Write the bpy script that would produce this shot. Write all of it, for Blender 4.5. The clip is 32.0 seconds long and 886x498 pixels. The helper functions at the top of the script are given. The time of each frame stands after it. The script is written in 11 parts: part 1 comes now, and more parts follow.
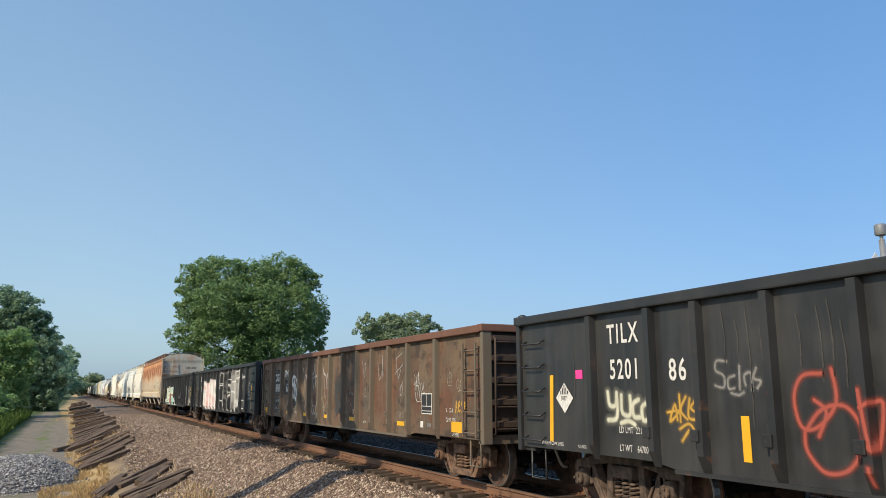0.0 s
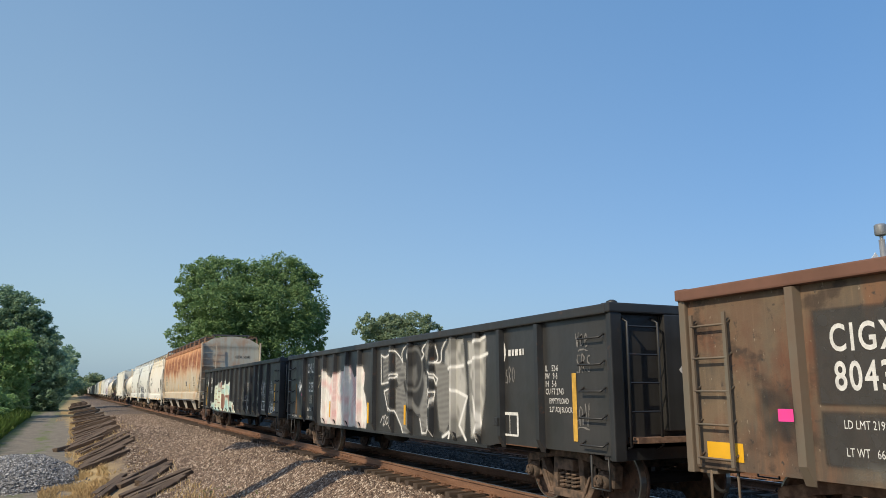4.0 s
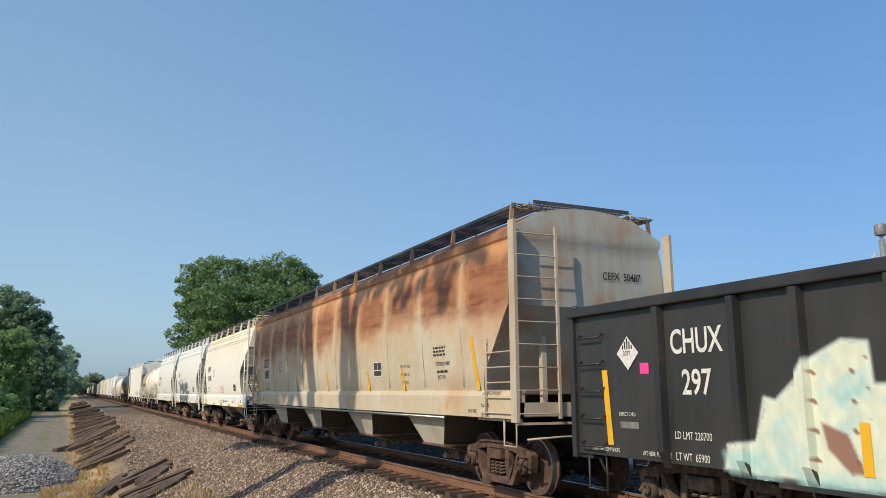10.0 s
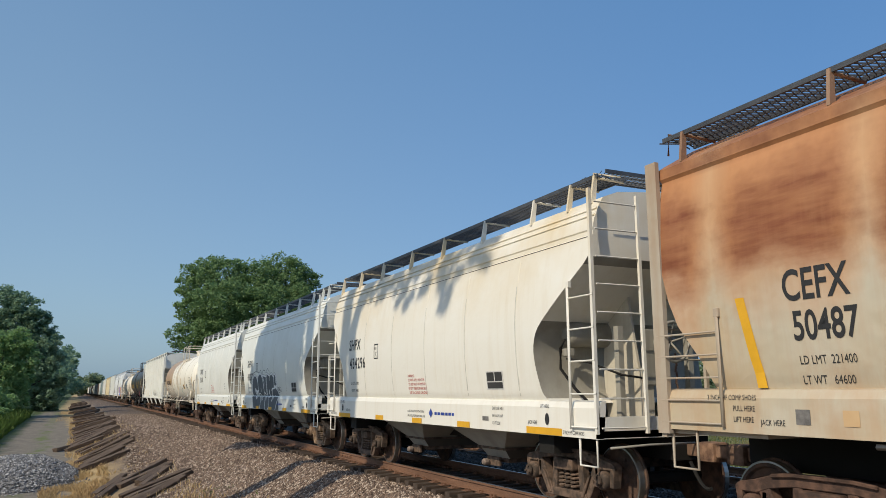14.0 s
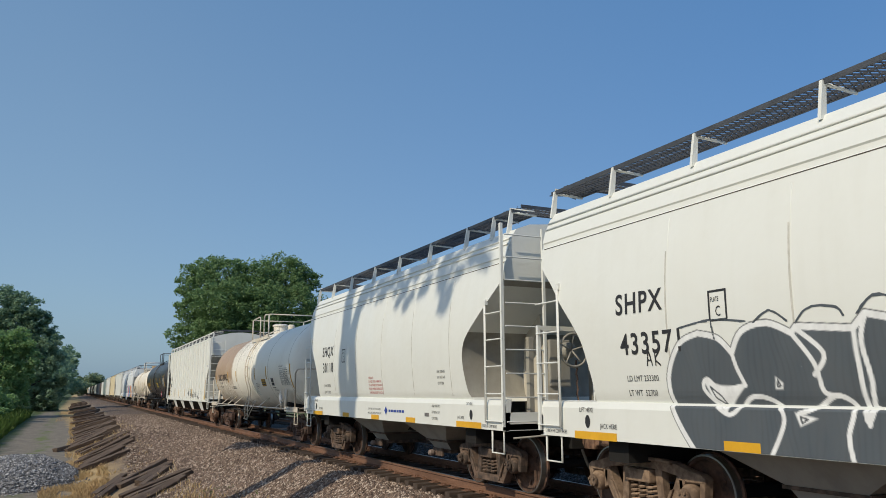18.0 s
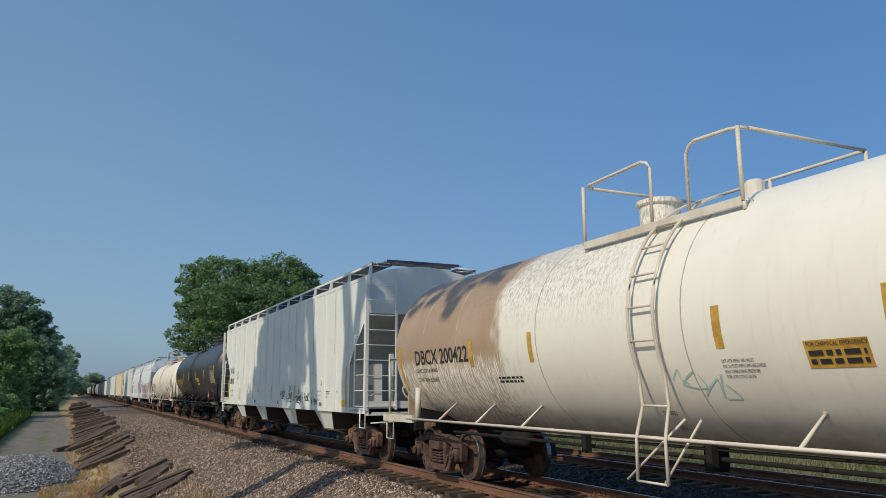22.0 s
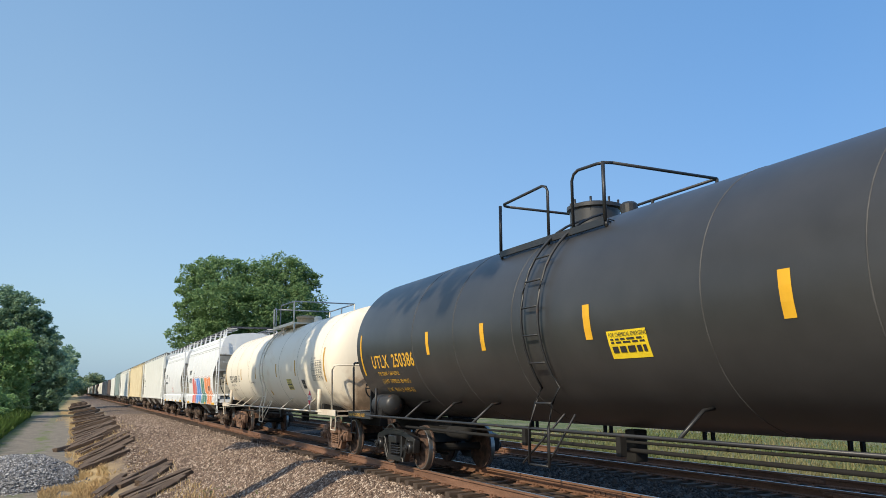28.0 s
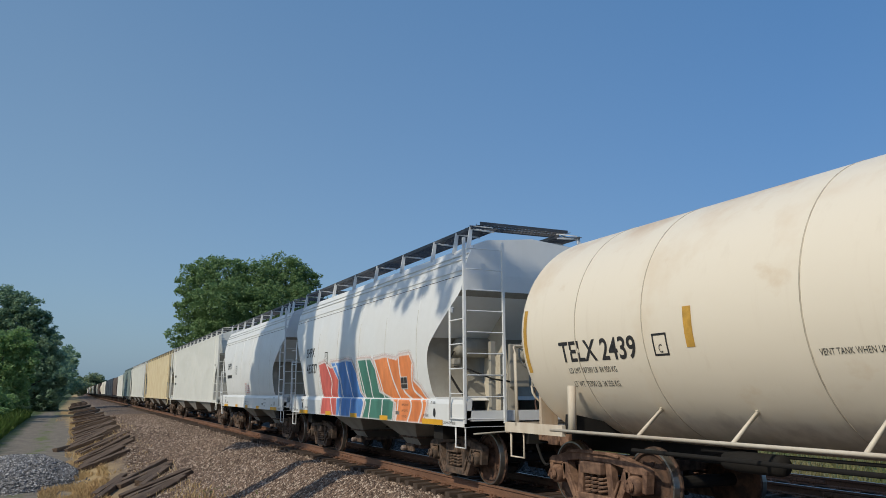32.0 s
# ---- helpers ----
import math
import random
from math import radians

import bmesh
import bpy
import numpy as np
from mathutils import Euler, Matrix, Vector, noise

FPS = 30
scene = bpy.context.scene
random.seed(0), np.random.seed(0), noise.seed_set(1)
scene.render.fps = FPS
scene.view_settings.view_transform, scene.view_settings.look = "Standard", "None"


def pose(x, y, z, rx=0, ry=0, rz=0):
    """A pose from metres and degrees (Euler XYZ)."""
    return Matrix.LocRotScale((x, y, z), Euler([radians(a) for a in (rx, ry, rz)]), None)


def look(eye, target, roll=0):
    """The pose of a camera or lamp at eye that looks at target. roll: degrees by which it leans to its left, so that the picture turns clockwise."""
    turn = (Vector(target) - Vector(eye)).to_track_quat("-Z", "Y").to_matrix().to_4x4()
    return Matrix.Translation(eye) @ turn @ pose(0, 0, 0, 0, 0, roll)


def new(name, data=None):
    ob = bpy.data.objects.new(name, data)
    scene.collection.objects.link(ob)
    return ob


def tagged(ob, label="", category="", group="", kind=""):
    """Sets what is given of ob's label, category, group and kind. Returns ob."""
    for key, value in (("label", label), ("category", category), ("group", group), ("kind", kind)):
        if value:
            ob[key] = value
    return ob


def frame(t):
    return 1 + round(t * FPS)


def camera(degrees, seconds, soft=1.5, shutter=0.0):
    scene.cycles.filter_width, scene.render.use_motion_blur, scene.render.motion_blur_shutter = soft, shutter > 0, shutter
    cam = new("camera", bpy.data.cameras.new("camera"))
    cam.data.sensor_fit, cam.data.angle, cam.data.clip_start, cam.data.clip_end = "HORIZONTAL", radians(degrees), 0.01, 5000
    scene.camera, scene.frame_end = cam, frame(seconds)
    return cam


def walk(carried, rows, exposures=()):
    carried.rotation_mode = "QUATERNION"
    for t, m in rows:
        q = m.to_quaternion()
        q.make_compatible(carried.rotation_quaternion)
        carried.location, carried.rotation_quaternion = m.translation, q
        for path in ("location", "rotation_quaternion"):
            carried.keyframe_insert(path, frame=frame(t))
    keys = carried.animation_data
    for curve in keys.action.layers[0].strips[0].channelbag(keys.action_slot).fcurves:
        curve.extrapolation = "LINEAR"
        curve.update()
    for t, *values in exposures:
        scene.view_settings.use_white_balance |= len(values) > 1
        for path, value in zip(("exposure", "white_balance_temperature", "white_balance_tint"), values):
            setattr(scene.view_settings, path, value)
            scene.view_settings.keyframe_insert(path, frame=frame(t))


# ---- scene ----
cam = camera(60.3175, 32.0, soft=0.68, shutter=0.0)
EYE = look((0, 0, 1.681), (0.42153, 0.88812, 1.86418), -0.187)
walk(cam, [(0.0, EYE), (32.0, EYE)],
     exposures=[(0.0, 0.45, 6700, 10), (2.0, 0.45, 6700, 10), (3.5, 0.34, 6700, 10), (6.0, 0.2, 6650, 10), (8.0, 0.38, 6650, 10), (9.0, 0.36, 6600, 10), (10.5, 0.28, 6550, 10), (13.0, 0.06, 6450, 10), (14.5, -0.02, 6350, 10), (17.0, -0.1, 6280, 10), (19.0, -0.13, 6250, 10),
                (21.0, -0.25, 6150, 10), (23.0, -0.15, 6150, 10), (25.5, -0.15, 6200, 10), (27.5, 0.45, 6450, 10), (28.5, 0.48, 6500, 10), (29.3, 0.38, 6450, 10), (30.0, 0.06, 6300, 10), (31.0, -0.18, 6200, 10), (32.0, -0.24, 6200, 10)])

# ---- light ----
SUN_EL, SUN_AZ = radians(37), radians(22)      # azimuth: turned from the normal of the track towards the near end
TO_SUN = Vector((-math.cos(SUN_EL) * math.cos(SUN_AZ), -math.cos(SUN_EL) * math.sin(SUN_AZ), math.sin(SUN_EL)))
world = bpy.data.worlds.new("sky")
scene.world = world
world.use_nodes = True
wn = world.node_tree.nodes
sky = wn.new("ShaderNodeTexSky")
sky.sky_type, sky.sun_disc = "NISHITA", False
sky.sun_elevation, sky.sun_rotation = SUN_EL, math.atan2(TO_SUN.x, TO_SUN.y)
sky.air_density, sky.dust_density, sky.ozone_density = 1.0, 2.0, 3.0
wn["Background"].inputs[1].default_value = 0.055
world.node_tree.links.new(sky.outputs[0], wn["Background"].inputs[0])
# summer haze: blue overhead, paler low down and towards the sun's side
haze, both = wn.new("ShaderNodeBackground"), wn.new("ShaderNodeAddShader")
wl = world.node_tree.links
heading = wn.new("ShaderNodeTexCoord").outputs["Generated"]
lean, split, side, fall, pale = wn.new("ShaderNodeVectorMath"), wn.new("ShaderNodeSeparateXYZ"), wn.new("ShaderNodeMapRange"), wn.new("ShaderNodeMapRange"), wn.new("ShaderNodeMath")
lean.operation, pale.operation = "DOT_PRODUCT", "MULTIPLY"
lean.inputs[1].default_value = (-0.866, 0.5, 0.0)
wl.new(heading, lean.inputs[0]), wl.new(heading, split.inputs[0])
wl.new(lean.outputs["Value"], side.inputs[0]), wl.new(split.outputs[2], fall.inputs[0])
for node, lo, hi, a, b in ((side, -0.35, 0.5, 0.0, 1.0), (fall, 0.0, 0.75, 1.15, 0.2)):
    for i, v in enumerate((lo, hi, a, b)):
        node.inputs[i + 1].default_value = v
wl.new(side.outputs[0], pale.inputs[0]), wl.new(fall.outputs[0], pale.inputs[1])
tone = wn.new("ShaderNodeMix")
tone.data_type = "RGBA"
tone.inputs[6].default_value, tone.inputs[7].default_value = (0.050, 0.152, 0.327, 1), (0.165, 0.262, 0.350, 1)
wl.new(pale.outputs[0], tone.inputs[0]), wl.new(tone.outputs[2], haze.inputs[0])
wl.new(wn["Background"].outputs[0], both.inputs[0])
wl.new(haze.outputs[0], both.inputs[1])
wl.new(both.outputs[0], wn["World Output"].inputs[0])
sun = new("sun", bpy.data.lights.new("sun", "SUN"))
sun.data.energy, sun.data.angle, sun.data.color = 3.25, radians(0.53), (1.0, 0.87, 0.66)
sun.matrix_world = look((0, 0, 60), Vector((0, 0, 60)) - TO_SUN)

# ---- helpers for meshes ----
def part(name, bm, material, parent=None, label="", smooth=False):
    """Links a bmesh as one mesh object under a thing or a part."""
    me = bpy.data.meshes.new(name)
    bm.to_mesh(me)
    bm.free()
    return part_mesh(name, me, material, parent, label, smooth)


TINTS = {}


def part_mesh(name, me, material, parent=None, label="", smooth=False):
    one = material[0] if isinstance(material, (list, tuple)) else material
    if len(me.materials) and me.materials[0].name != one.name:      # the same shape in another paint
        key = (me.name, one.name)
        if key not in TINTS:
            TINTS[key] = me.copy()
            TINTS[key].materials.clear()
        me = TINTS[key]
    for m in (material if isinstance(material, (list, tuple)) else [material]):
        if m.name not in me.materials:
            me.materials.append(m)
    if smooth:
        me.shade_smooth()
    ob = new(name, me)
    if parent:
        ob.parent = parent
    return tagged(ob, label)


def thing(name, label, category, group="", kind="", at=(0, 0, 0)):
    ob = new(name)
    ob.empty_display_size = 0.3
    ob.location = at
    return tagged(ob, label, category, group, kind)


def box(bm, x0, x1, y0, y1, z0, z1, bevel=0.0):
    vs = [bm.verts.new((x, y, z)) for x in (x0, x1) for y in (y0, y1) for z in (z0, z1)]
    fs = [bm.faces.new([vs[i] for i in q]) for q in ((0, 1, 3, 2), (4, 6, 7, 5), (0, 4, 5, 1), (2, 3, 7, 6), (0, 2, 6, 4), (1, 5, 7, 3))]
    if bevel:
        es = {e for f in fs for e in f.edges}
        bmesh.ops.bevel(bm, geom=list(es), offset=bevel, segments=2, affect="EDGES", profile=0.6)


def prism(bm, prof, a0, a1, axis="y"):
    """A profile (pairs) drawn along an axis: for y the pairs are x, z; for x they are y, z; for z they are x, y."""
    def at(p, a):
        return (p[0], a, p[1]) if axis == "y" else (a, p[0], p[1]) if axis == "x" else (p[0], p[1], a)
    lo, hi = [bm.verts.new(at(p, a0)) for p in prof], [bm.verts.new(at(p, a1)) for p in prof]
    n = len(prof)
    for i in range(n):
        bm.faces.new((lo[i], lo[(i + 1) % n], hi[(i + 1) % n], hi[i]))
    bm.faces.new(lo[::-1])
    bm.faces.new(hi)
    bmesh.ops.recalc_face_normals(bm, faces=bm.faces)


def tube(bm, pts, r, seg=6, r2=None):
    pts = [Vector(p) for p in pts]
    rings, n = [], len(pts)
    for i, p in enumerate(pts):
        d = (pts[min(i + 1, n - 1)] - pts[max(i - 1, 0)]).normalized()
        a = d.cross(Vector((0, 0, 1)) if abs(d.z) < 0.95 else Vector((1, 0, 0))).normalized()
        b = d.cross(a)
        q = r if r2 is None else r + (r2 - r) * i / (n - 1)
        rings.append([bm.verts.new(p + q * (math.cos(k * math.tau / seg) * a + math.sin(k * math.tau / seg) * b)) for k in range(seg)])
    for u, v in zip(rings, rings[1:]):
        for k in range(seg):
            bm.faces.new((u[k], u[(k + 1) % seg], v[(k + 1) % seg], v[k]))
    bm.faces.new(rings[0][::-1])
    bm.faces.new(rings[-1])


def lathe(bm, prof, seg, c=(0, 0, 0), axis="x"):
    """A profile of (along, radius) turned round an axis through c."""
    c = Vector(c)
    rings = []
    for a, r in prof:
        ring = []
        for k in range(seg):
            u, v = r * math.cos(k * math.tau / seg), r * math.sin(k * math.tau / seg)
            ring.append(bm.verts.new(c + Vector((a, u, v) if axis == "x" else (u, a, v) if axis == "y" else (u, v, a))))
        rings.append(ring)
    for p, q in zip(rings, rings[1:]):
        for k in range(seg):
            bm.faces.new((p[k], p[(k + 1) % seg], q[(k + 1) % seg], q[k]))
    bm.faces.new(rings[0][::-1])
    bm.faces.new(rings[-1])
    bmesh.ops.recalc_face_normals(bm, faces=bm.faces)


def BM():
    return bmesh.new()


# ---- materials ----
class Nodes:
    """A short way to write node trees."""
    def __init__(self, name, rough=0.6, metal=0.0):
        self.m = bpy.data.materials.new(name)
        self.m.use_nodes = True
        self.t, self.tc = self.m.node_tree, None
        self.b = self.t.nodes["Principled BSDF"]
        self.b.inputs["Roughness"].default_value, self.b.inputs["Metallic"].default_value = rough, metal

    def n(self, kind, **kw):
        nd = self.t.nodes.new(kind)
        for k, v in kw.items():
            if k in nd.inputs:
                self.put(v, nd.inputs[k])
        return nd

    def put(self, v, socket):
        if hasattr(v, "is_linked") or hasattr(v, "links"):
            self.t.links.new(v, socket)
        else:
            socket.default_value = v

    def pos(self, scale=(1, 1, 1)):
        if self.tc is None:
            self.tc = self.t.nodes.new("ShaderNodeTexCoord").outputs["Object"]
        mp = self.n("ShaderNodeMapping", Vector=self.tc, Scale=scale)
        return mp.outputs[0]

    def noise(self, scale, detail=4.0, stretch=(1, 1, 1), rough=0.6, lo=0.35, hi=0.65):
        nz = self.n("ShaderNodeTexNoise", Vector=self.pos(stretch), Scale=scale, Detail=detail, Roughness=rough)
        return self.ramp(nz.outputs["Fac"], lo, hi)

    def ramp(self, v, lo, hi):
        mr = self.n("ShaderNodeMapRange", Value=v)
        mr.inputs[1].default_value, mr.inputs[2].default_value = lo, hi
        return mr.outputs[0]

    def mix(self, f, a, b):
        mx = self.t.nodes.new("ShaderNodeMix")
        mx.data_type = "RGBA"
        for v, i in ((f, 0), (a, 6), (b, 7)):
            if isinstance(v, tuple) and len(v) == 3:
                v = (*v, 1)
            self.put(v, mx.inputs[i])
        return mx.outputs[2]

    def math(self, op, a, b=0.5):
        md = self.t.nodes.new("ShaderNodeMath")
        md.operation = op
        self.put(a, md.inputs[0]), self.put(b, md.inputs[1])
        return md.outputs[0]

    def axis(self, i):
        sp = self.n("ShaderNodeSeparateXYZ", Vector=self.pos())
        return sp.outputs[i]

    def color(self, c):
        self.put((*c, 1) if isinstance(c, tuple) and len(c) == 3 else c, self.b.inputs["Base Color"])
        return self

    def rough(self, lo, hi, f):
        mr = self.n("ShaderNodeMapRange", Value=f)
        mr.inputs[3].default_value, mr.inputs[4].default_value = lo, hi
        self.t.links.new(mr.outputs[0], self.b.inputs["Roughness"])
        return self

    def bump(self, h, strength=0.3, dist=0.02):
        bp = self.n("ShaderNodeBump", Height=h, Strength=strength, Distance=dist)
        self.t.links.new(bp.outputs[0], self.b.inputs["Normal"])
        return self


def plain(name, c, rough=0.6, metal=0.0, var=0.12, scale=6.0):
    k = Nodes(name, rough, metal)
    d = tuple(max(0.0, v * (1 - 2.5 * var)) for v in c)
    k.color(k.mix(k.noise(scale), d, c))
    k.bump(k.noise(scale * 6), 0.15, 0.004)
    return k.m


def painted(name, base, dirt, amount=0.35, streak=0.35, rough=0.5, rust=None, rust_lo=0.6):
    """Weathered paint on sheet steel: blotches, streaks that run down, specks of rust."""
    k = Nodes(name, rough)
    blot = k.noise(1.1, 6.0, lo=0.42, hi=0.75)
    run = k.noise(2.2, 4.0, stretch=(2.2, 2.2, 0.16), lo=0.48, hi=0.78)
    c = k.mix(k.math("MULTIPLY", blot, amount), base, dirt)
    c = k.mix(k.math("MULTIPLY", run, streak), c, dirt)
    if rust:
        spot = k.math("MULTIPLY", k.noise(5.0, 7.0, lo=rust_lo, hi=rust_lo + 0.08), k.noise(0.6, 2.0, lo=0.4, hi=0.65))
        c = k.mix(spot, c, rust)
    k.color(c).bump(k.noise(1.6, 3.0), 0.12, 0.03)
    k.rough(rough - 0.1, rough + 0.2, blot)
    return k.m


def cached(fn):
    """Builds a mesh once; later calls give the same mesh."""
    store = {}

    def get(*key):
        if key not in store:
            bm = BM()
            fn(bm, *key)
            store[key] = bpy.data.meshes.new("piece")
            bm.to_mesh(store[key])
            bm.free()
        return store[key]
    return get


M = {}

# ---- ground ----
def smooth(a, b, v):
    t = max(0.0, min(1.0, (v - a) / (b - a)))
    return t * t * (3 - 2 * t)


def depth(y):
    """How far the lane lies below the rail head."""
    d = 0.65 + 1.4 * math.exp(-(max(y, 28) - 28) / 25)
    return d + (0.12 - d) * (1 - smooth(5, 15, y))


def lay(x, y):
    """Height of the ground; further off the bank is flat on top and drops steeply to the lane."""
    d, b = depth(y), smooth(33, 44, y)
    z42 = -0.26 - (d - 0.26) * 0.42
    z26 = -d + 0.06 + (z42 + d - 0.06) * 0.543
    xs = (-60, -9, -4.6, -3.9, 0.2, 0.7, 2.6, 4.2, 5.85, 6.3, 6.75, 14.3, 15.6, 17.5)
    zs = (-d + 0.9, -d + 0.6, -d + 0.12, -d, -d, -d + 0.06, z26 + (-0.42 - z26) * b, z42 + (-0.31 - z42) * b, -0.31, -0.335, -0.30, -0.25, -0.7, -0.9)
    return float(np.interp(x, xs, zs))


def sheet_mesh(name, xs, ys, fn, mat, label, rough=0.0):
    rnd = random.Random(5)
    verts = [(x, y, fn(x, y) + rnd.uniform(-rough, rough)) for y in ys for x in xs]
    n = len(xs)
    faces = [(j * n + i, j * n + i + 1, (j + 1) * n + i + 1, (j + 1) * n + i) for j in range(len(ys) - 1) for i in range(n - 1)]
    me = bpy.data.meshes.new(name)
    me.from_pydata(verts, [], faces)
    me.shade_smooth()
    return tagged(part_mesh(name, me, mat), label, "ground", kind="structure")


k = Nodes("meadow_and_lane", 0.95)
x, yy = k.axis(0), k.axis(1)
wobble = k.math("MULTIPLY", k.math("SUBTRACT", k.noise(0.5, 4.0, lo=0.0, hi=1.0), 0.5), 1.7)
xw = k.math("ADD", x, wobble)
grass = k.mix(k.noise(1.4, 6.0), (0.036, 0.068, 0.018), (0.08, 0.112, 0.03))
grass = k.mix(k.noise(0.12, 3.0, lo=0.45, hi=0.7), grass, (0.10, 0.125, 0.04))
lane = k.mix(k.noise(2.0, 6.0), (0.175, 0.15, 0.115), (0.25, 0.215, 0.165))
lane = k.mix(k.noise(14.0, 4.0, lo=0.5, hi=0.75), lane, (0.15, 0.122, 0.09))
straw = k.mix(k.noise(9.0, 6.0, stretch=(1, 0.5, 1)), (0.50, 0.36, 0.17), (0.34, 0.24, 0.12))
dirt = k.mix(k.noise(3.0, 6.0), (0.13, 0.095, 0.068), (0.22, 0.165, 0.12))
dirt = k.mix(k.noise(8.0, 5.0, lo=0.5, hi=0.7), dirt, (0.30, 0.22, 0.12))
c = k.mix(k.ramp(xw, -3.7, -3.0), grass, lane)
mid = k.math("MULTIPLY", k.ramp(xw, -2.1, -1.8), k.ramp(xw, -1.1, -1.5))
c = k.mix(k.math("MULTIPLY", mid, k.noise(0.7, 3.0, lo=0.45, hi=0.6)), c, (0.13, 0.16, 0.05))
narrow = k.math("MULTIPLY", k.ramp(yy, 58.0, 120.0), 2.0)
xr = k.math("ADD", xw, narrow)
c = k.mix(k.ramp(xr, -0.1, 0.4), c, straw)
c = k.mix(k.ramp(xw, 0.9, 1.9), c, dirt)
c = k.mix(k.math("MULTIPLY", k.ramp(yy, 100.0, 135.0), k.ramp(xw, -1.0, -2.5)), c, grass)
pale = k.mix(k.noise(4.0, 6.0), (0.30, 0.26, 0.19), (0.19, 0.165, 0.12))
far_grass = k.mix(k.noise(2.6, 6.0, lo=0.35, hi=0.62), (0.045, 0.085, 0.02), (0.14, 0.155, 0.05))
far_grass = k.mix(k.noise(0.5, 5.0, lo=0.52, hi=0.66), far_grass, pale)
c = k.mix(k.ramp(xw, 14.6, 15.4), c, far_grass)
k.color(c).bump(k.noise(20.0, 5.0, lo=0.2, hi=0.8), 0.5, 0.05)
M["meadow"] = k.m


def stone_mat(name, a, b, d, scale, shade_dark=False):
    k = Nodes(name, 0.92)
    vo = k.n("ShaderNodeTexVoronoi", Vector=k.pos(), Scale=scale)
    sp = k.n("ShaderNodeSeparateColor", Color=vo.outputs["Color"])
    c = k.mix(sp.outputs[0], a, b)
    c = k.mix(k.ramp(sp.outputs[1], 0.72, 0.76), c, d)
    c = k.mix(k.math("MULTIPLY", k.noise(0.35, 4.0, lo=0.4, hi=0.7), 0.35), c, (0.17, 0.12, 0.10))
    # darker from the near rail on: the train's shade put into the stone
    if shade_dark:
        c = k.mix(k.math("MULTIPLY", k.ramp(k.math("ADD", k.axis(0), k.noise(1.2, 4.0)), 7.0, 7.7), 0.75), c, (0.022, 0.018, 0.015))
    k.color(c).bump(k.ramp(vo.outputs["Distance"], 0.6, 0.0), 1.0, 0.035)
    return k.m


def stone_piece_mat(name, a, b, d):
    k = Nodes(name, 0.9)
    rnd = k.t.nodes.new("ShaderNodeNewGeometry").outputs["Random Per Island"]
    c = k.mix(rnd, a, b)
    c = k.mix(k.ramp(k.math("FRACT", k.math("MULTIPLY", rnd, 17.0), 0), 0.8, 0.82), c, d)
    k.color(c).bump(k.noise(60.0), 0.2, 0.005)
    return k.m


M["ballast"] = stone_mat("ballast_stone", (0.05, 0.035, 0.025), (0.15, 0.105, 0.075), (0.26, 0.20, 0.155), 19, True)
M["ballast_piece"] = stone_piece_mat("ballast_stones", (0.07, 0.047, 0.034), (0.25, 0.175, 0.127), (0.46, 0.37, 0.29))
# stones under and beyond the train, coloured dark for its shade
M["shade_piece"] = stone_piece_mat("shade_darkened_ballast_stones", (0.022, 0.018, 0.015), (0.075, 0.056, 0.043), (0.13, 0.10, 0.08))
M["grey_stone"] = stone_mat("grey_crushed_stone", (0.10, 0.098, 0.096), (0.24, 0.235, 0.23), (0.36, 0.35, 0.34), 18)
M["heap_piece"] = stone_piece_mat("grey_crushed_stones", (0.10, 0.098, 0.097), (0.28, 0.275, 0.27), (0.44, 0.43, 0.42))

far_y = [-80, -40, -10, 0, 4, 6, 8, 10, 12, 14] + [15 + i for i in range(0, 60)] + [80, 90, 100, 120, 150, 200, 300, 500, 900, 1600, 3200]
near_x = [-3000, -900, -300, -120, -60, -30, -18, -12, -9, -7, -5.5] + [-4.6 + 0.35 * i for i in range(30)] + [6.4, 10, 14.3, 15.0, 15.6, 16.5, 17.5, 22, 30, 60, 120, 300, 900, 3000]
sheet_mesh("ground", near_x, far_y, lambda x, y: lay(x, y) - (0.12 if 4.4 < x < 14.8 else 0.0) + 0.05 * noise.noise((x * 0.7, y * 0.5, 0)), M["meadow"], "sloping meadow, gravel lane and dry verge beside the track")
bx = [2.0, 2.3, 2.6, 2.9, 3.2, 3.5, 3.8] + [4.1 + 0.25 * i for i in range(10)] + [6.8, 7.2, 7.75, 8.3, 8.75, 9.2, 9.7, 10.2, 10.7, 11.2, 12.0, 12.6, 13.2, 13.8, 14.3, 14.8, 15.3]
by = [-60, -20, 0] + [6 + 0.5 * i for i in range(110)] + [62 + 2 * i for i in range(20)] + [110, 130, 160, 200, 300, 500, 1000]
sheet_mesh("ballast_bed", bx, by, lambda x, y: lay(x, y) + 0.02 - 0.10 * smooth(3.4, 2.0, x) + (0.035 + 0.06 * smooth(3.6, 2.6, x)) * noise.noise((x * 1.3, y * 1.1, 3)), M["ballast"], "brownish crushed stone ballast under the tracks", 0.012)


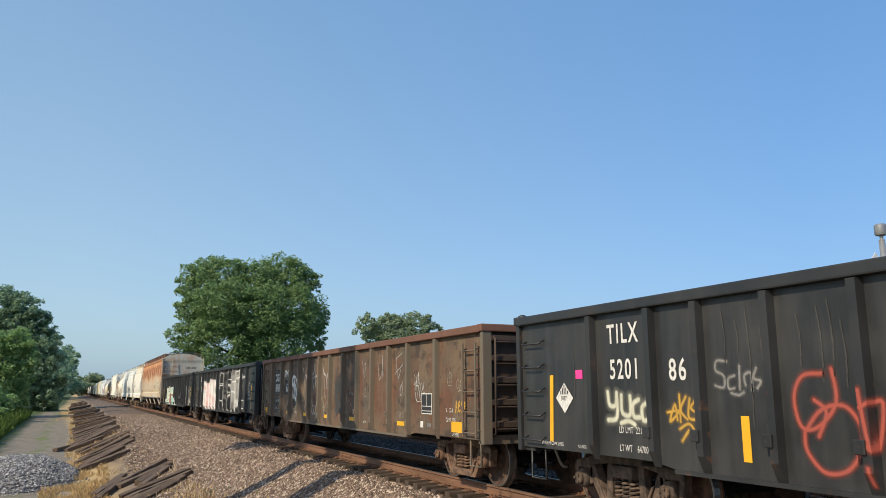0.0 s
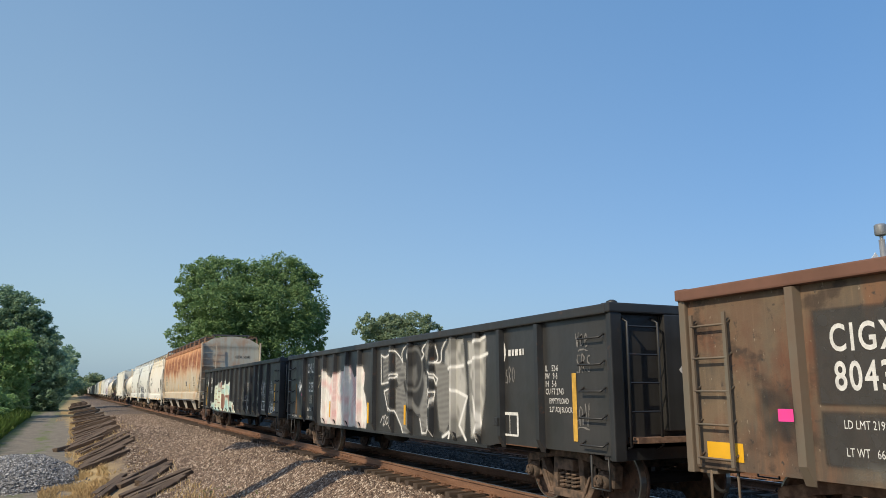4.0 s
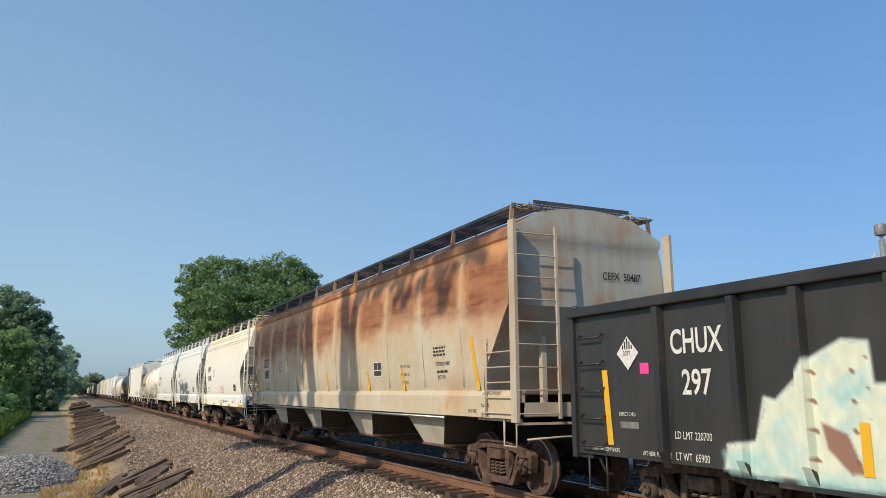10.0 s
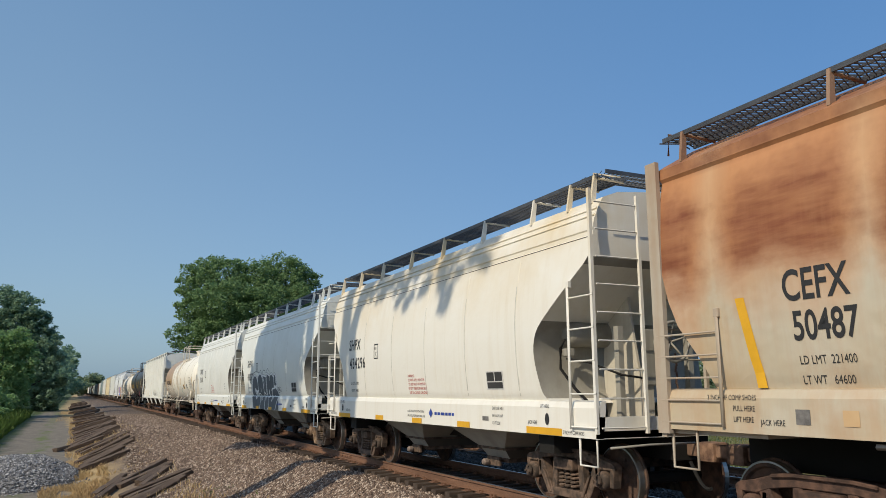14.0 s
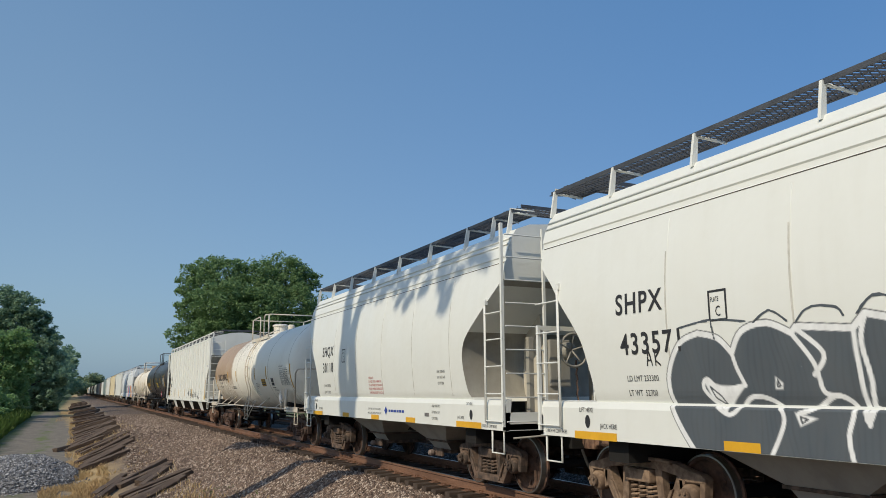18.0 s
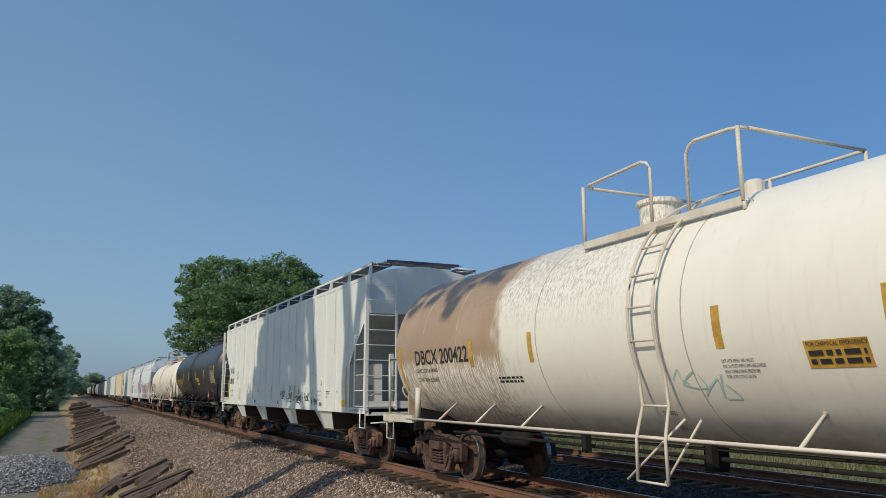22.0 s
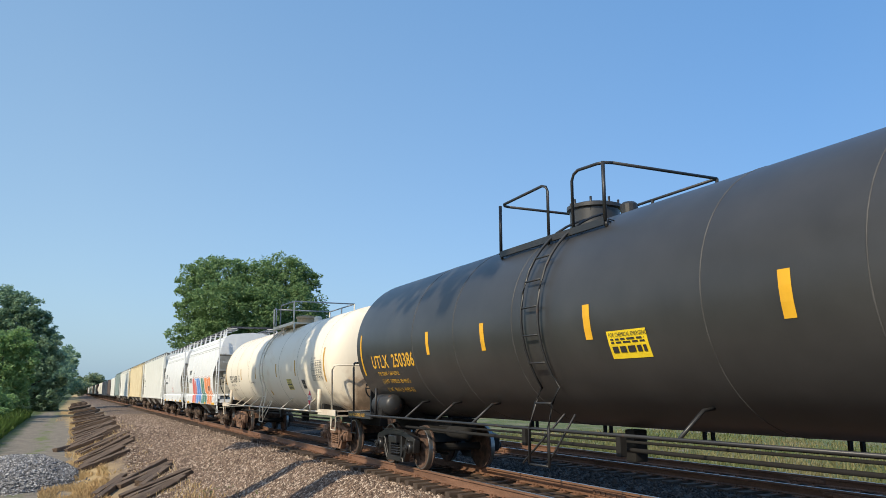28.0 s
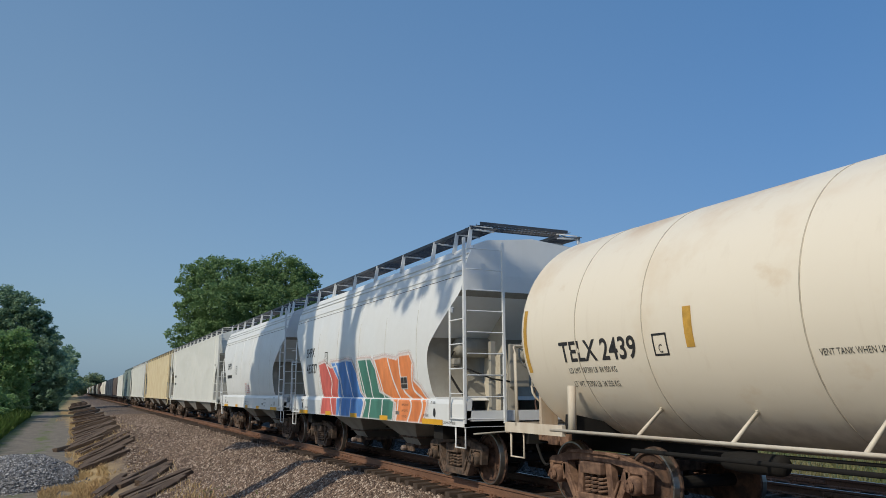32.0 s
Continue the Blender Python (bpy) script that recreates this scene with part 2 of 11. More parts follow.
def stones(name, spots, r0, r1, mat, label, parent=None):
    """Loose stones: squashed eight-sided lumps, each turned and sized by chance."""
    rng = np.random.default_rng(4)
    n = len(spots)
    base = np.array([(1, 0, 0), (0, 1, 0), (-1, 0, 0), (0, -1, 0), (0, 0, 1), (0, 0, -1)], float)
    v = base[None] * rng.uniform(0.6, 1.25, (n, 6, 1)) + rng.uniform(-0.25, 0.25, (n, 6, 3))
    a = rng.uniform(0, math.tau, n)
    ca, sa = np.cos(a)[:, None], np.sin(a)[:, None]
    v = np.stack([v[..., 0] * ca - v[..., 1] * sa, v[..., 0] * sa + v[..., 1] * ca, v[..., 2] * 0.75], -1)
    v = v * rng.uniform(r0, r1, (n, 1, 1)) + np.array(spots)[:, None, :]
    tri = np.array([(0, 1, 4), (1, 2, 4), (2, 3, 4), (3, 0, 4), (1, 0, 5), (2, 1, 5), (3, 2, 5), (0, 3, 5)])
    f = (tri[None] + 6 * np.arange(n)[:, None, None]).reshape(-1, 3)
    me = bpy.data.meshes.new(name)
    me.from_pydata(v.reshape(-1, 3).tolist(), [], f.tolist())
    return tagged(part_mesh(name, me, mat, parent), label, "" if parent else "stones", kind="stuff")


rng = np.random.default_rng(11)
spots = []
for n, x0, x1, y0, y1 in ((46000, 2.2, 6.5, 13, 25), (40000, 1.8, 6.5, 25, 40), (30000, 1.8, 6.5, 40, 75), (4000, 7.0, 8.6, 12, 40), (9000, 8.7, 11.6, 8, 36)):
    xs_, ys_ = rng.uniform(x0, x1, n), rng.uniform(y0, y1, n)
    for px, py in zip(xs_, ys_):
        if px < 3.8 and rng.uniform() > 0.12 + (px - 2.2) / 1.6:
            continue
        if px > 6.2 and px < 9.2 and abs((py - 4) % 0.5 - 0.25) > 0.16:
            continue
        spots.append((px, py, lay(px, py) + 0.03 + 0.035 * noise.noise((px * 1.3, py * 1.1, 3))))
stones("ballast_stones", [q for q in spots if q[0] < 6.95], 0.022, 0.06, M["ballast_piece"], "loose brownish ballast stones on the shoulder")
stones("ballast_stones", [q for q in spots if q[0] >= 6.95], 0.022, 0.06, M["shade_piece"], "ballast stones under and beyond the train, darkened for its shade")

# ---- tracks ----
k = Nodes("rusty_rail_steel", 0.75)
c = k.mix(k.noise(4.0, 5.0, stretch=(1, 0.2, 1)), (0.14, 0.072, 0.042), (0.22, 0.115, 0.068))
c = k.mix(k.noise(30.0, 3.0, lo=0.55, hi=0.75), c, (0.08, 0.045, 0.03))
k.color(c).bump(k.noise(50.0), 0.2, 0.003)
M["rail"] = k.m
M["rail_top"] = plain("worn_rail_top", (0.42, 0.38, 0.35), 0.35, 0.85, 0.1, 2)
k = Nodes("old_sleeper_wood", 0.9)
inf = k.t.nodes.new("ShaderNodeObjectInfo").outputs["Random"]
c = k.mix(k.noise(5.0, 6.0, stretch=(0.35, 3.0, 3.0)), (0.055, 0.036, 0.025), (0.14, 0.095, 0.064))
c = k.mix(k.math("MULTIPLY", inf, 0.45), c, (0.19, 0.135, 0.095))
k.color(c).bump(k.noise(10.0, 6.0, stretch=(0.25, 4.0, 4.0)), 0.6, 0.02)
M["old_sleeper"] = k.m
k = Nodes("creosoted_sleeper_wood", 0.85)
c = k.mix(k.noise(5.0, 6.0, stretch=(0.35, 3.0, 3.0)), (0.04, 0.026, 0.018), (0.115, 0.076, 0.052))
c = k.mix(k.math("MULTIPLY", k.t.nodes.new("ShaderNodeObjectInfo").outputs["Random"], 0.4), c, (0.12, 0.09, 0.065))
k.color(c).bump(k.noise(10.0, 6.0, stretch=(0.25, 4.0, 4.0)), 0.6, 0.02)
M["sleeper"] = k.m
RAIL = [(-0.036, 0.0), (0.036, 0.0), (0.037, -0.035), (0.010, -0.048), (0.009, -0.135), (0.072, -0.155), (0.072, -0.168), (-0.072, -0.168), (-0.072, -0.155), (-0.009, -0.135), (-0.010, -0.048), (-0.037, -0.035)]


@cached
def sleeper_mesh(bm):
    box(bm, -1.3, 1.3, -0.105, 0.105, -0.37, -0.178, 0.014)


@cached
def tie_plate_mesh(bm):
    box(bm, -0.19, 0.19, -0.10, 0.10, -0.178, -0.165)
    for dx in (-0.11, 0.11):
        for dy in (-0.06, 0.06):
            box(bm, dx - 0.02, dx + 0.02, dy - 0.02, dy + 0.02, -0.166, -0.135)


@cached
def joint_bar_mesh(bm):
    box(bm, -0.045, 0.045, -0.45, 0.45, -0.13, -0.05, 0.01)
    for i in range(6):
        y = -0.375 + 0.15 * i
        lathe(bm, [(-0.065, 0.02), (-0.04, 0.02)], 6, (0, y, -0.09), "x")


def track(cx, label, near):
    tr = thing("track", label, "railway track", kind="structure", at=(cx, 0, 0))
    for s in (-1, 1):
        bm = BM()
        prism(bm, [(s * 0.7535 + a, b) for a, b in RAIL], -60, 1000, "y")
        r = part("rail", bm, M["rail"], tr)
        bm = BM()
        box(bm, s * 0.7535 - 0.026, s * 0.7535 + 0.026, -60, 1000, -0.001, 0.002)
        part("rail_head", bm, M["rail_top"], r)
        for y in (10.2, 22.1, 34.0):
            part_mesh("joint_bar", joint_bar_mesh(), M["rail"], r).location = (s * 0.7535, y + s, 0)
    rnd = random.Random(int(cx))
    n = 0
    far = BM()
    for i in range(700):
        y = 4 + i * 0.5 + rnd.uniform(-0.04, 0.04)
        if i < near:
            o = part_mesh("sleeper", sleeper_mesh(), M["sleeper"], tr)
            o.location, o.rotation_euler = (rnd.uniform(-0.07, 0.05), y, rnd.uniform(-0.012, 0.004)), (0, 0, rnd.uniform(-0.02, 0.02))
            if i < 90:
                for s in (-1, 1):
                    part_mesh("tie_plate", tie_plate_mesh(), M["rail"], o).location = (s * 0.7535, 0, 0)
        elif i % 1 == 0:
            box(far, -1.3, 1.3, y - 0.11, y + 0.11, -0.35, -0.18)
    tagged(part("far_sleepers", far, M["sleeper"], tr), kind="stuff")
    return tr


track(7.757, "rusty rails on worn timber sleepers in ballast", 150)
track(12.608, "second pair of rusty rails on timber sleepers", 60)

# ---- gravel heap, straw and old sleepers beside the lane ----
def heap_z(x, y):
    u, v = (x + 1.75) / 2.2, (y - 35.6) / 3.8
    r = math.sqrt(u * u + v * v)
    return max(0.0, 0.86 * max(0.0, 1 - r * r) ** 0.85) + 0.08 * noise.noise((x * 1.4, y * 1.1, 7)) * (r < 0.95)


heap = thing("gravel_heap", "low heap of grey crushed stone on the lane", "gravel heap", at=(0, 0, 0))
hx_, hy_ = [-4.2 + 0.15 * i for i in range(37)], [30.5 + 0.28 * i for i in range(38)]
verts = [(x, y, lay(x, y) - 0.03 + heap_z(x, y)) for y in hy_ for x in hx_]
me = bpy.data.meshes.new("mound")
me.from_pydata(verts, [], [(j * 37 + i, j * 37 + i + 1, j * 37 + 38 + i, j * 37 + 37 + i) for j in range(37) for i in range(36)])
part_mesh("mound", me, M["grey_stone"], heap)
spots = []
for i in range(13000):
    px, py = rng.uniform(-4.2, 0.8), rng.uniform(31.3, 40.5)
    hz_ = heap_z(px, py)
    if hz_ > 0.03 or rng.uniform() < 0.04:
        spots.append((px, py, lay(px, py) + hz_))
stones("loose_stone", spots, 0.03, 0.07, M["heap_piece"], "", heap)


@cached
def old_tie_mesh(bm, seed):
    rnd = random.Random(seed)
    box(bm, 0.0, 2.6, -0.125, 0.125, -0.1, 0.1)
    bmesh.ops.subdivide_edges(bm, edges=[e for e in bm.edges if abs(e.verts[0].co.x - e.verts[1].co.x) > 1], cuts=7)
    for v in bm.verts:
        end = v.co.x < 0.01 or v.co.x > 2.59
        v.co += Vector((rnd.uniform(-0.09, 0.06) if end else 0, rnd.uniform(-0.014, 0.014), rnd.uniform(-0.014, 0.014)))
    bmesh.ops.bevel(bm, geom=[e for e in bm.edges if e.calc_face_angle(0) > 1.0], offset=0.015, segments=1, affect="EDGES")


def old_tie(x0, y0, z0, x1, y1, z1, seed):
    a, b = Vector((x0, y0, z0 + 0.1)), Vector((x1, y1, z1 + 0.1))
    o = part_mesh("old_sleeper", old_tie_mesh(seed % 5), M["old_sleeper"])
    o.matrix_basis = Matrix.Translation(a) @ (b - a).to_track_quat("X", "Z").to_matrix().to_4x4() @ pose(0, 0, 0, (seed * 37) % 20 - 10)
    tagged(o, "weathered old timber sleeper dumped on the bank", "railway sleeper", "old sleepers on the bank")


TIES = [(1.80, 30.5, -1.57, 3.42, 32.5, -1.03), (2.22, 29.3, -1.52, 3.43, 31.6, -1.28), (1.57, 27.5, -1.75, 3.76, 28.7, -1.13), (1.70, 25.7, -1.71, 3.53, 27.5, -1.32), (0.85, 29.5, -1.87, 1.91, 31.9, -1.62), (0.90, 28.5, -1.92, 1.81, 30.9, -1.82),
        (0.49, 39.2, -1.52, 2.71, 40.3, -0.76), (0.44, 37.1, -1.60, 2.16, 38.9, -1.03), (0.32, 43.3, -1.40, 2.76, 44.2, -0.52), (0.45, 40.0, -1.49, 2.58, 41.3, -0.62), (0.03, 46.2, -1.33, 1.75, 48.0, -0.61), (0.07, 48.0, -1.28, 2.35, 48.8, -0.38), (0.21, 53.0, -1.16, 2.40, 54.0, -0.30), (0.02, 57.8, -1.08, 2.31, 58.3, -0.20)]
TIES += [(0.2, 50.4, -1.2, 2.5, 51.6, -0.45), (0.1, 55.4, -1.1, 2.4, 56.3, -0.4), (0.1, 61.5, -1.0, 2.4, 62.4, -0.35), (0.2, 66.0, -0.95, 2.5, 66.8, -0.35), (0.0, 71.0, -0.9, 2.4, 72.0, -0.35), (0.03, 77.5, -0.84, 2.55, 78.2, -0.28), (-0.08, 85.2, -0.79, 2.07, 86.5, -0.25), (0.1, 92.0, -0.76, 2.5, 92.8, -0.3)]
TIES += [(-0.34, 99.4, -0.73, 2.2, 100.0, -0.30), (0.0, 106.0, -0.7, 2.4, 107.0, -0.3), (-0.54, 114.8, -0.69, 1.98, 115.2, -0.26), (-0.50, 128.5, -0.68, 1.66, 129.9, -0.28), (-0.7, 45.2, -1.45, 0.2, 47.6, -1.40), (-0.3, 122.0, -0.68, 2.1, 122.8, -0.25), (-0.5, 138.0, -0.66, 1.9, 138.9, -0.2), (-0.5, 150.0, -0.66, 1.9, 150.6, -0.2), (-0.6, 165.0, -0.66, 1.8, 166.0, -0.2)]
for i, q in enumerate(TIES):
    x0, y0, z0, x1, y1, z1 = q
    old_tie(x0, y0, max(z0, lay(x0, y0) + 0.0), x1, y1, max(z1, lay(x1, y1)), i)
# more of them, half buried under and between the upper ones
tie_rnd = random.Random(41)
for i, (x0, y0, z0, x1, y1, z1) in enumerate(TIES[:4] + TIES[6:26]):
    turn, back = tie_rnd.uniform(-0.5, 0.5), tie_rnd.uniform(0.35, 0.6) * (1 + y0 / 60)
    x0, y0, x1, y1 = x0 + tie_rnd.uniform(-0.25, 0.3), y0 - back, x1 + tie_rnd.uniform(-0.25, 0.2), y1 - back + turn
    old_tie(x0, y0, max(z0 - 0.14, lay(x0, y0) - 0.03), x1, y1, max(z1 - 0.22, lay(x1, y1) - 0.02), i + 31)


def blades(name, spots, h0, h1, w, mat, label, lean=0.35):
    """Tufts of thin bent blades."""
    rng = np.random.default_rng(8)
    n = len(spots)
    a = rng.uniform(0, math.tau, n)
    d = np.stack([np.cos(a), np.sin(a), np.zeros(n)], -1)
    side = np.stack([-np.sin(a), np.cos(a), np.zeros(n)], -1) * w * rng.uniform(0.6, 1.3, (n, 1))
    h = rng.uniform(h0, h1, (n, 1))
    p = np.array(spots)
    tip = p + np.array([0, 0, 1]) * h + d * h * rng.uniform(0.1, lean * 2, (n, 1))
    midp = p + np.array([0, 0, 0.6]) * h + d * h * 0.2
    v = np.stack([p - side, p + side, midp + side * 0.7, tip, midp - side * 0.7], 1).reshape(-1, 3)
    me = bpy.data.meshes.new(name)
    me.from_pydata(v.tolist(), [], [tuple(range(5 * i, 5 * i + 5)) for i in range(n)])
    return tagged(part_mesh(name, me, mat), label, "grass", kind="stuff")


def leafy(name, a, b, c2, translucent=0.25):
    k = Nodes(name, 0.6)
    rnd = k.t.nodes.new("ShaderNodeNewGeometry").outputs["Random Per Island"]
    c = k.mix(rnd, a, b)
    c = k.mix(k.noise(0.25, 3.0, lo=0.4, hi=0.65), c, c2)
    k.color(c)
    tb = k.n("ShaderNodeBsdfTranslucent", Color=c)
    mx = k.n("ShaderNodeMixShader", Fac=translucent)
    k.t.links.new(k.b.outputs[0], mx.inputs[1])
    k.t.links.new(tb.outputs[0], mx.inputs[2])
    k.t.links.new(mx.outputs[0], k.t.nodes["Material Output"].inputs[0])
    return k.m


M["straw_blade"] = leafy("dry_straw", (0.50, 0.36, 0.17), (0.68, 0.52, 0.28), (0.44, 0.30, 0.15), 0.2)
M["far_blade"] = leafy("sunlit_grass", (0.08, 0.125, 0.03), (0.17, 0.19, 0.065), (0.24, 0.21, 0.10), 0.25)
M["weed_blade"] = leafy("green_weed", (0.06, 0.12, 0.02), (0.13, 0.2, 0.04), (0.10, 0.17, 0.03), 0.3)
spots = []
for n, x0, x1, y0, y1 in ((13000, -0.9, 1.4, 24, 36), (9000, -0.2, 1.3, 36, 75), (1400, -1.4, 0.6, 75, 110), (2400, 1.5, 3.6, 20, 34), (700, 2.6, 4.4, 17, 24), (900, 1.0, 3.2, 36, 60)):
    for i in range(n):
        px, py = rng.uniform(x0, x1), rng.uniform(y0, y1)
        if noise.noise((px * 0.8, py * 0.5, 1)) > -0.12:
            spots.append((px, py, lay(px, py) - 0.02))
blades("dry_grass", spots, 0.06, 0.24, 0.006, M["straw_blade"], "dry straw-coloured grass along the verge")
spots = []
for n, x0, x1, y0, y1 in ((16000, -8.5, -3.9, 42, 90), (2500, 2.6, 4.6, 16, 26)):
    for i in range(n):
        px, py = rng.uniform(x0, x1), rng.uniform(y0, y1)
        if x0 > 0 and noise.noise((px * 0.8, py * 0.5, 9)) < 0.2:
            continue
        spots.append((px, py, lay(px, py) - 0.03))
blades("green_weeds", spots[:16000], 0.3, 0.95, 0.035, M["weed_blade"], "tall green weeds beside the lane")
far_rnd = random.Random(77)
far_spots = []
for i in range(15000):
    y_ = 6 + 34 * far_rnd.random() ** 1.3
    x_ = 15.0 + y_ * 0.1 + 16 * far_rnd.random() ** 1.6
    far_spots.append((x_, y_, lay(x_, y_) - 0.02))
blades("far_verge_grass", far_spots, 0.10, 0.38, 0.022, M["far_blade"], "sunlit rough grass beyond the far track")
blades("sparse_weeds", spots[16000:], 0.06, 0.16, 0.008, M["weed_blade"], "sparse low weeds in the ballast")


# ---- freight cars: common parts ----
CX = 7.757            # centre line of the near track
ROOTS, AXLES = [], []


def rusty(name, a, b, lo=0.4, hi=0.62, rough=0.85):
    k = Nodes(name, rough)
    inf = k.t.nodes.new("ShaderNodeObjectInfo")
    c = k.mix(k.noise(7.0, 6.0, lo=lo, hi=hi), a, b)
    c = k.mix(k.math("MULTIPLY", inf.outputs["Random"], 0.35), c, (0.045, 0.038, 0.034))
    k.color(c).bump(k.noise(40.0, 3.0), 0.25, 0.006)
    return k.m


M["truck"] = rusty("truck_steel", (0.06, 0.043, 0.032), (0.19, 0.125, 0.088))
M["truck_brown"] = rusty("rusty_truck_steel", (0.115, 0.062, 0.04), (0.28, 0.165, 0.105))
M["truck_red"] = rusty("dark_red_rusted_truck_steel", (0.055, 0.031, 0.023), (0.15, 0.082, 0.056))
M["truck_tan"] = rusty("tan_dusted_truck_steel", (0.16, 0.105, 0.068), (0.34, 0.235, 0.155))
M["truck_black"] = painted("oily_black_truck_paint", (0.014, 0.0145, 0.0155), (0.05, 0.042, 0.036), 0.35, 0.3, 0.4)
M["wheel"] = rusty("wheel_steel", (0.05, 0.03, 0.022), (0.15, 0.08, 0.05))
M["tread"] = plain("worn_tread_steel", (0.45, 0.43, 0.4), 0.35, 0.9)
# dirty steel made almost black, to carry the shade below the cars
M["underframe"] = plain("shaded_dirty_underframe", (0.010, 0.009, 0.008), 0.9)
M["black"] = painted("black_car_paint", (0.029, 0.0283, 0.0278), (0.066, 0.064, 0.062), 0.28, 0.3, 0.42)
M["black_trim"] = painted("black_trim_paint", (0.021, 0.022, 0.0235), (0.060, 0.060, 0.061), 0.28, 0.2, 0.48, rust=(0.1, 0.05, 0.03))
M["dusty_black"] = painted("dusty_black_car_paint", (0.022, 0.0225, 0.0235), (0.072, 0.070, 0.068), 0.42, 0.45, 0.45)
M["yellow"] = plain("reflective_yellow", (0.78, 0.42, 0.02), 0.5, 0, 0.06, 3)
M["pink"] = plain("pink_sticker", (0.85, 0.06, 0.32), 0.6, 0, 0.03)
M["mark_white"] = plain("white_lettering", (0.72, 0.71, 0.68), 0.6, 0, 0.1, 20)
M["mark_black"] = plain("black_lettering", (0.03, 0.03, 0.032), 0.6, 0, 0.1, 20)
M["mark_red"] = plain("red_lettering", (0.55, 0.06, 0.05), 0.6, 0, 0.1, 20)
M["mark_blue"] = plain("blue_lettering", (0.03, 0.07, 0.35), 0.6, 0, 0.1, 20)
M["mark_yellow"] = plain("yellow_lettering", (0.8, 0.45, 0.04), 0.6, 0, 0.1, 20)
M["galv"] = plain("grey_galvanised", (0.11, 0.115, 0.125), 0.55, 0.5, 0.1)


@cached
def side_frame_mesh(bm, s):
    """A cast side frame: arched top member, sloping lower members, spring seat, columns and pedestal jaws."""
    x0, x1 = (0.92, 1.06) if s > 0 else (-1.06, -0.92)
    lip0, lip1 = (1.06, 1.10) if s > 0 else (-1.10, -1.06)
    top = [(-0.34, 0.83), (0.34, 0.83), (0.62, 0.80), (0.86, 0.735), (1.06, 0.70), (1.13, 0.66), (1.13, 0.60), (0.84, 0.595), (0.66, 0.655), (0.36, 0.70), (-0.36, 0.70), (-0.66, 0.655), (-0.84, 0.595), (-1.13, 0.60), (-1.13, 0.66), (-1.06, 0.70), (-0.86, 0.735), (-0.62, 0.80)]
    prism(bm, top, x0, x1, "x")
    for q in (-1, 1):
        prism(bm, [(0.66 * q, 0.66), (0.80 * q, 0.61), (0.74 * q, 0.46), (0.52 * q, 0.14), (0.36 * q, 0.16), (0.56 * q, 0.46)], x0, x1, "x")
        prism(bm, [(0.25 * q, 0.72), (0.37 * q, 0.72), (0.42 * q, 0.24), (0.30 * q, 0.22)], x0 + 0.01, x1 - 0.01, "x")
        prism(bm, [(1.13 * q, 0.62), (1.04 * q, 0.62), (1.02 * q, 0.37), (1.09 * q, 0.36)], x0, x1, "x")
        prism(bm, [(0.76 * q, 0.62), (0.69 * q, 0.62), (0.71 * q, 0.40), (0.78 * q, 0.37)], x0, x1, "x")
        prism(bm, [(0.74 * q, 0.66), (1.06 * q, 0.66), (1.03 * q, 0.585), (0.77 * q, 0.585)], x0 + 0.02, x1 + 0.01 * s, "x")
        prism(bm, [(0.56 * q, 0.47), (0.62 * q, 0.50), (0.44 * q, 0.17), (0.38 * q, 0.17)], lip0, lip1, "x")
    prism(bm, [(-0.53, 0.13), (0.53, 0.13), (0.46, 0.25), (-0.46, 0.25)], x0 - 0.02, x1 + 0.02, "x")
    prism(bm, [(-0.60, 0.815), (-0.34, 0.845), (0.34, 0.845), (0.60, 0.815), (0.60, 0.775), (0.34, 0.80), (-0.34, 0.80), (-0.60, 0.775)], lip0, lip1, "x")
    bmesh.ops.bevel(bm, geom=[e for e in bm.edges if len(e.link_faces) == 2 and e.calc_face_angle(0) > 0.6], offset=0.009, segments=1, affect="EDGES")


@cached
def bearing_cap_mesh(bm, s):
    """The end cap of an axle with its three bolts; it turns with the wheel."""
    lathe(bm, [(a * s, r) for a, r in ((1.16, 0.085), (1.185, 0.08), (1.19, 0.04))][::s], 14)
    for k in range(3):
        a = k * math.tau / 3
        lathe(bm, [(b * s, 0.02) for b in (1.18, 1.21)][::s], 6, (0, 0.052 * math.cos(a), 0.052 * math.sin(a)))


@cached
def bolster_end_mesh(bm, s):
    box(bm, min(1.0 * s, 1.13 * s), max(1.0 * s, 1.13 * s), -0.24, 0.24, 0.53, 0.69, 0.02)


@cached
def spring_mesh(bm, s):
    x = 1.0 * s
    for dy in (-0.15, 0.0, 0.15):
        pts = [(x + 0.075 * math.cos(a), dy + 0.07 * math.sin(a), 0.27 + 0.25 * a / (math.tau * 4.5)) for a in [i * math.tau / 8 for i in range(37)]]
        tube(bm, pts, 0.019, 5)


@cached
def bearing_mesh(bm, s):
    lathe(bm, [(0.95, 0.13), (1.10, 0.13), (1.13, 0.10), (1.14, 0.05), (1.17, 0.045)] if s > 0 else [(-1.17, 0.045), (-1.14, 0.05), (-1.13, 0.10), (-1.10, 0.13), (-0.95, 0.13)], 14)


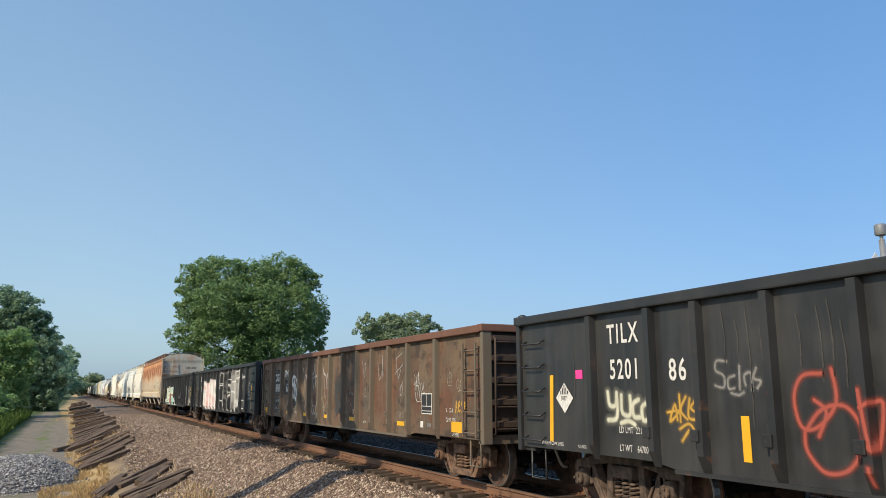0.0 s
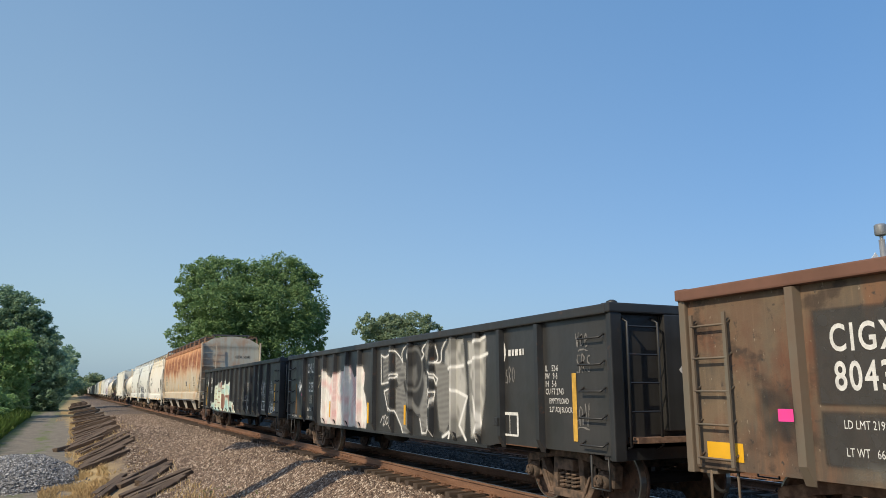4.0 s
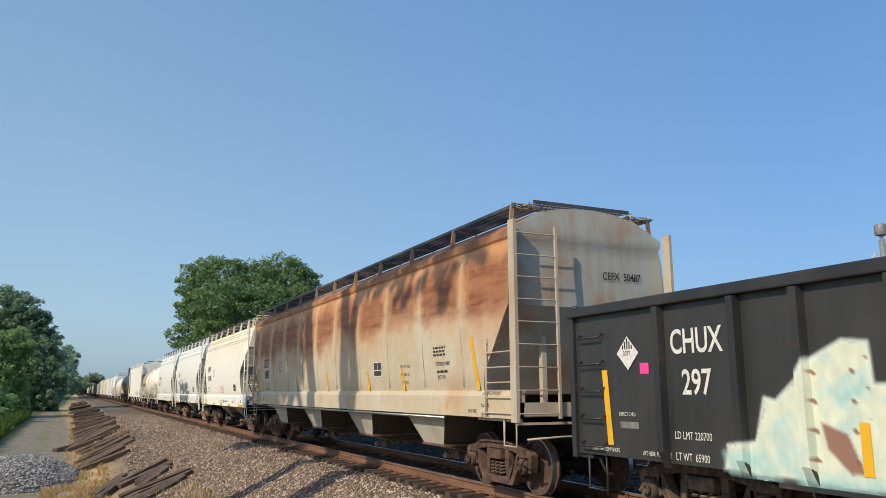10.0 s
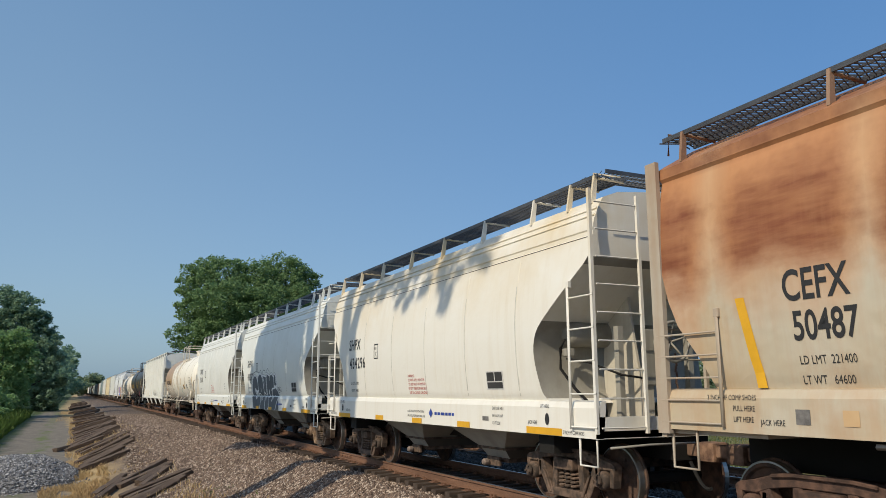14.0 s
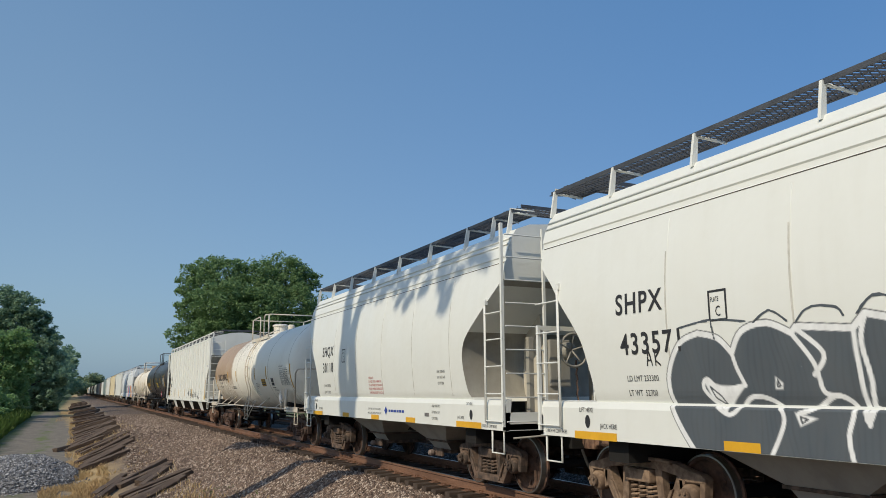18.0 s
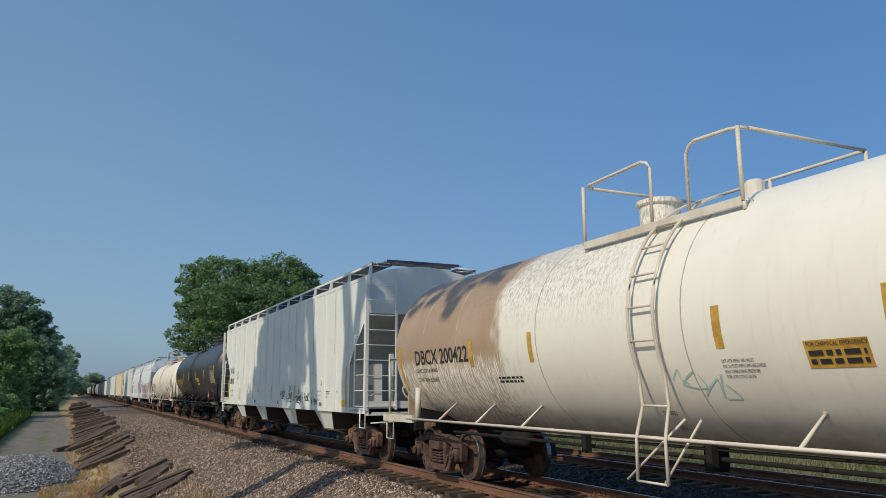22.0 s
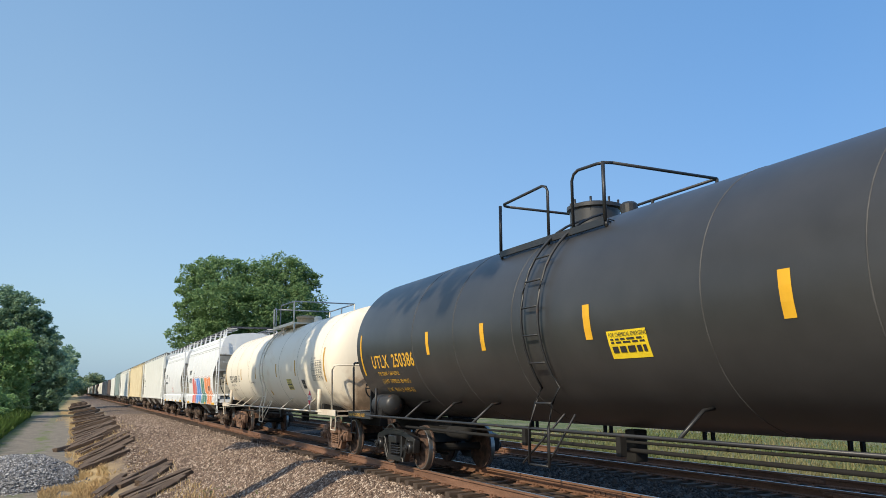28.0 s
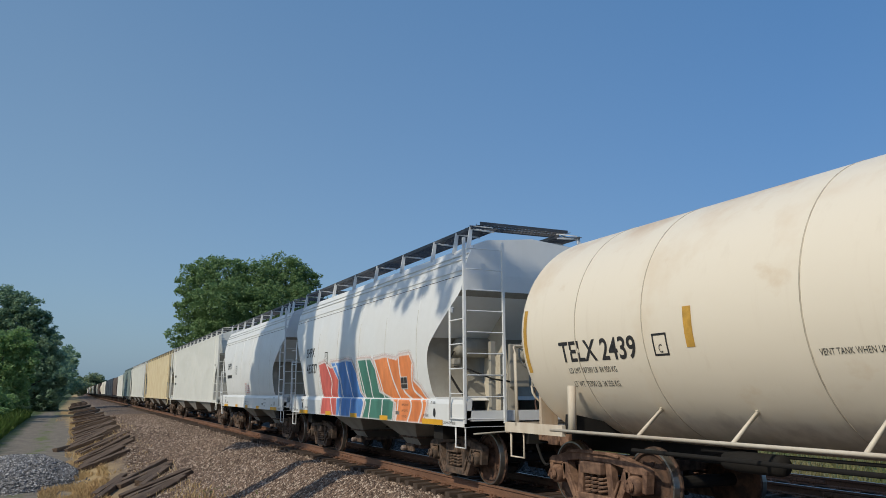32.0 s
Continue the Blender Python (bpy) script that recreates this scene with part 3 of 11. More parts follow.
@cached
def wheel_mesh(bm, s):
    p = [(0.64, 0.10), (0.67, 0.16), (0.69, 0.30), (0.675, 0.39), (0.67, 0.485), (0.70, 0.487), (0.715, 0.462), (0.80, 0.457), (0.805, 0.40), (0.77, 0.38), (0.745, 0.30), (0.76, 0.18), (0.82, 0.15), (0.83, 0.10)]
    lathe(bm, [(a * s, r) for a, r in (p if s > 0 else p[::-1])], 32)
    # lightening marks that show the turning
    for k in range(3):
        a = k * math.tau / 3
        y, z = 0.28 * math.cos(a), 0.28 * math.sin(a)
        box(bm, min(0.735 * s, 0.765 * s), max(0.735 * s, 0.765 * s), y - 0.03, y + 0.03, z - 0.03, z + 0.03)


@cached
def tread_mesh(bm, s):
    """The bright worn ring of a wheel: its running face and the outer edge of the rim."""
    rows = [[bm.verts.new((a * s, r * math.cos(k * math.tau / 40), r * math.sin(k * math.tau / 40))) for k in range(40)] for a, r in ((0.715, 0.4635), (0.80, 0.4595), (0.8065, 0.456), (0.8075, 0.436))]
    for p, q in zip(rows, rows[1:]):
        for k in range(40):
            bm.faces.new((p[k], p[(k + 1) % 40], q[(k + 1) % 40], q[k]))
    bmesh.ops.recalc_face_normals(bm, faces=bm.faces)


@cached
def axle_mesh(bm):
    lathe(bm, [(-1.0, 0.08), (-0.66, 0.09), (-0.5, 0.085), (0.5, 0.085), (0.66, 0.09), (1.0, 0.08)], 12)


@cached
def bolster_mesh(bm):
    prism(bm, [(-1.05, 0.52), (1.05, 0.52), (1.05, 0.66), (0.5, 0.74), (-0.5, 0.74), (-1.05, 0.66)], -0.19, 0.19, "y")
    lathe(bm, [(0.70, 0.22), (0.82, 0.22)], 14, axis="z")


@cached
def brake_beam_mesh(bm):
    for q in (-1, 1):
        prism(bm, [(-0.7, 0.34), (0.7, 0.34), (0.7, 0.42), (-0.7, 0.42)], q * 0.36 - 0.04, q * 0.36 + 0.04, "y")
        for s in (-1, 1):
            prism(bm, [(q * 0.40, 0.26), (q * 0.47, 0.26), (q * 0.44, 0.50), (q * 0.38, 0.50)], s * 0.78 - 0.05, s * 0.78 + 0.05, "x")


@cached
def brake_rod_mesh(bm):
    tube(bm, [(-0.1, -0.8, 0.30), (-0.1, 0.8, 0.30)], 0.03, 6)


def truck(car, y, mat="truck"):
    """A two-axle freight truck with its side frames, springs, bearings and wheelsets."""
    t = part_mesh("truck", bolster_mesh(), M[mat], car, "rusty two-axle freight truck")
    t.location = (0, y, 0)
    for s in (-1, 1):
        part_mesh("side_frame", side_frame_mesh(s), M[mat], t)
        part_mesh("spring", spring_mesh(s), M[mat], t)
        part_mesh("bolster_end", bolster_end_mesh(s), M[mat], t)
    part_mesh("brake_beam", brake_beam_mesh(), M["underframe"], t)
    part_mesh("brake_rod", brake_rod_mesh(), M["underframe"], t)
    for dy in (-0.89, 0.89):
        for s in (-1, 1):
            b = part_mesh("bearing", bearing_mesh(s), M[mat], t, smooth=True)
            b.location = (0, dy, 0.457)
        # wheelset: the axle turns, the wheels with it
        for s in (-1, 1):
            w = part_mesh("wheel", wheel_mesh(s), M["wheel"], t)
            w.location = (0, dy, 0.457)
            AXLES.append(w)
            e = part_mesh("bearing_cap", bearing_cap_mesh(s), M[mat], t)
            e.location = (0, dy, 0.457)
            if s < 0:
                AXLES.append(e)
            r = part_mesh("wheel_tread", tread_mesh(s), M["tread"], t)
            r.location = (0, dy, 0.457)
        a = part_mesh("axle", axle_mesh(), M["underframe"], t)
        a.location = (0, dy, 0.457)


@cached
def coupler_mesh(bm):
    box(bm, -0.09, 0.09, -0.75, 0.3, 0.80, 0.97, 0.02)
    box(bm, -0.17, 0.13, -1.02, -0.72, 0.74, 1.0, 0.05)


@cached
def air_hose_mesh(bm):
    pts = [(-0.32, -0.25 - 0.35 * i / 8, 0.75 - 0.32 * math.sin(i / 8 * math.pi * 0.6)) for i in range(9)]
    tube(bm, pts, 0.024, 6)


def couplers(car, half):
    for q in (-1, 1):
        c = part_mesh("coupler", coupler_mesh(), M["truck_brown"], car)
        c.location, c.rotation_euler = (0, q * half, 0), (0, 0, 0 if q < 0 else math.pi)
        h = part_mesh("air_hose", air_hose_mesh(), M["underframe"], car)
        h.location, h.rotation_euler = (0, q * half, 0), (0, 0, 0 if q < 0 else math.pi)


def rungs(car, pts_a, pts_b, n, r, mat, name="rung"):
    """n rungs between two stiles given by their ends, each a part."""
    a0, a1, b0, b1 = (Vector(p) for p in (*pts_a, *pts_b))
    for i in range(n):
        f = i / (n - 1)
        bm = BM()
        tube(bm, [a0.lerp(a1, f), b0.lerp(b1, f)], r, 6)
        part(name, bm, mat, car)


def bar(car, name, pts, r, mat, label="", seg=6):
    bm = BM()
    tube(bm, pts, r, seg)
    return part(name, bm, mat, car, label, smooth=True)


def slab(car, name, dims, mat, label="", bevel=0.0):
    bm = BM()
    box(bm, *dims, bevel)
    return part(name, bm, mat, car, label)


def stirrup(car, x, y, z, mat):
    bar(car, "stirrup_step", [(x, y - 0.19, z), (x, y - 0.19, z - 0.42), (x, y + 0.19, z - 0.42), (x, y + 0.19, z)], 0.018, mat)


# ---- lettering and paint on the sides ----
def text(car, words, size, y, z, mat, surf, wide=0.8, name="lettering", leap=None, split=True, apart=1.0):
    """Words on the near side, from y towards the front; size is the height of a capital. surf(y, z) gives x."""
    cu = bpy.data.curves.new("words", "FONT")
    cu.body, cu.size, cu.resolution_u = words, size / 0.69, 4 if size > 0.12 else 2
    cu.space_character = apart
    if size > 0.12:
        cu.offset = size * (0.024 if size > 0.2 else 0.014)
    if leap:
        cu.space_line = leap
    ob = bpy.data.objects.new("words", cu)
    me = bpy.data.meshes.new_from_object(ob)
    bpy.data.objects.remove(ob)
    for v in me.vertices:
        ly, lz = y - v.co.x * wide, z + v.co.y
        v.co = (surf(ly, lz) - 0.005, ly, lz)
    me.materials.clear()
    if size < 0.12 or not split:
        return tagged(part_mesh(name, me, M[mat], car), kind="stuff")
    # large letters are parts of their own
    bm = BM()
    bm.from_mesh(me)
    left = set(bm.verts)
    while left:
        seed = min(left, key=lambda v: v.index)
        found, todo = {seed}, [seed]
        while todo:
            for e in todo.pop().link_edges:
                for v in e.verts:
                    if v not in found:
                        found.add(v)
                        todo.append(v)
        left -= found
        index = {v: i for i, v in enumerate(found)}
        one = bpy.data.meshes.new("letter")
        one.from_pydata([tuple(v.co) for v in index], [], [[index[v] for v in f.verts] for f in bm.faces if f.verts[0] in found])
        part_mesh("letter", one, M[mat], car)
    bm.free()


def patch(car, name, y0, y1, z0, z1, mat, surf, label="", lift=0.005, slant=0.0):
    """A thin sheet (sticker, stripe, plate) that follows the side; y1 is nearer to the front. slant shears it along the car as it falls."""
    bm = BM()
    n = max(1, int(abs(z1 - z0) / 0.15))
    rows = []
    for i in range(n + 1):
        z = z0 + (z1 - z0) * i / n
        sh = slant * (z1 - z) / (z1 - z0)
        rows.append([bm.verts.new((surf(y, z) - lift, y + sh, z)) for y in (y0, y1)])
    for a, b in zip(rows, rows[1:]):
        bm.faces.new((a[0], a[1], b[1], b[0]))
    return part(name, bm, M[mat], car, label)


def bars(car, y0, y1, z0, z1, n, mat, surf, seed=0, name="small_print", tall=0.55):
    """Lines of small writing as plain bars."""
    rnd = random.Random(seed)
    bm = BM()
    step = (z1 - z0) / n
    for i in range(n):
        z, y = z1 - (i + 0.75) * step, y0
        while y > y1:
            w = rnd.uniform(0.05, 0.16)
            e = max(y1, y - w)
            q = [bm.verts.new((surf(p, h) - 0.006, p, h)) for p, h in ((y, z), (e, z), (e, z + step * tall), (y, z + step * tall))]
            bm.faces.new(q)
            y = e - 0.035
    return tagged(part(name, bm, M[mat], car), kind="stuff")


def mural(car, name, y0, y1, z0, z1, pick, mats, surf, cell=0.022, label=""):
    """Sprayed paint: pick(Y, Z) gives for each small cell the number of its colour or -1; runs of one colour are one face."""
    ys, zs = np.arange(min(y0, y1), max(y0, y1), cell), np.arange(z0, z1, cell)
    Y, Z = np.meshgrid(ys, zs)
    pic = pick(Y, Z).tolist()
    bm = BM()

    def meet(r2, k, e, c):
        """How far the ends of a run lean towards its next row, so that outlines run smooth."""
        if not 0 <= r2 < len(pic):
            return 0.0, 0.0
        other = pic[r2]
        here = [j for j in range(k, e) if other[j] == c]
        if not here:
            return 0.0, 0.0
        a, b = here[0], here[-1] + 1
        while a > 0 and a > k - 14 and other[a - 1] == c:
            a -= 1
        while b < len(other) and b < e + 14 and other[b] == c:
            b += 1
        row = pic[r]
        a = k if c in row[a:k] or abs(a - k) > 13 else a
        b = e if c in row[e:b] or abs(b - e) > 13 else b
        if (k > 0 and row[k - 1] == c):
            a = k
        if (e < len(row) and row[e] == c):
            b = e
        return (a - k) * cell / 2, (b - e) * cell / 2

    todo = [(0, [[0 if c >= 0 else -1 for c in row] for row in pic])]
    todo += [(c, [[c if q == c else -1 for q in row] for row in pic]) for c in range(1, len(mats))]
    for r, (tone, pic) in [(r, one) for one in todo for r in range(len(zs))]:
        row, k = pic[r], 0
        while k < len(ys):
            if row[k] < 0:
                k += 1
                continue
            e, here = k, surf(ys[k], zs[r])
            while e < len(ys) and row[e] == row[k] and e - k < 60 and abs(surf(ys[e], zs[r]) - here) < 0.002:
                e += 1
            xa, xb = (surf(ys[k], z_) - 0.004 - 0.0015 * tone for z_ in (zs[r], zs[r] + cell))
            e = max(e, k + 1)
            (la, lb), (ua, ub) = meet(r - 1, k, e, row[k]), meet(r + 1, k, e, row[k])
            ya, yb = ys[k], ys[e - 1] + cell
            f = bm.faces.new([bm.verts.new(p) for p in ((xa, ya + la, zs[r]), (xa, max(yb + lb, ya + la + 0.001), zs[r]), (xb, max(yb + ub, ya + ua + 0.001), zs[r] + cell), (xb, ya + ua, zs[r] + cell))])
            f.material_index = int(row[k])
            k = max(e, k + 1)
    return part(name, bm, [M[m] for m in mats], car, label)


def near_line(Y, Z, pts, w=None):
    """Distance of each cell from a polyline."""
    d = np.full(Y.shape, 9.0)
    for (ya, za), (yb, zb) in zip(pts, pts[1:]):
        ly, lz = yb - ya, zb - za
        s = np.clip(((Y - ya) * ly + (Z - za) * lz) / (ly * ly + lz * lz + 1e-9), 0, 1)
        d = np.minimum(d, np.hypot(Y - ya - s * ly, Z - za - s * lz))
    return d


def wob(Y, Z, k=3.0, seed=0.0):
    return np.sin(k * Y * 1.7 + seed) * np.cos(k * Z * 2.3 + seed * 2.1) + 0.5 * np.sin(k * 3.1 * Y - 2.2 * k * Z + seed)


def curve_pts(pts, n=6):
    """A smooth line through points."""
    out, m = [], len(pts)
    for i in range(m - 1):
        p0, p1, p2, p3 = (pts[max(0, min(m - 1, j))] for j in (i - 1, i, i + 1, i + 2))
        for q in range(n):
            t = q / n
            out.append(tuple(0.5 * (2 * b + (c - a) * t + (2 * a - 5 * b + 4 * c - d) * t * t + (3 * b - a - 3 * c + d) * t ** 3) for a, b, c, d in zip(p0, p1, p2, p3)))
    return out + [pts[-1]]


GLYPHS = ([(0.5, 1), (0.1, 0.8), (0.05, 0.3), (0.4, 0), (0.8, 0.25), (0.85, 0.75), (0.5, 1)], [(0, 0), (0.05, 1), (0.55, 0.85), (0.6, 0)], [(0.9, 0.95), (0.3, 1), (0.2, 0.65), (0.75, 0.4), (0.6, 0.02), (0, 0.1)],
          [(0, 1), (0.4, 0), (0.8, 1)], [(0.1, 1), (0.15, 0), (0.8, 0.05)], [(0.05, 0.5), (0.7, 0.6), (0.5, 0.95), (0.1, 0.7), (0.2, 0.1), (0.8, 0.15)], [(0, 0), (0.35, 1), (0.7, 0), (0.5, 0.4), (0.1, 0.4)], [(0.1, 0), (0.1, 1), (0.7, 0.8), (0.2, 0.5), (0.8, 0)])


def scrawl(car, y0, y1, z0, z1, mat, surf, seed, w=0.03, loops=6):
    """A quick hand-sprayed tag: a row of loose letter shapes and an underline."""
    rnd = random.Random(seed)
    n = max(2, loops - 1)
    step, high = (y0 - y1) / n, min(z1 - z0, (y0 - y1) / n * 1.9)
    low = z0 + (z1 - z0 - high) * rnd.random()
    lines = []
    for i in range(n):
        g, up, big = rnd.choice(GLYPHS), rnd.uniform(-0.12, 0.12) * high, rnd.uniform(0.85, 1.15)
        lines.append([(y0 - step * (i + 0.1 + a * 0.82), low + up + b * high * big + 0.08 * high * a) for a, b in g])
    if rnd.random() < 0.6:
        lines.append([(y0 - step * 0.6, low - 0.2 * high), (y0 - step * n * 0.5, low - 0.14 * high), (y1 + step * 0.3, low - 0.24 * high)])
    return strokes(car, lines, w * 0.72, mat, surf, 0.012)


def strokes(car, lines, w, mat, surf, cell=0.014, label="", round_=True):
    """Hand-sprayed letters: each line drawn with one width."""
    if round_:
        lines = [curve_pts(p) for p in lines]
    ys, zs = [p[0] for q in lines for p in q], [p[1] for q in lines for p in q]

    def pick(Y, Z):
        d = np.minimum.reduce([near_line(Y, Z, p) for p in lines])
        return np.where(d < w * (0.9 + 0.12 * wob(Y, Z, 9)), 0, -1)
    return tagged(mural(car, "sprayed_tag", max(ys) + w, min(ys) - w, min(zs) - w, max(zs) + w, pick, [mat], surf, cell, label), label, kind="stuff")


def within(Y, Z, poly):
    """Which cells lie inside a closed outline."""
    on = np.zeros(Y.shape, bool)
    for (ya, za), (yb, zb) in zip(poly, poly[1:] + poly[:1]):
        if za != zb:
            on ^= ((za > Z) != (zb > Z)) & (Y < (yb - ya) * (Z - za) / (zb - za) + ya)
    return on


# soft sprayed paint: a fine sheet on the side with its own colour and cover at each point
k = Nodes("sprayed_paint", 0.62)
hue = k.t.nodes.new("ShaderNodeAttribute")
hue.attribute_name = "paint"
k.color(k.mix(k.math("MULTIPLY", k.noise(9.0, 6.0, stretch=(1, 1, 0.5)), 0.16), hue.outputs["Color"], (0.12, 0.11, 0.10)))
bare = k.t.nodes.new("ShaderNodeBsdfTransparent")
cover = k.n("ShaderNodeMixShader", Fac=k.math("MULTIPLY", hue.outputs["Alpha"], k.ramp(k.noise(26.0, 4.0, lo=0.1, hi=0.5), -0.6, 0.35)))
k.t.links.new(bare.outputs[0], cover.inputs[1])
k.t.links.new(k.b.outputs[0], cover.inputs[2])
k.t.links.new(cover.outputs[0], k.t.nodes["Material Output"].inputs[0])
M["sprayed"] = k.m


def spray(car, name, y0, y1, z0, z1, paint, surf, cell=0.02, label="", breaks=()):
    """paint(Y, Z) gives red, green, blue and cover for each point of the sheet."""
    ys = sorted(set(np.round(np.arange(y1, y0, cell), 4).tolist()) | {round(b, 4) for b in breaks if y1 < b < y0})
    zs = np.arange(z0, z1, cell)
    Y, Z = np.meshgrid(np.array(ys), zs)
    tint = paint(Y, Z).reshape(-1, 4)
    n = len(ys)
    verts = [(surf(y, z) - 0.004, y, z) for z in zs.tolist() for y in ys]
    faces = []
    for j in range(len(zs) - 1):
        for i in range(n - 1):
            q = (j * n + i, j * n + i + 1, (j + 1) * n + i + 1, (j + 1) * n + i)
            if max(tint[v][3] for v in q) > 0.02:
                faces.append(q)
    used = sorted({v for q in faces for v in q})
    at = {v: i for i, v in enumerate(used)}
    me = bpy.data.meshes.new(name)
    me.from_pydata([verts[v] for v in used], [], [tuple(at[v] for v in q) for q in faces])
    col = me.color_attributes.new("paint", "FLOAT_COLOR", "POINT")
    col.data.foreach_set("color", tint[used].astype(np.float32).ravel())
    return part_mesh(name, me, M["sprayed"], car, label)


class Spray:
    """A picture built up coat by coat."""
    def __init__(self, Y, Z):
        self.Y, self.Z, self.c, self.a = Y, Z, np.zeros(Y.shape + (3,)), np.zeros(Y.shape)

    def coat(self, color, cover):
        cover = np.clip(cover, 0, 1)
        left = self.a * (1 - cover)
        total = cover + left
        f = np.where(total > 1e-6, cover / np.maximum(total, 1e-6), 0)[..., None]
        self.c = self.c * (1 - f) + np.asarray(color) * f
        self.a = total
        return self

    def fill(self, color, poly, soft=0.03, cover=1.0, jig=0.0):
        w = jig * wob(self.Y, self.Z, 4.0, 1.0)
        d = near_line(self.Y, self.Z, poly + poly[:1]) * np.where(within(self.Y + w, self.Z + w, poly), -1, 1)
        return self.coat(color, cover * np.clip(0.5 - d / soft, 0, 1))

    def line(self, color, lines, w, glow=0.02, cover=1.0):
        d = np.minimum.reduce([near_line(self.Y, self.Z, p) for p in lines])
        return self.coat(color, cover * np.clip(1 - (d - w) / glow, 0, 1))

    def out(self):
        return np.concatenate([self.c, self.a[..., None]], -1)


def dapple(Y, Z, k, seed=0.0):
    """Even blotches between 0 and 1."""
    return np.clip(0.5 + 0.28 * (wob(Y, Z, k, seed) + 0.7 * wob(Y * 1.3 + Z, Z, k * 2.3, seed + 2) + 0.4 * wob(Y, Z, k * 5.1, seed + 5)), 0, 1)


INKS = {"cream": (0.70, 0.69, 0.54), "tag_gold": (0.60, 0.35, 0.06), "tag_grey": (0.26, 0.25, 0.24), "tag_pale": (0.34, 0.29, 0.23), "tag_pale_white": (0.46, 0.43, 0.38), "tag_white": (0.55, 0.54, 0.52), "mark_white": (0.74, 0.74, 0.72)}


def soft_tag(car, lines, w, ink, surf, cell=0.012, label="", cover=0.9):
    """Letters from a spray can: a firm core with a thin mist round it."""
    lines = [curve_pts(p) if len(p) > 2 else p for p in lines]
    ys, zs = [p[0] for q in lines for p in q], [p[1] for q in lines for p in q]
    edge = 3.5 * w
    if "pale" in ink:
        cover *= 0.65
    return tagged(spray(car, "sprayed_tag", max(ys) + edge, min(ys) - edge, min(zs) - edge, max(zs) + edge, lambda Y, Z: Spray(Y, Z).line(INKS[ink], lines, w * 0.4, w * 2.4, 0.22 * cover).line(INKS[ink], lines, w * 0.45, w * 0.8, cover * (0.75 + 0.25 * dapple(Y, Z, 8.0, w))).out(), surf, min(cell, w * 0.75)), label, kind="stuff")


def gondola_skin(posts):
    """The side with its posts: flat between them, out over their faces and back."""
    def surf(y, z):
        d = min(abs(y - p) for p in posts)
        up = 1.0 if z > 0.98 else max(0.0, (z - 0.80) / 0.18)
        if d > 0.062 or z > 2.66:
            return -1.537
        return -1.537 - 0.095 * up * min(1.0, (0.062 - d) / 0.0155)
    return surf


def post_edges(posts):
    return [p + q for p in posts for q in (-0.063, -0.0465, 0.0465, 0.063)]


# ---- gondolas ----
POSTS = (6.58, 5.41, 4.62, 3.64, 2.66, 1.66, 0.63, -0.5, -1.5, -2.56, -3.55, -4.48, -5.3, -6.5)
POSTS_C = (6.46, 5.22, 4.39, 3.43, 2.43, 1.45, 0.43, -0.68, -1.68, -2.72, -3.7, -4.62, -5.45, -6.6)
POSTS_B = (6.95, 5.6, 4.5, 3.4, 2.32, 1.22, 0.2, -0.92, -2.02, -3.07, -4.15, -5.22, -6.6)


def sheet(y, z):
    return -1.537


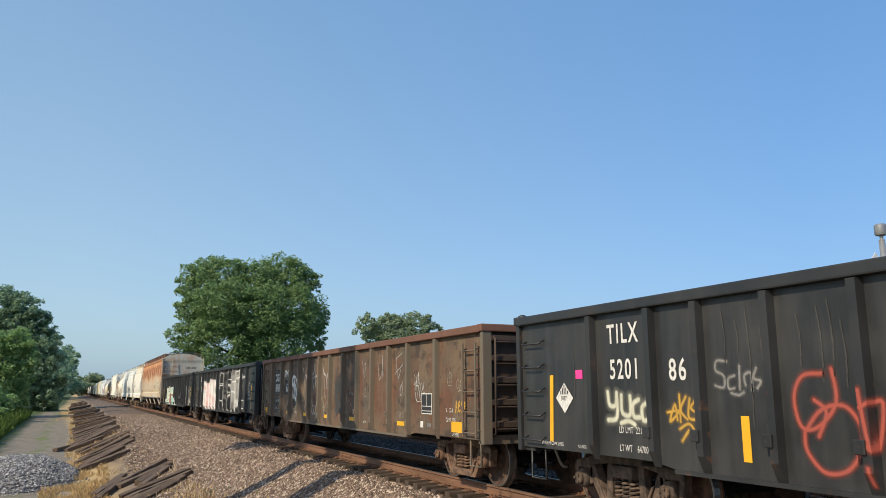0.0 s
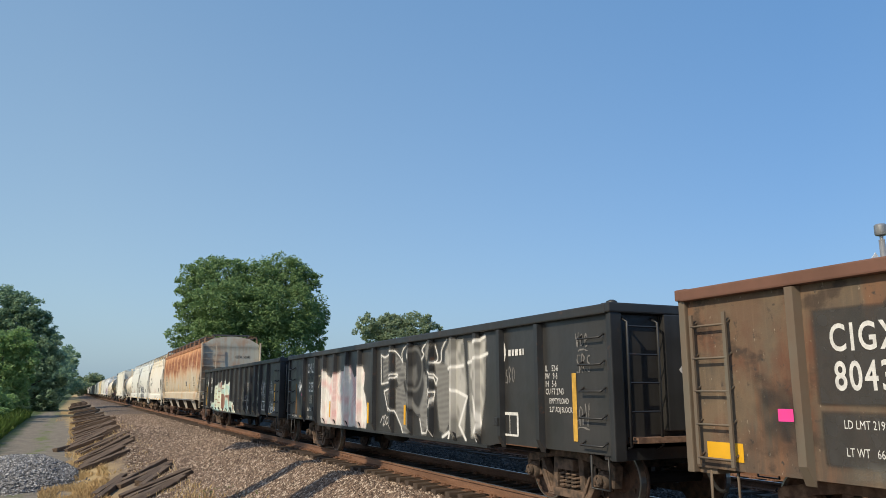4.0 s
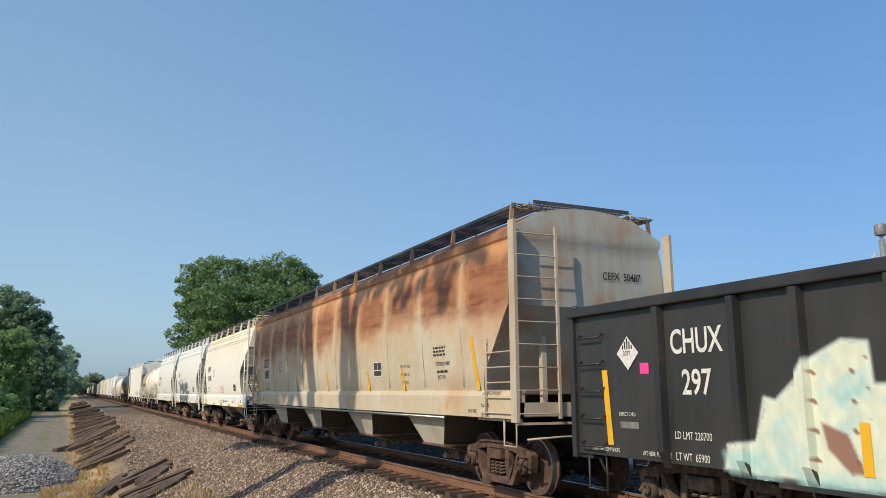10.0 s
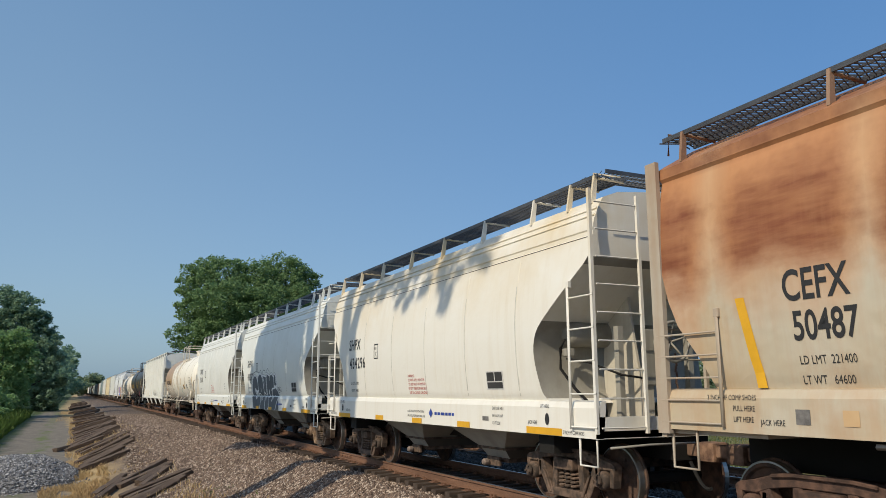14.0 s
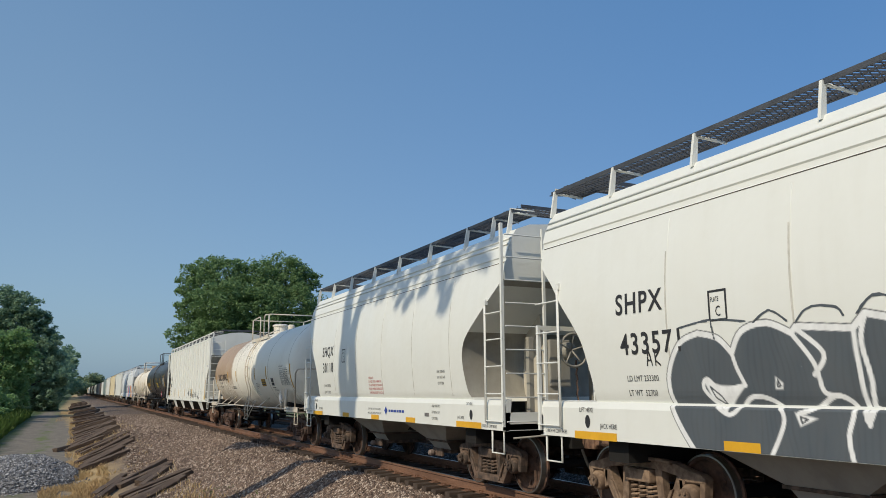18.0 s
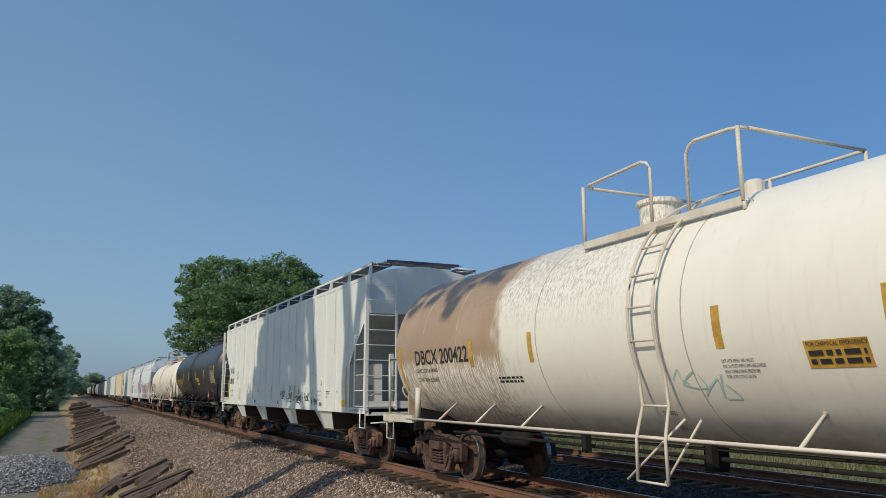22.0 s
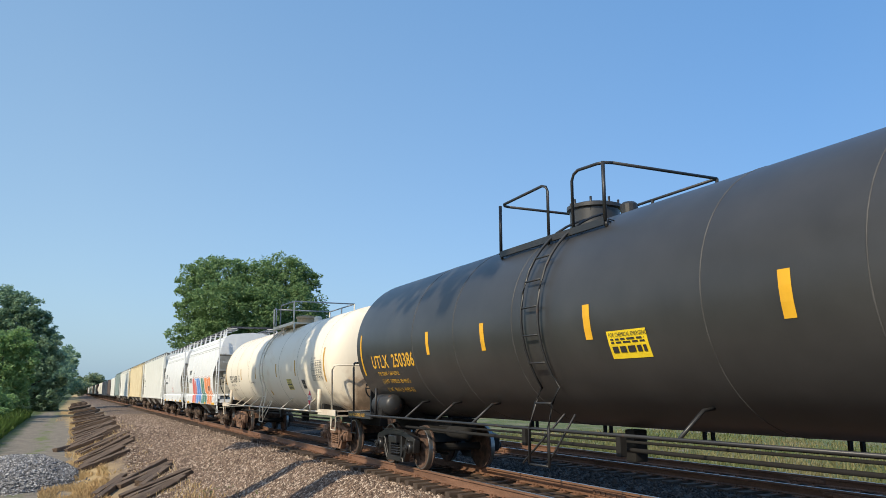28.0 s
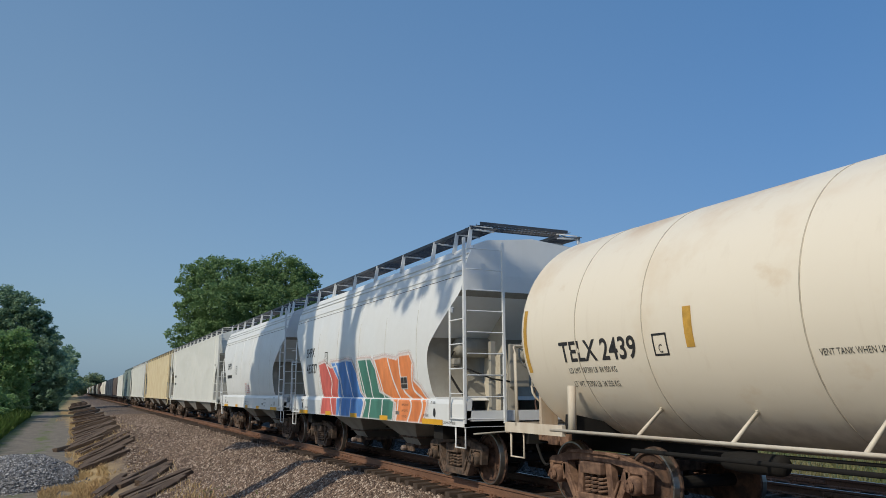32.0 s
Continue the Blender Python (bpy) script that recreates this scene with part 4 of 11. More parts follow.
def gondola(y0, y1, posts, body, trim, chord, label, end=None, framed=False, covered=(9, 9)):
    L = y1 - y0
    h = L / 2
    car = thing("gondola_car", label, "gondola car", "train")
    ROOTS.append((car, (y0 + y1) / 2))
    m, tr = M[body], M[trim]
    # sides: deeper between the trucks
    for s in (-1, 1):
        bm = BM()
        x0, x1 = (1.515, 1.535) if s > 0 else (-1.535, -1.515)
        prism(bm, [(-h, 0.86), (-h + 2.9, 0.86), (-h + 3.5, 0.76), (h - 3.5, 0.76), (h - 2.9, 0.86), (h, 0.86), (h, 2.68), (-h, 2.68)], x0, x1, "x")
        part("side_wall", bm, m, car)
        bm = BM()
        x0, x1 = (1.50, 1.63) if s > 0 else (-1.63, -1.50)
        box(bm, x0, x1, -h - 0.03, h + 0.03, 2.67, 2.80, 0.018)
        part("top_chord", bm, M[chord], car)
        slab(car, "side_sill", ((-1.57, -1.44) if s < 0 else (1.44, 1.57)) + (-h + 3.3, h - 3.3, 0.755, 0.80), tr)
        for p in posts:
            bm = BM()
            xo, xi = 1.63 * s, 1.536 * s
            w = 0.062
            a = [bm.verts.new(q) for q in ((xi, p - w, 0.80), (xi, p + w, 0.80), (xi, p + w, 2.67), (xi, p - w, 2.67))]
            b = [bm.verts.new(q) for q in ((xo, p - w * 0.75, 0.98), (xo, p + w * 0.75, 0.98), (xo, p + w * 0.75, 2.66), (xo, p - w * 0.75, 2.66))]
            for i in range(4):
                bm.faces.new((a[i], a[(i + 1) % 4], b[(i + 1) % 4], b[i]))
            bm.faces.new(b)
            bmesh.ops.recalc_face_normals(bm, faces=bm.faces)
            part("side_post", bm, tr, car)
    for p in posts[1:-1]:
        if covered[0] < p < covered[1]:
            continue
        b = slab(car, "tie_down_bracket", (-1.655, -1.622, p + 0.0, p + 0.115, 1.13, 1.26), tr, bevel=0.01)
        bm = BM()
        lathe(bm, [(-1.6565, 0.018), (-1.654, 0.018)], 10, (0, p + 0.06, 1.195), "x")
        part("hole", bm, M["mark_black"], b)
    for q in (-1, 1):
        ye = q * h
        slab(car, "end_wall", (-1.5, 1.5, min(ye, ye - q * 0.03) - 0.0, max(ye, ye - q * 0.03), 0.95, 2.68), M[end] if end else m)
        if end:
            for z in (1.05, 1.42, 1.79, 2.16, 2.5):
                bm = BM()
                prism(bm, [(ye, z), (ye + q * 0.11, z + 0.03), (ye + q * 0.11, z + 0.11), (ye, z + 0.14)], -1.42, 1.42, "x")
                part("end_rib", bm, M[end], car)
        else:
            slab(car, "end_plate", (-0.72, 1.42, min(ye, ye + q * 0.12), max(ye, ye + q * 0.12), 1.16, 2.68), m, bevel=0.012)
            slab(car, "end_shelf", (-1.3, 1.3, min(ye, ye + q * 0.2), max(ye, ye + q * 0.2), 1.02, 1.09), M["truck_brown"])
            if q < 0:
                bm = BM()
                bm.faces.new([bm.verts.new((-0.3 + i, ye - 0.124, 1.95 + j)) for i, j in ((-0.21, 0), (0, -0.21), (0.21, 0), (0, 0.21))])
                part("placard", bm, M["mark_white"], car)
                for i in range(-2, 3):
                    slab(car, "placard_stripe", (-0.31 + i * 0.042, -0.29 + i * 0.042, ye - 0.130, ye - 0.125, 2.0, 2.12 - abs(i) * 0.042), M["mark_black"])
                for i, w in enumerate((0.34, 0.2, 0.3, 0.0, 0.0, 0.36, 0.3, 0.34)):
                    if w:
                        slab(car, "small_print", (0.05, 0.05 + w, ye - 0.128, ye - 0.124, 2.06 - i * 0.09, 2.095 - i * 0.09), M["mark_white"])
            for s in (-1, 1):
                bm = BM()
                lathe(bm, [(2.80, 0.075), (2.83, 0.07), (2.85, 0.03), (2.851, 0.001)], 12, (s * 1.5, ye + q * 0.03, 0), "z")
                part("corner_cap", bm, M[chord], car, smooth=True)
        slab(car, "end_chord", (-1.62, 1.62, min(ye - q * 0.06, ye + q * 0.12), max(ye - q * 0.06, ye + q * 0.12), 2.68, 2.81), M[chord], bevel=0.02)
        for s in (-1, 1):
            slab(car, "corner_post", (1.50 * s - 0.09, 1.50 * s + 0.09, min(ye, ye + q * 0.1), max(ye, ye + q * 0.1), 0.80, 2.70), tr, bevel=0.015)
            stirrup(car, 1.5 * s, ye - q * 0.35, 0.84, tr)
        bm = BM()
        prism(bm, [(-1.5, 0.80), (1.5, 0.80), (1.5, 1.0), (-1.5, 1.0)], min(ye, ye - q * 0.25), max(ye, ye - q * 0.25), "y")
        part("end_sill", bm, tr, car)
        # grab irons on the near side
        for i in range(5):
            z = 1.02 + i * 0.35
            ya, yb = ye - q * 0.12, ye - q * 0.60
            bar(car, "grab_iron", [(-1.535, ya, z), (-1.62, ya, z - 0.05), (-1.62, yb, z - 0.05), (-1.535, yb, z)], 0.014, tr)
        if framed:
            for yy_ in (ye - q * 0.12, ye - q * 0.60):
                slab(car, "ladder_stile", (-1.63, -1.605, yy_ - 0.022, yy_ + 0.022, 0.9, 2.5), tr)
    # end ladder on the front
    yf = -h - 0.16
    for x in (-1.38, -0.88):
        bar(car, "ladder_stile", [(x, yf + 0.12, 2.62), (x, yf, 2.56), (x, yf, 0.98), (x, yf + 0.12, 0.95)], 0.02, M[end] if end else tr)
    rungs(car, ((-1.38, yf, 1.05), (-1.38, yf, 2.5)), ((-0.88, yf, 1.05), (-0.88, yf, 2.5)), 5, 0.014, M[end] if end else tr)
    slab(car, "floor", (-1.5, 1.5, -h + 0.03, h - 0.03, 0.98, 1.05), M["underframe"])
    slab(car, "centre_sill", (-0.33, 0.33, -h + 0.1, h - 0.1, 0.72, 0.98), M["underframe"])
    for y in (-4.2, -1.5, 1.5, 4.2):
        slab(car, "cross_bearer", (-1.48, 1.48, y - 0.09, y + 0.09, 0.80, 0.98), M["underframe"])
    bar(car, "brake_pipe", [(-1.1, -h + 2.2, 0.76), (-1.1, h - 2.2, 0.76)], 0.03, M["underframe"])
    bm = BM()
    lathe(bm, [(0.6, 0.12), (0.65, 0.2), (1.45, 0.2), (1.5, 0.12)], 16, (-0.75, 0, 0.72), "y")
    part("air_reservoir", bm, M["underframe"], car, smooth=True)
    for y in (-h + 1.75, h - 1.75):
        truck(car, y, "truck_brown" if body == "rust_brown" else "truck")
    couplers(car, h + 0.02)
    return car


def diamond(car, y, z, r, mat, surf, name="placard"):
    bm = BM()
    bm.faces.new([bm.verts.new((surf(y + a, z + b) - 0.008, y + a, z + b)) for a, b in ((r, 0), (0, -r), (-r, 0), (0, r))])
    return part(name, bm, M[mat], car)


def hazard_9(car, y, z, surf):
    """A white diamond with black stripes in its upper half."""
    diamond(car, y, z, 0.21, "mark_white", surf)
    for i in range(-2, 3):
        top = 0.185 - abs(i) * 0.042
        patch(car, "placard_stripe", y + i * 0.042 + 0.011, y + i * 0.042 - 0.011, z + 0.05, z + top, "mark_black", surf, lift=0.011)
    text(car, "3077", 0.065, y + 0.085, z - 0.035, "mark_black", lambda a, b: surf(a, b) - 0.006, 0.75)


def stripes(car, spots, surf, w=0.085, mat="yellow"):
    for y, z0, z1 in spots:
        patch(car, "reflective_stripe", y + w / 2, y - w / 2, z0, z1, mat, surf)


k = Nodes("rusted_brown_steel", 0.8)
c = k.mix(k.noise(0.9, 6.0, lo=0.42, hi=0.58), (0.15, 0.106, 0.068), (0.088, 0.073, 0.055))
belt = k.math("MULTIPLY", k.ramp(k.math("ADD", k.axis(2), k.math("MULTIPLY", k.noise(1.3, 6.0), 0.5)), 1.25, 1.6), k.ramp(k.math("ADD", k.axis(2), k.math("MULTIPLY", k.noise(1.7, 6.0), 0.5)), 2.75, 2.35))
c = k.mix(k.math("MULTIPLY", k.math("ADD", k.math("MULTIPLY", belt, 0.6), 0.4), k.noise(1.3, 8.0, stretch=(1.2, 1.2, 0.7), lo=0.42, hi=0.56)), c, (0.122, 0.058, 0.035))
c = k.mix(k.noise(2.0, 6.0, stretch=(1.5, 1.5, 0.25), lo=0.56, hi=0.72), c, (0.18, 0.094, 0.052))
c = k.mix(k.math("MULTIPLY", k.noise(1.9, 8.0, stretch=(1, 1, 1.6), lo=0.54, hi=0.62), 0.85), c, (0.05, 0.034, 0.025))
c = k.mix(k.noise(9.0, 6.0, lo=0.62, hi=0.7), c, (0.05, 0.04, 0.034))
c = k.mix(k.math("MULTIPLY", k.noise(7.0, 5.0, stretch=(1, 1.4, 0.12), lo=0.55, hi=0.75), 0.4), c, (0.24, 0.17, 0.11))
c = k.mix(k.math("MULTIPLY", k.noise(24.0, 4.0, stretch=(1, 1.0, 0.5), lo=0.66, hi=0.72), 0.7), c, (0.34, 0.28, 0.21))
k.color(c).bump(k.noise(30.0), 0.2, 0.005)
M["rust_brown"] = k.m
M["rust_trim"] = painted("rusted_trim_steel", (0.135, 0.118, 0.09), (0.15, 0.085, 0.052), 0.6, 0.5, 0.75)
# rusted end steel, its shade put into a darker copy of the colour
M["rust_shaded"] = painted("shaded_rusted_end_steel", (0.045, 0.034, 0.027), (0.10, 0.052, 0.033), 0.6, 0.5, 0.8)
M["rust_chord"] = painted("rusted_top_chord", (0.165, 0.078, 0.052), (0.10, 0.055, 0.04), 0.6, 0.4, 0.8)
M["cream"] = plain("cream_spray", (0.72, 0.71, 0.54), 0.7, 0, 0.08, 4)
M["tag_gold"] = plain("yellow_spray", (0.62, 0.36, 0.06), 0.7, 0, 0.15, 6)
M["tag_white"] = plain("thin_white_spray", (0.55, 0.54, 0.52), 0.7, 0, 0.2, 9)
M["tag_pale_white"] = plain("faded_white_spray", (0.42, 0.39, 0.35), 0.72, 0, 0.25, 12)
M["tag_pale"] = plain("pale_worn_spray", (0.32, 0.27, 0.21), 0.75, 0, 0.2, 9)
M["tag_grey"] = plain("thin_grey_spray", (0.22, 0.21, 0.20), 0.7, 0, 0.2, 9)
M["patch_grey"] = plain("grey_paint_patch", (0.055, 0.052, 0.05), 0.6, 0, 0.15, 3)
M["rust_patch"] = plain("bare_rust_patch", (0.24, 0.11, 0.045), 0.8, 0, 0.15, 3)

M["ghost_grey"] = plain("painted_out_grey", (0.05, 0.05, 0.051), 0.6, 0, 0.1, 4)
M["sticker_tan"] = plain("woven_tan_sticker", (0.36, 0.33, 0.26), 0.8, 0, 0.3, 30)
M["stripe_rusted"] = painted("rusted_yellow_stripe", (0.22, 0.115, 0.035), (0.10, 0.05, 0.025), 0.6, 0.5, 0.8)

# first gondola: black, tags in white, yellow and red
g1 = gondola(-96.5, -79.7, POSTS, "dusty_black", "black_trim", "black_trim", "black steel gondola car with sprayed tags, rolling on the track")
text(g1, "TILX", 0.24, 6.27, 2.28, "mark_white", sheet, 0.72, apart=1.25)
text(g1, "5201", 0.24, 6.24, 1.83, "mark_white", sheet, 0.72, apart=1.22)
text(g1, "86", 0.24, 5.14, 1.80, "mark_white", sheet, 0.75, apart=1.22)
text(g1, "LD LMT  221300\nLT WT    64700", 0.08, 6.1, 1.16, "mark_white", sheet, 0.7, leap=1.9)
hazard_9(g1, 7.28, 1.58, sheet)
patch(g1, "pink_sticker", 7.0, 6.84, 1.84, 1.96, "pink", sheet)
patch(g1, "reflective_stripe", 7.64, 7.55, 0.97, 1.90, "yellow", sheet, slant=0.04)
stripes(g1, [(4.05, 0.96, 1.42), (-1.0, 0.95, 1.4), (-4.0, 0.95, 1.4)], sheet, 0.11)
text(g1, "2 INCH HF COMP SHOES", 0.05, 7.9, 0.92, "mark_white", sheet, 0.7)
text(g1, "PULL HERE", 0.04, 7.0, 0.92, "mark_white", sheet, 0.7)
soft_tag(g1, [[(6.3, 1.66), (6.27, 1.5), (6.15, 1.5), (6.12, 1.65)], [(6.12, 1.65), (6.13, 1.35), (6.31, 1.31)], [(6.03, 1.62), (6.02, 1.41), (5.87, 1.39), (5.86, 1.61)], [(5.7, 1.57), (5.81, 1.51), (5.8, 1.37), (5.69, 1.36)], [(5.53, 1.54), (5.64, 1.48), (5.63, 1.33), (5.52, 1.34)], [(6.05, 1.28), (5.91, 1.31), (5.79, 1.27)]], 0.032, "cream", sheet)
soft_tag(g1, [[(5.2, 1.43), (5.01, 1.45), (5.16, 1.33), (5.07, 1.52), (5.04, 1.35)], [(4.99, 1.63), (4.99, 1.33)], [(4.89, 1.61), (4.98, 1.46), (4.88, 1.36)], [(4.83, 1.59), (4.86, 1.39), (4.75, 1.36)], [(4.74, 1.57), (4.82, 1.49), (4.74, 1.44)], [(5.01, 1.25), (4.85, 1.31), (4.74, 1.18)], [(4.98, 1.12), (4.87, 1.24)]], 0.018, "tag_gold", sheet)
soft_tag(g1, [[(4.25, 1.98), (4.39, 1.99), (4.41, 1.89), (4.3, 1.83), (4.31, 1.71), (4.43, 1.73)], [(4.15, 1.83), (4.24, 1.8), (4.24, 1.7), (4.16, 1.7)], [(4.08, 1.93), (4.09, 1.69)], [(4.01, 1.73), (4.02, 1.83), (3.93, 1.85), (3.93, 1.68)], [(3.86, 1.9), (3.9, 1.8), (3.81, 1.77), (3.86, 1.7)], [(4.21, 1.65), (4.11, 1.63), (4.04, 1.66)]], 0.016, "tag_grey", sheet)
LOOPS = [curve_pts(p) for p in [[(3.0, 1.87), (2.98, 1.57), (3.18, 1.35), (3.37, 1.34), (3.43, 1.61), (3.32, 1.81), (3.1, 1.83)], [(3.34, 1.29), (3.14, 1.5), (2.88, 1.53), (2.74, 1.28), (2.89, 1.0), (3.15, 0.94), (3.33, 1.12), (3.34, 1.29)], [(3.21, 1.59), (3.09, 1.48), (3.19, 1.26)], [(2.69, 1.68), (2.62, 1.17), (2.53, 1.57), (2.69, 1.53)], [(2.62, 1.17), (2.7, 1.24)], [(2.66, 1.02), (2.65, 0.88)]]]
spray(g1, "sprayed_tag", 3.55, 2.45, 0.84, 1.95, lambda Y, Z: Spray(Y, Z).line((0.30, 0.06, 0.04), LOOPS, 0.006, 0.05, 0.45).line((0.44, 0.09, 0.062), LOOPS, 0.007, 0.022, 0.8).out(), gondola_skin(POSTS), 0.011, "loose red sprayed loops", post_edges(POSTS))
M["drip_grey"] = painted("dried_pale_drip", (0.045, 0.043, 0.04), (0.1, 0.095, 0.085), 0.4, 0.5, 0.6)
for y, z0, z1 in ((7.05, 1.6, 2.2), (4.28, 1.95, 2.5), (4.1, 2.05, 2.4), (3.95, 1.3, 2.5), (3.78, 1.2, 2.3), (3.33, 1.9, 2.4), (3.1, 1.75, 2.45), (2.98, 1.8, 2.5), (2.86, 1.7, 2.3), (1.95, 1.6, 2.4)):
    strokes(g1, [[(y, z1), (y - 0.03, (z0 + z1) / 2), (y - 0.015, z0)]], 0.008, "drip_grey", sheet, 0.008)
scrawl(g1, 1.4, 0.9, 1.3, 1.9, "tag_white", sheet, 19, 0.025, 4)

# second gondola: rusted brown
g2 = gondola(-78.4, -61.6, POSTS_B, "rust_brown", "rust_trim", "rust_chord", "rusted brown steel gondola car with white tags, rolling on the track", "rust_shaded", True)
G2_SKIN = gondola_skin(POSTS_B)
PANELS = ([(6.78, 1.55), (5.72, 1.53), (5.72, 2.4), (6.78, 2.42)], [(5.38, 1.6), (4.6, 1.6), (4.6, 2.16), (5.38, 2.14)], [(6.76, 1.0), (5.72, 1.0), (5.72, 1.47), (6.76, 1.48)])


def letter_panels(Y, Z):
    s = Spray(Y, Z)
    rub = dapple(Y, Z, 2.2, 4.0)
    for p in PANELS:
        s.fill((0.045, 0.043, 0.041), p, 0.03, 0.62 + 0.3 * rub)
    s.fill((0.20, 0.20, 0.18), [(6.5, 0.9), (5.75, 0.9), (5.75, 1.04), (6.5, 1.06)], 0.06, 0.5 * rub)
    return s.fill((0.03, 0.03, 0.03), [(7.62, 1.15), (7.05, 1.12), (7.05, 1.62), (7.5, 1.8)], 0.2, 0.75 * rub, 0.1).out()


spray(g2, "painted_panel", 7.9, 4.5, 0.84, 2.6, letter_panels, G2_SKIN, 0.03, "worn dark grey lettering panels", post_edges(POSTS_B))
text(g2, "CIGX", 0.24, 6.62, 2.03, "mark_white", sheet, 0.72, apart=1.2)
text(g2, "8043", 0.25, 6.60, 1.68, "mark_white", sheet, 0.72, apart=1.15)
text(g2, "67", 0.25, 5.12, 1.68, "mark_white", sheet, 0.75)
text(g2, "LD LMT 219800\nLT WT   66200", 0.075, 6.55, 1.34, "mark_white", sheet, 0.7, leap=2.2)
bm = BM()
bm.faces.new([bm.verts.new((-0.62 + a, -8.53, 1.72 + b)) for a, b in ((-0.19, 0), (0, -0.19), (0.19, 0), (0, 0.19))])
part("placard", bm, M["mark_white"], g2)
for i in range(-2, 3):
    slab(g2, "placard_stripe", (-0.63 + i * 0.04, -0.61 + i * 0.04, -8.536, -8.532, 1.77, 1.87 - abs(i) * 0.04), M["mark_black"])
patch(g2, "pink_sticker", 7.26, 7.08, 1.38, 1.5, "pink", sheet)
for y, w in ((7.98, 0.5), (4.84, 0.44), (2.7, 0.5), (0.56, 0.48), (-1.6, 0.5), (-4.75, 0.4), (-7.43, 0.5)):
    patch(g2, "reflective_stripe", y + w / 2, y - w / 2, 0.97 if abs(y) < 7 else 0.95, 1.06 if abs(y) < 7 else 1.14, "yellow", sheet)
WHITE_TAG = [curve_pts(p) for p in [[(5.34, 2.06), (5.34, 2.3), (5.23, 2.35), (5.14, 2.32), (5.2, 2.25), (5.3, 2.2), (5.12, 2.06)], [(5.07, 2.3), (5.12, 2.2), (5.06, 2.08), (4.97, 2.12), (4.96, 2.24), (5.07, 2.3)], [(4.99, 2.05), (4.94, 2.31), (4.83, 2.36), (4.79, 2.32), (4.87, 2.23), (4.94, 2.21)], [(4.79, 2.05), (4.76, 2.3)], [(4.63, 2.34), (4.75, 2.31), (4.75, 2.21), (4.66, 2.22)], [(4.75, 2.21), (4.75, 2.07), (4.64, 2.1)]]]
TALL_TAG = [curve_pts(p) for p in [[(4.33, 1.87), (4.36, 2.03), (4.24, 2.13), (4.12, 2.15), (4.05, 2.07), (4.11, 1.93), (4.27, 1.88)], [(3.86, 2.03), (3.54, 2.05)], [(3.56, 2.18), (3.64, 1.91), (3.75, 1.68), (3.84, 1.59)], [(4.02, 2.14), (3.91, 2.08), (3.9, 1.92), (4.08, 1.86), (4.18, 1.9)], [(4.13, 1.89), (4.24, 1.76), (4.26, 1.6), (4.21, 1.47), (4.13, 1.63), (4.13, 1.89)], [(4.04, 1.83), (4.09, 1.63), (4.09, 1.47), (3.98, 1.63), (4.02, 1.83)], [(3.93, 1.87), (3.97, 1.63), (3.96, 1.43), (3.83, 1.63), (3.91, 1.87)], [(3.7, 1.91), (3.81, 1.7), (3.87, 1.4)], [(3.84, 1.6), (3.51, 1.58), (3.73, 1.41), (3.67, 1.42), (3.66, 1.34)]]]
TALL_MIST = [(4.39, 2.1), (4.16, 2.18), (3.86, 2.11), (3.52, 2.18), (3.53, 1.91), (3.69, 1.79), (3.93, 1.82), (4.18, 1.81), (4.37, 1.87)]
TALL_DARK = [(4.17, 1.86), (3.71, 1.85), (3.68, 1.64), (3.74, 1.39), (3.73, 1.24), (4.18, 1.22), (4.22, 1.63)]
TALL_WORN = [curve_pts(p) for p in [[(4.18, 1.19), (4.1, 1.14), (4.03, 1.18), (3.96, 1.12), (3.85, 1.18), (3.78, 1.16), (3.72, 1.21)], [(4.13, 1.08), (4.03, 1.07), (3.93, 1.09), (3.84, 1.07)]]]
BROAD_MARKS = [curve_pts(p) for p in [[(3.06, 2.36), (2.97, 2.14), (2.84, 1.86)], [(2.81, 2.18), (2.69, 2.08), (2.62, 1.79)], [(2.64, 2.19), (2.69, 2.07)], [(1.83, 2.47), (1.81, 2.3), (1.7, 2.1), (1.73, 1.81)], [(1.84, 2.33), (1.98, 2.16)], [(2.02, 2.23), (2.0, 2.01), (1.92, 1.76)], [(1.99, 2.05), (1.78, 2.1), (1.52, 2.13), (1.47, 2.15)], [(0.99, 2.33), (0.9, 2.18), (0.75, 2.12), (0.62, 2.0), (0.6, 1.77)], [(0.56, 2.17), (0.6, 2.03)], [(0.9, 2.18), (0.85, 1.94), (0.8, 1.64)]]]
LOW_MARKS = [curve_pts(p) for p in [[(2.17, 1.57), (2.13, 1.44), (2.06, 1.38), (2.0, 1.27), (2.05, 1.17)], [(2.12, 1.15), (1.96, 1.03), (1.85, 1.13), (1.82, 1.23), (1.88, 1.29), (1.98, 1.27), (2.03, 1.2), (2.02, 1.12), (1.96, 1.05)], [(1.75, 1.3), (1.82, 1.24), (1.84, 1.12), (1.76, 1.05), (1.67, 1.12), (1.66, 1.24), (1.75, 1.3)], [(1.56, 1.41), (1.62, 1.32), (1.62, 1.14), (1.67, 0.99), (1.7, 0.89)], [(1.64, 1.14), (1.47, 1.16), (1.33, 1.22), (1.33, 1.13)], [(1.53, 1.2), (1.49, 1.23)], [(1.5, 1.18), (1.41, 1.13)], [(1.58, 0.92), (1.58, 1.0), (1.34, 1.06), (1.35, 1.01), (1.45, 1.02)], [(1.48, 1.0), (1.4, 0.99), (1.33, 0.93)]]]
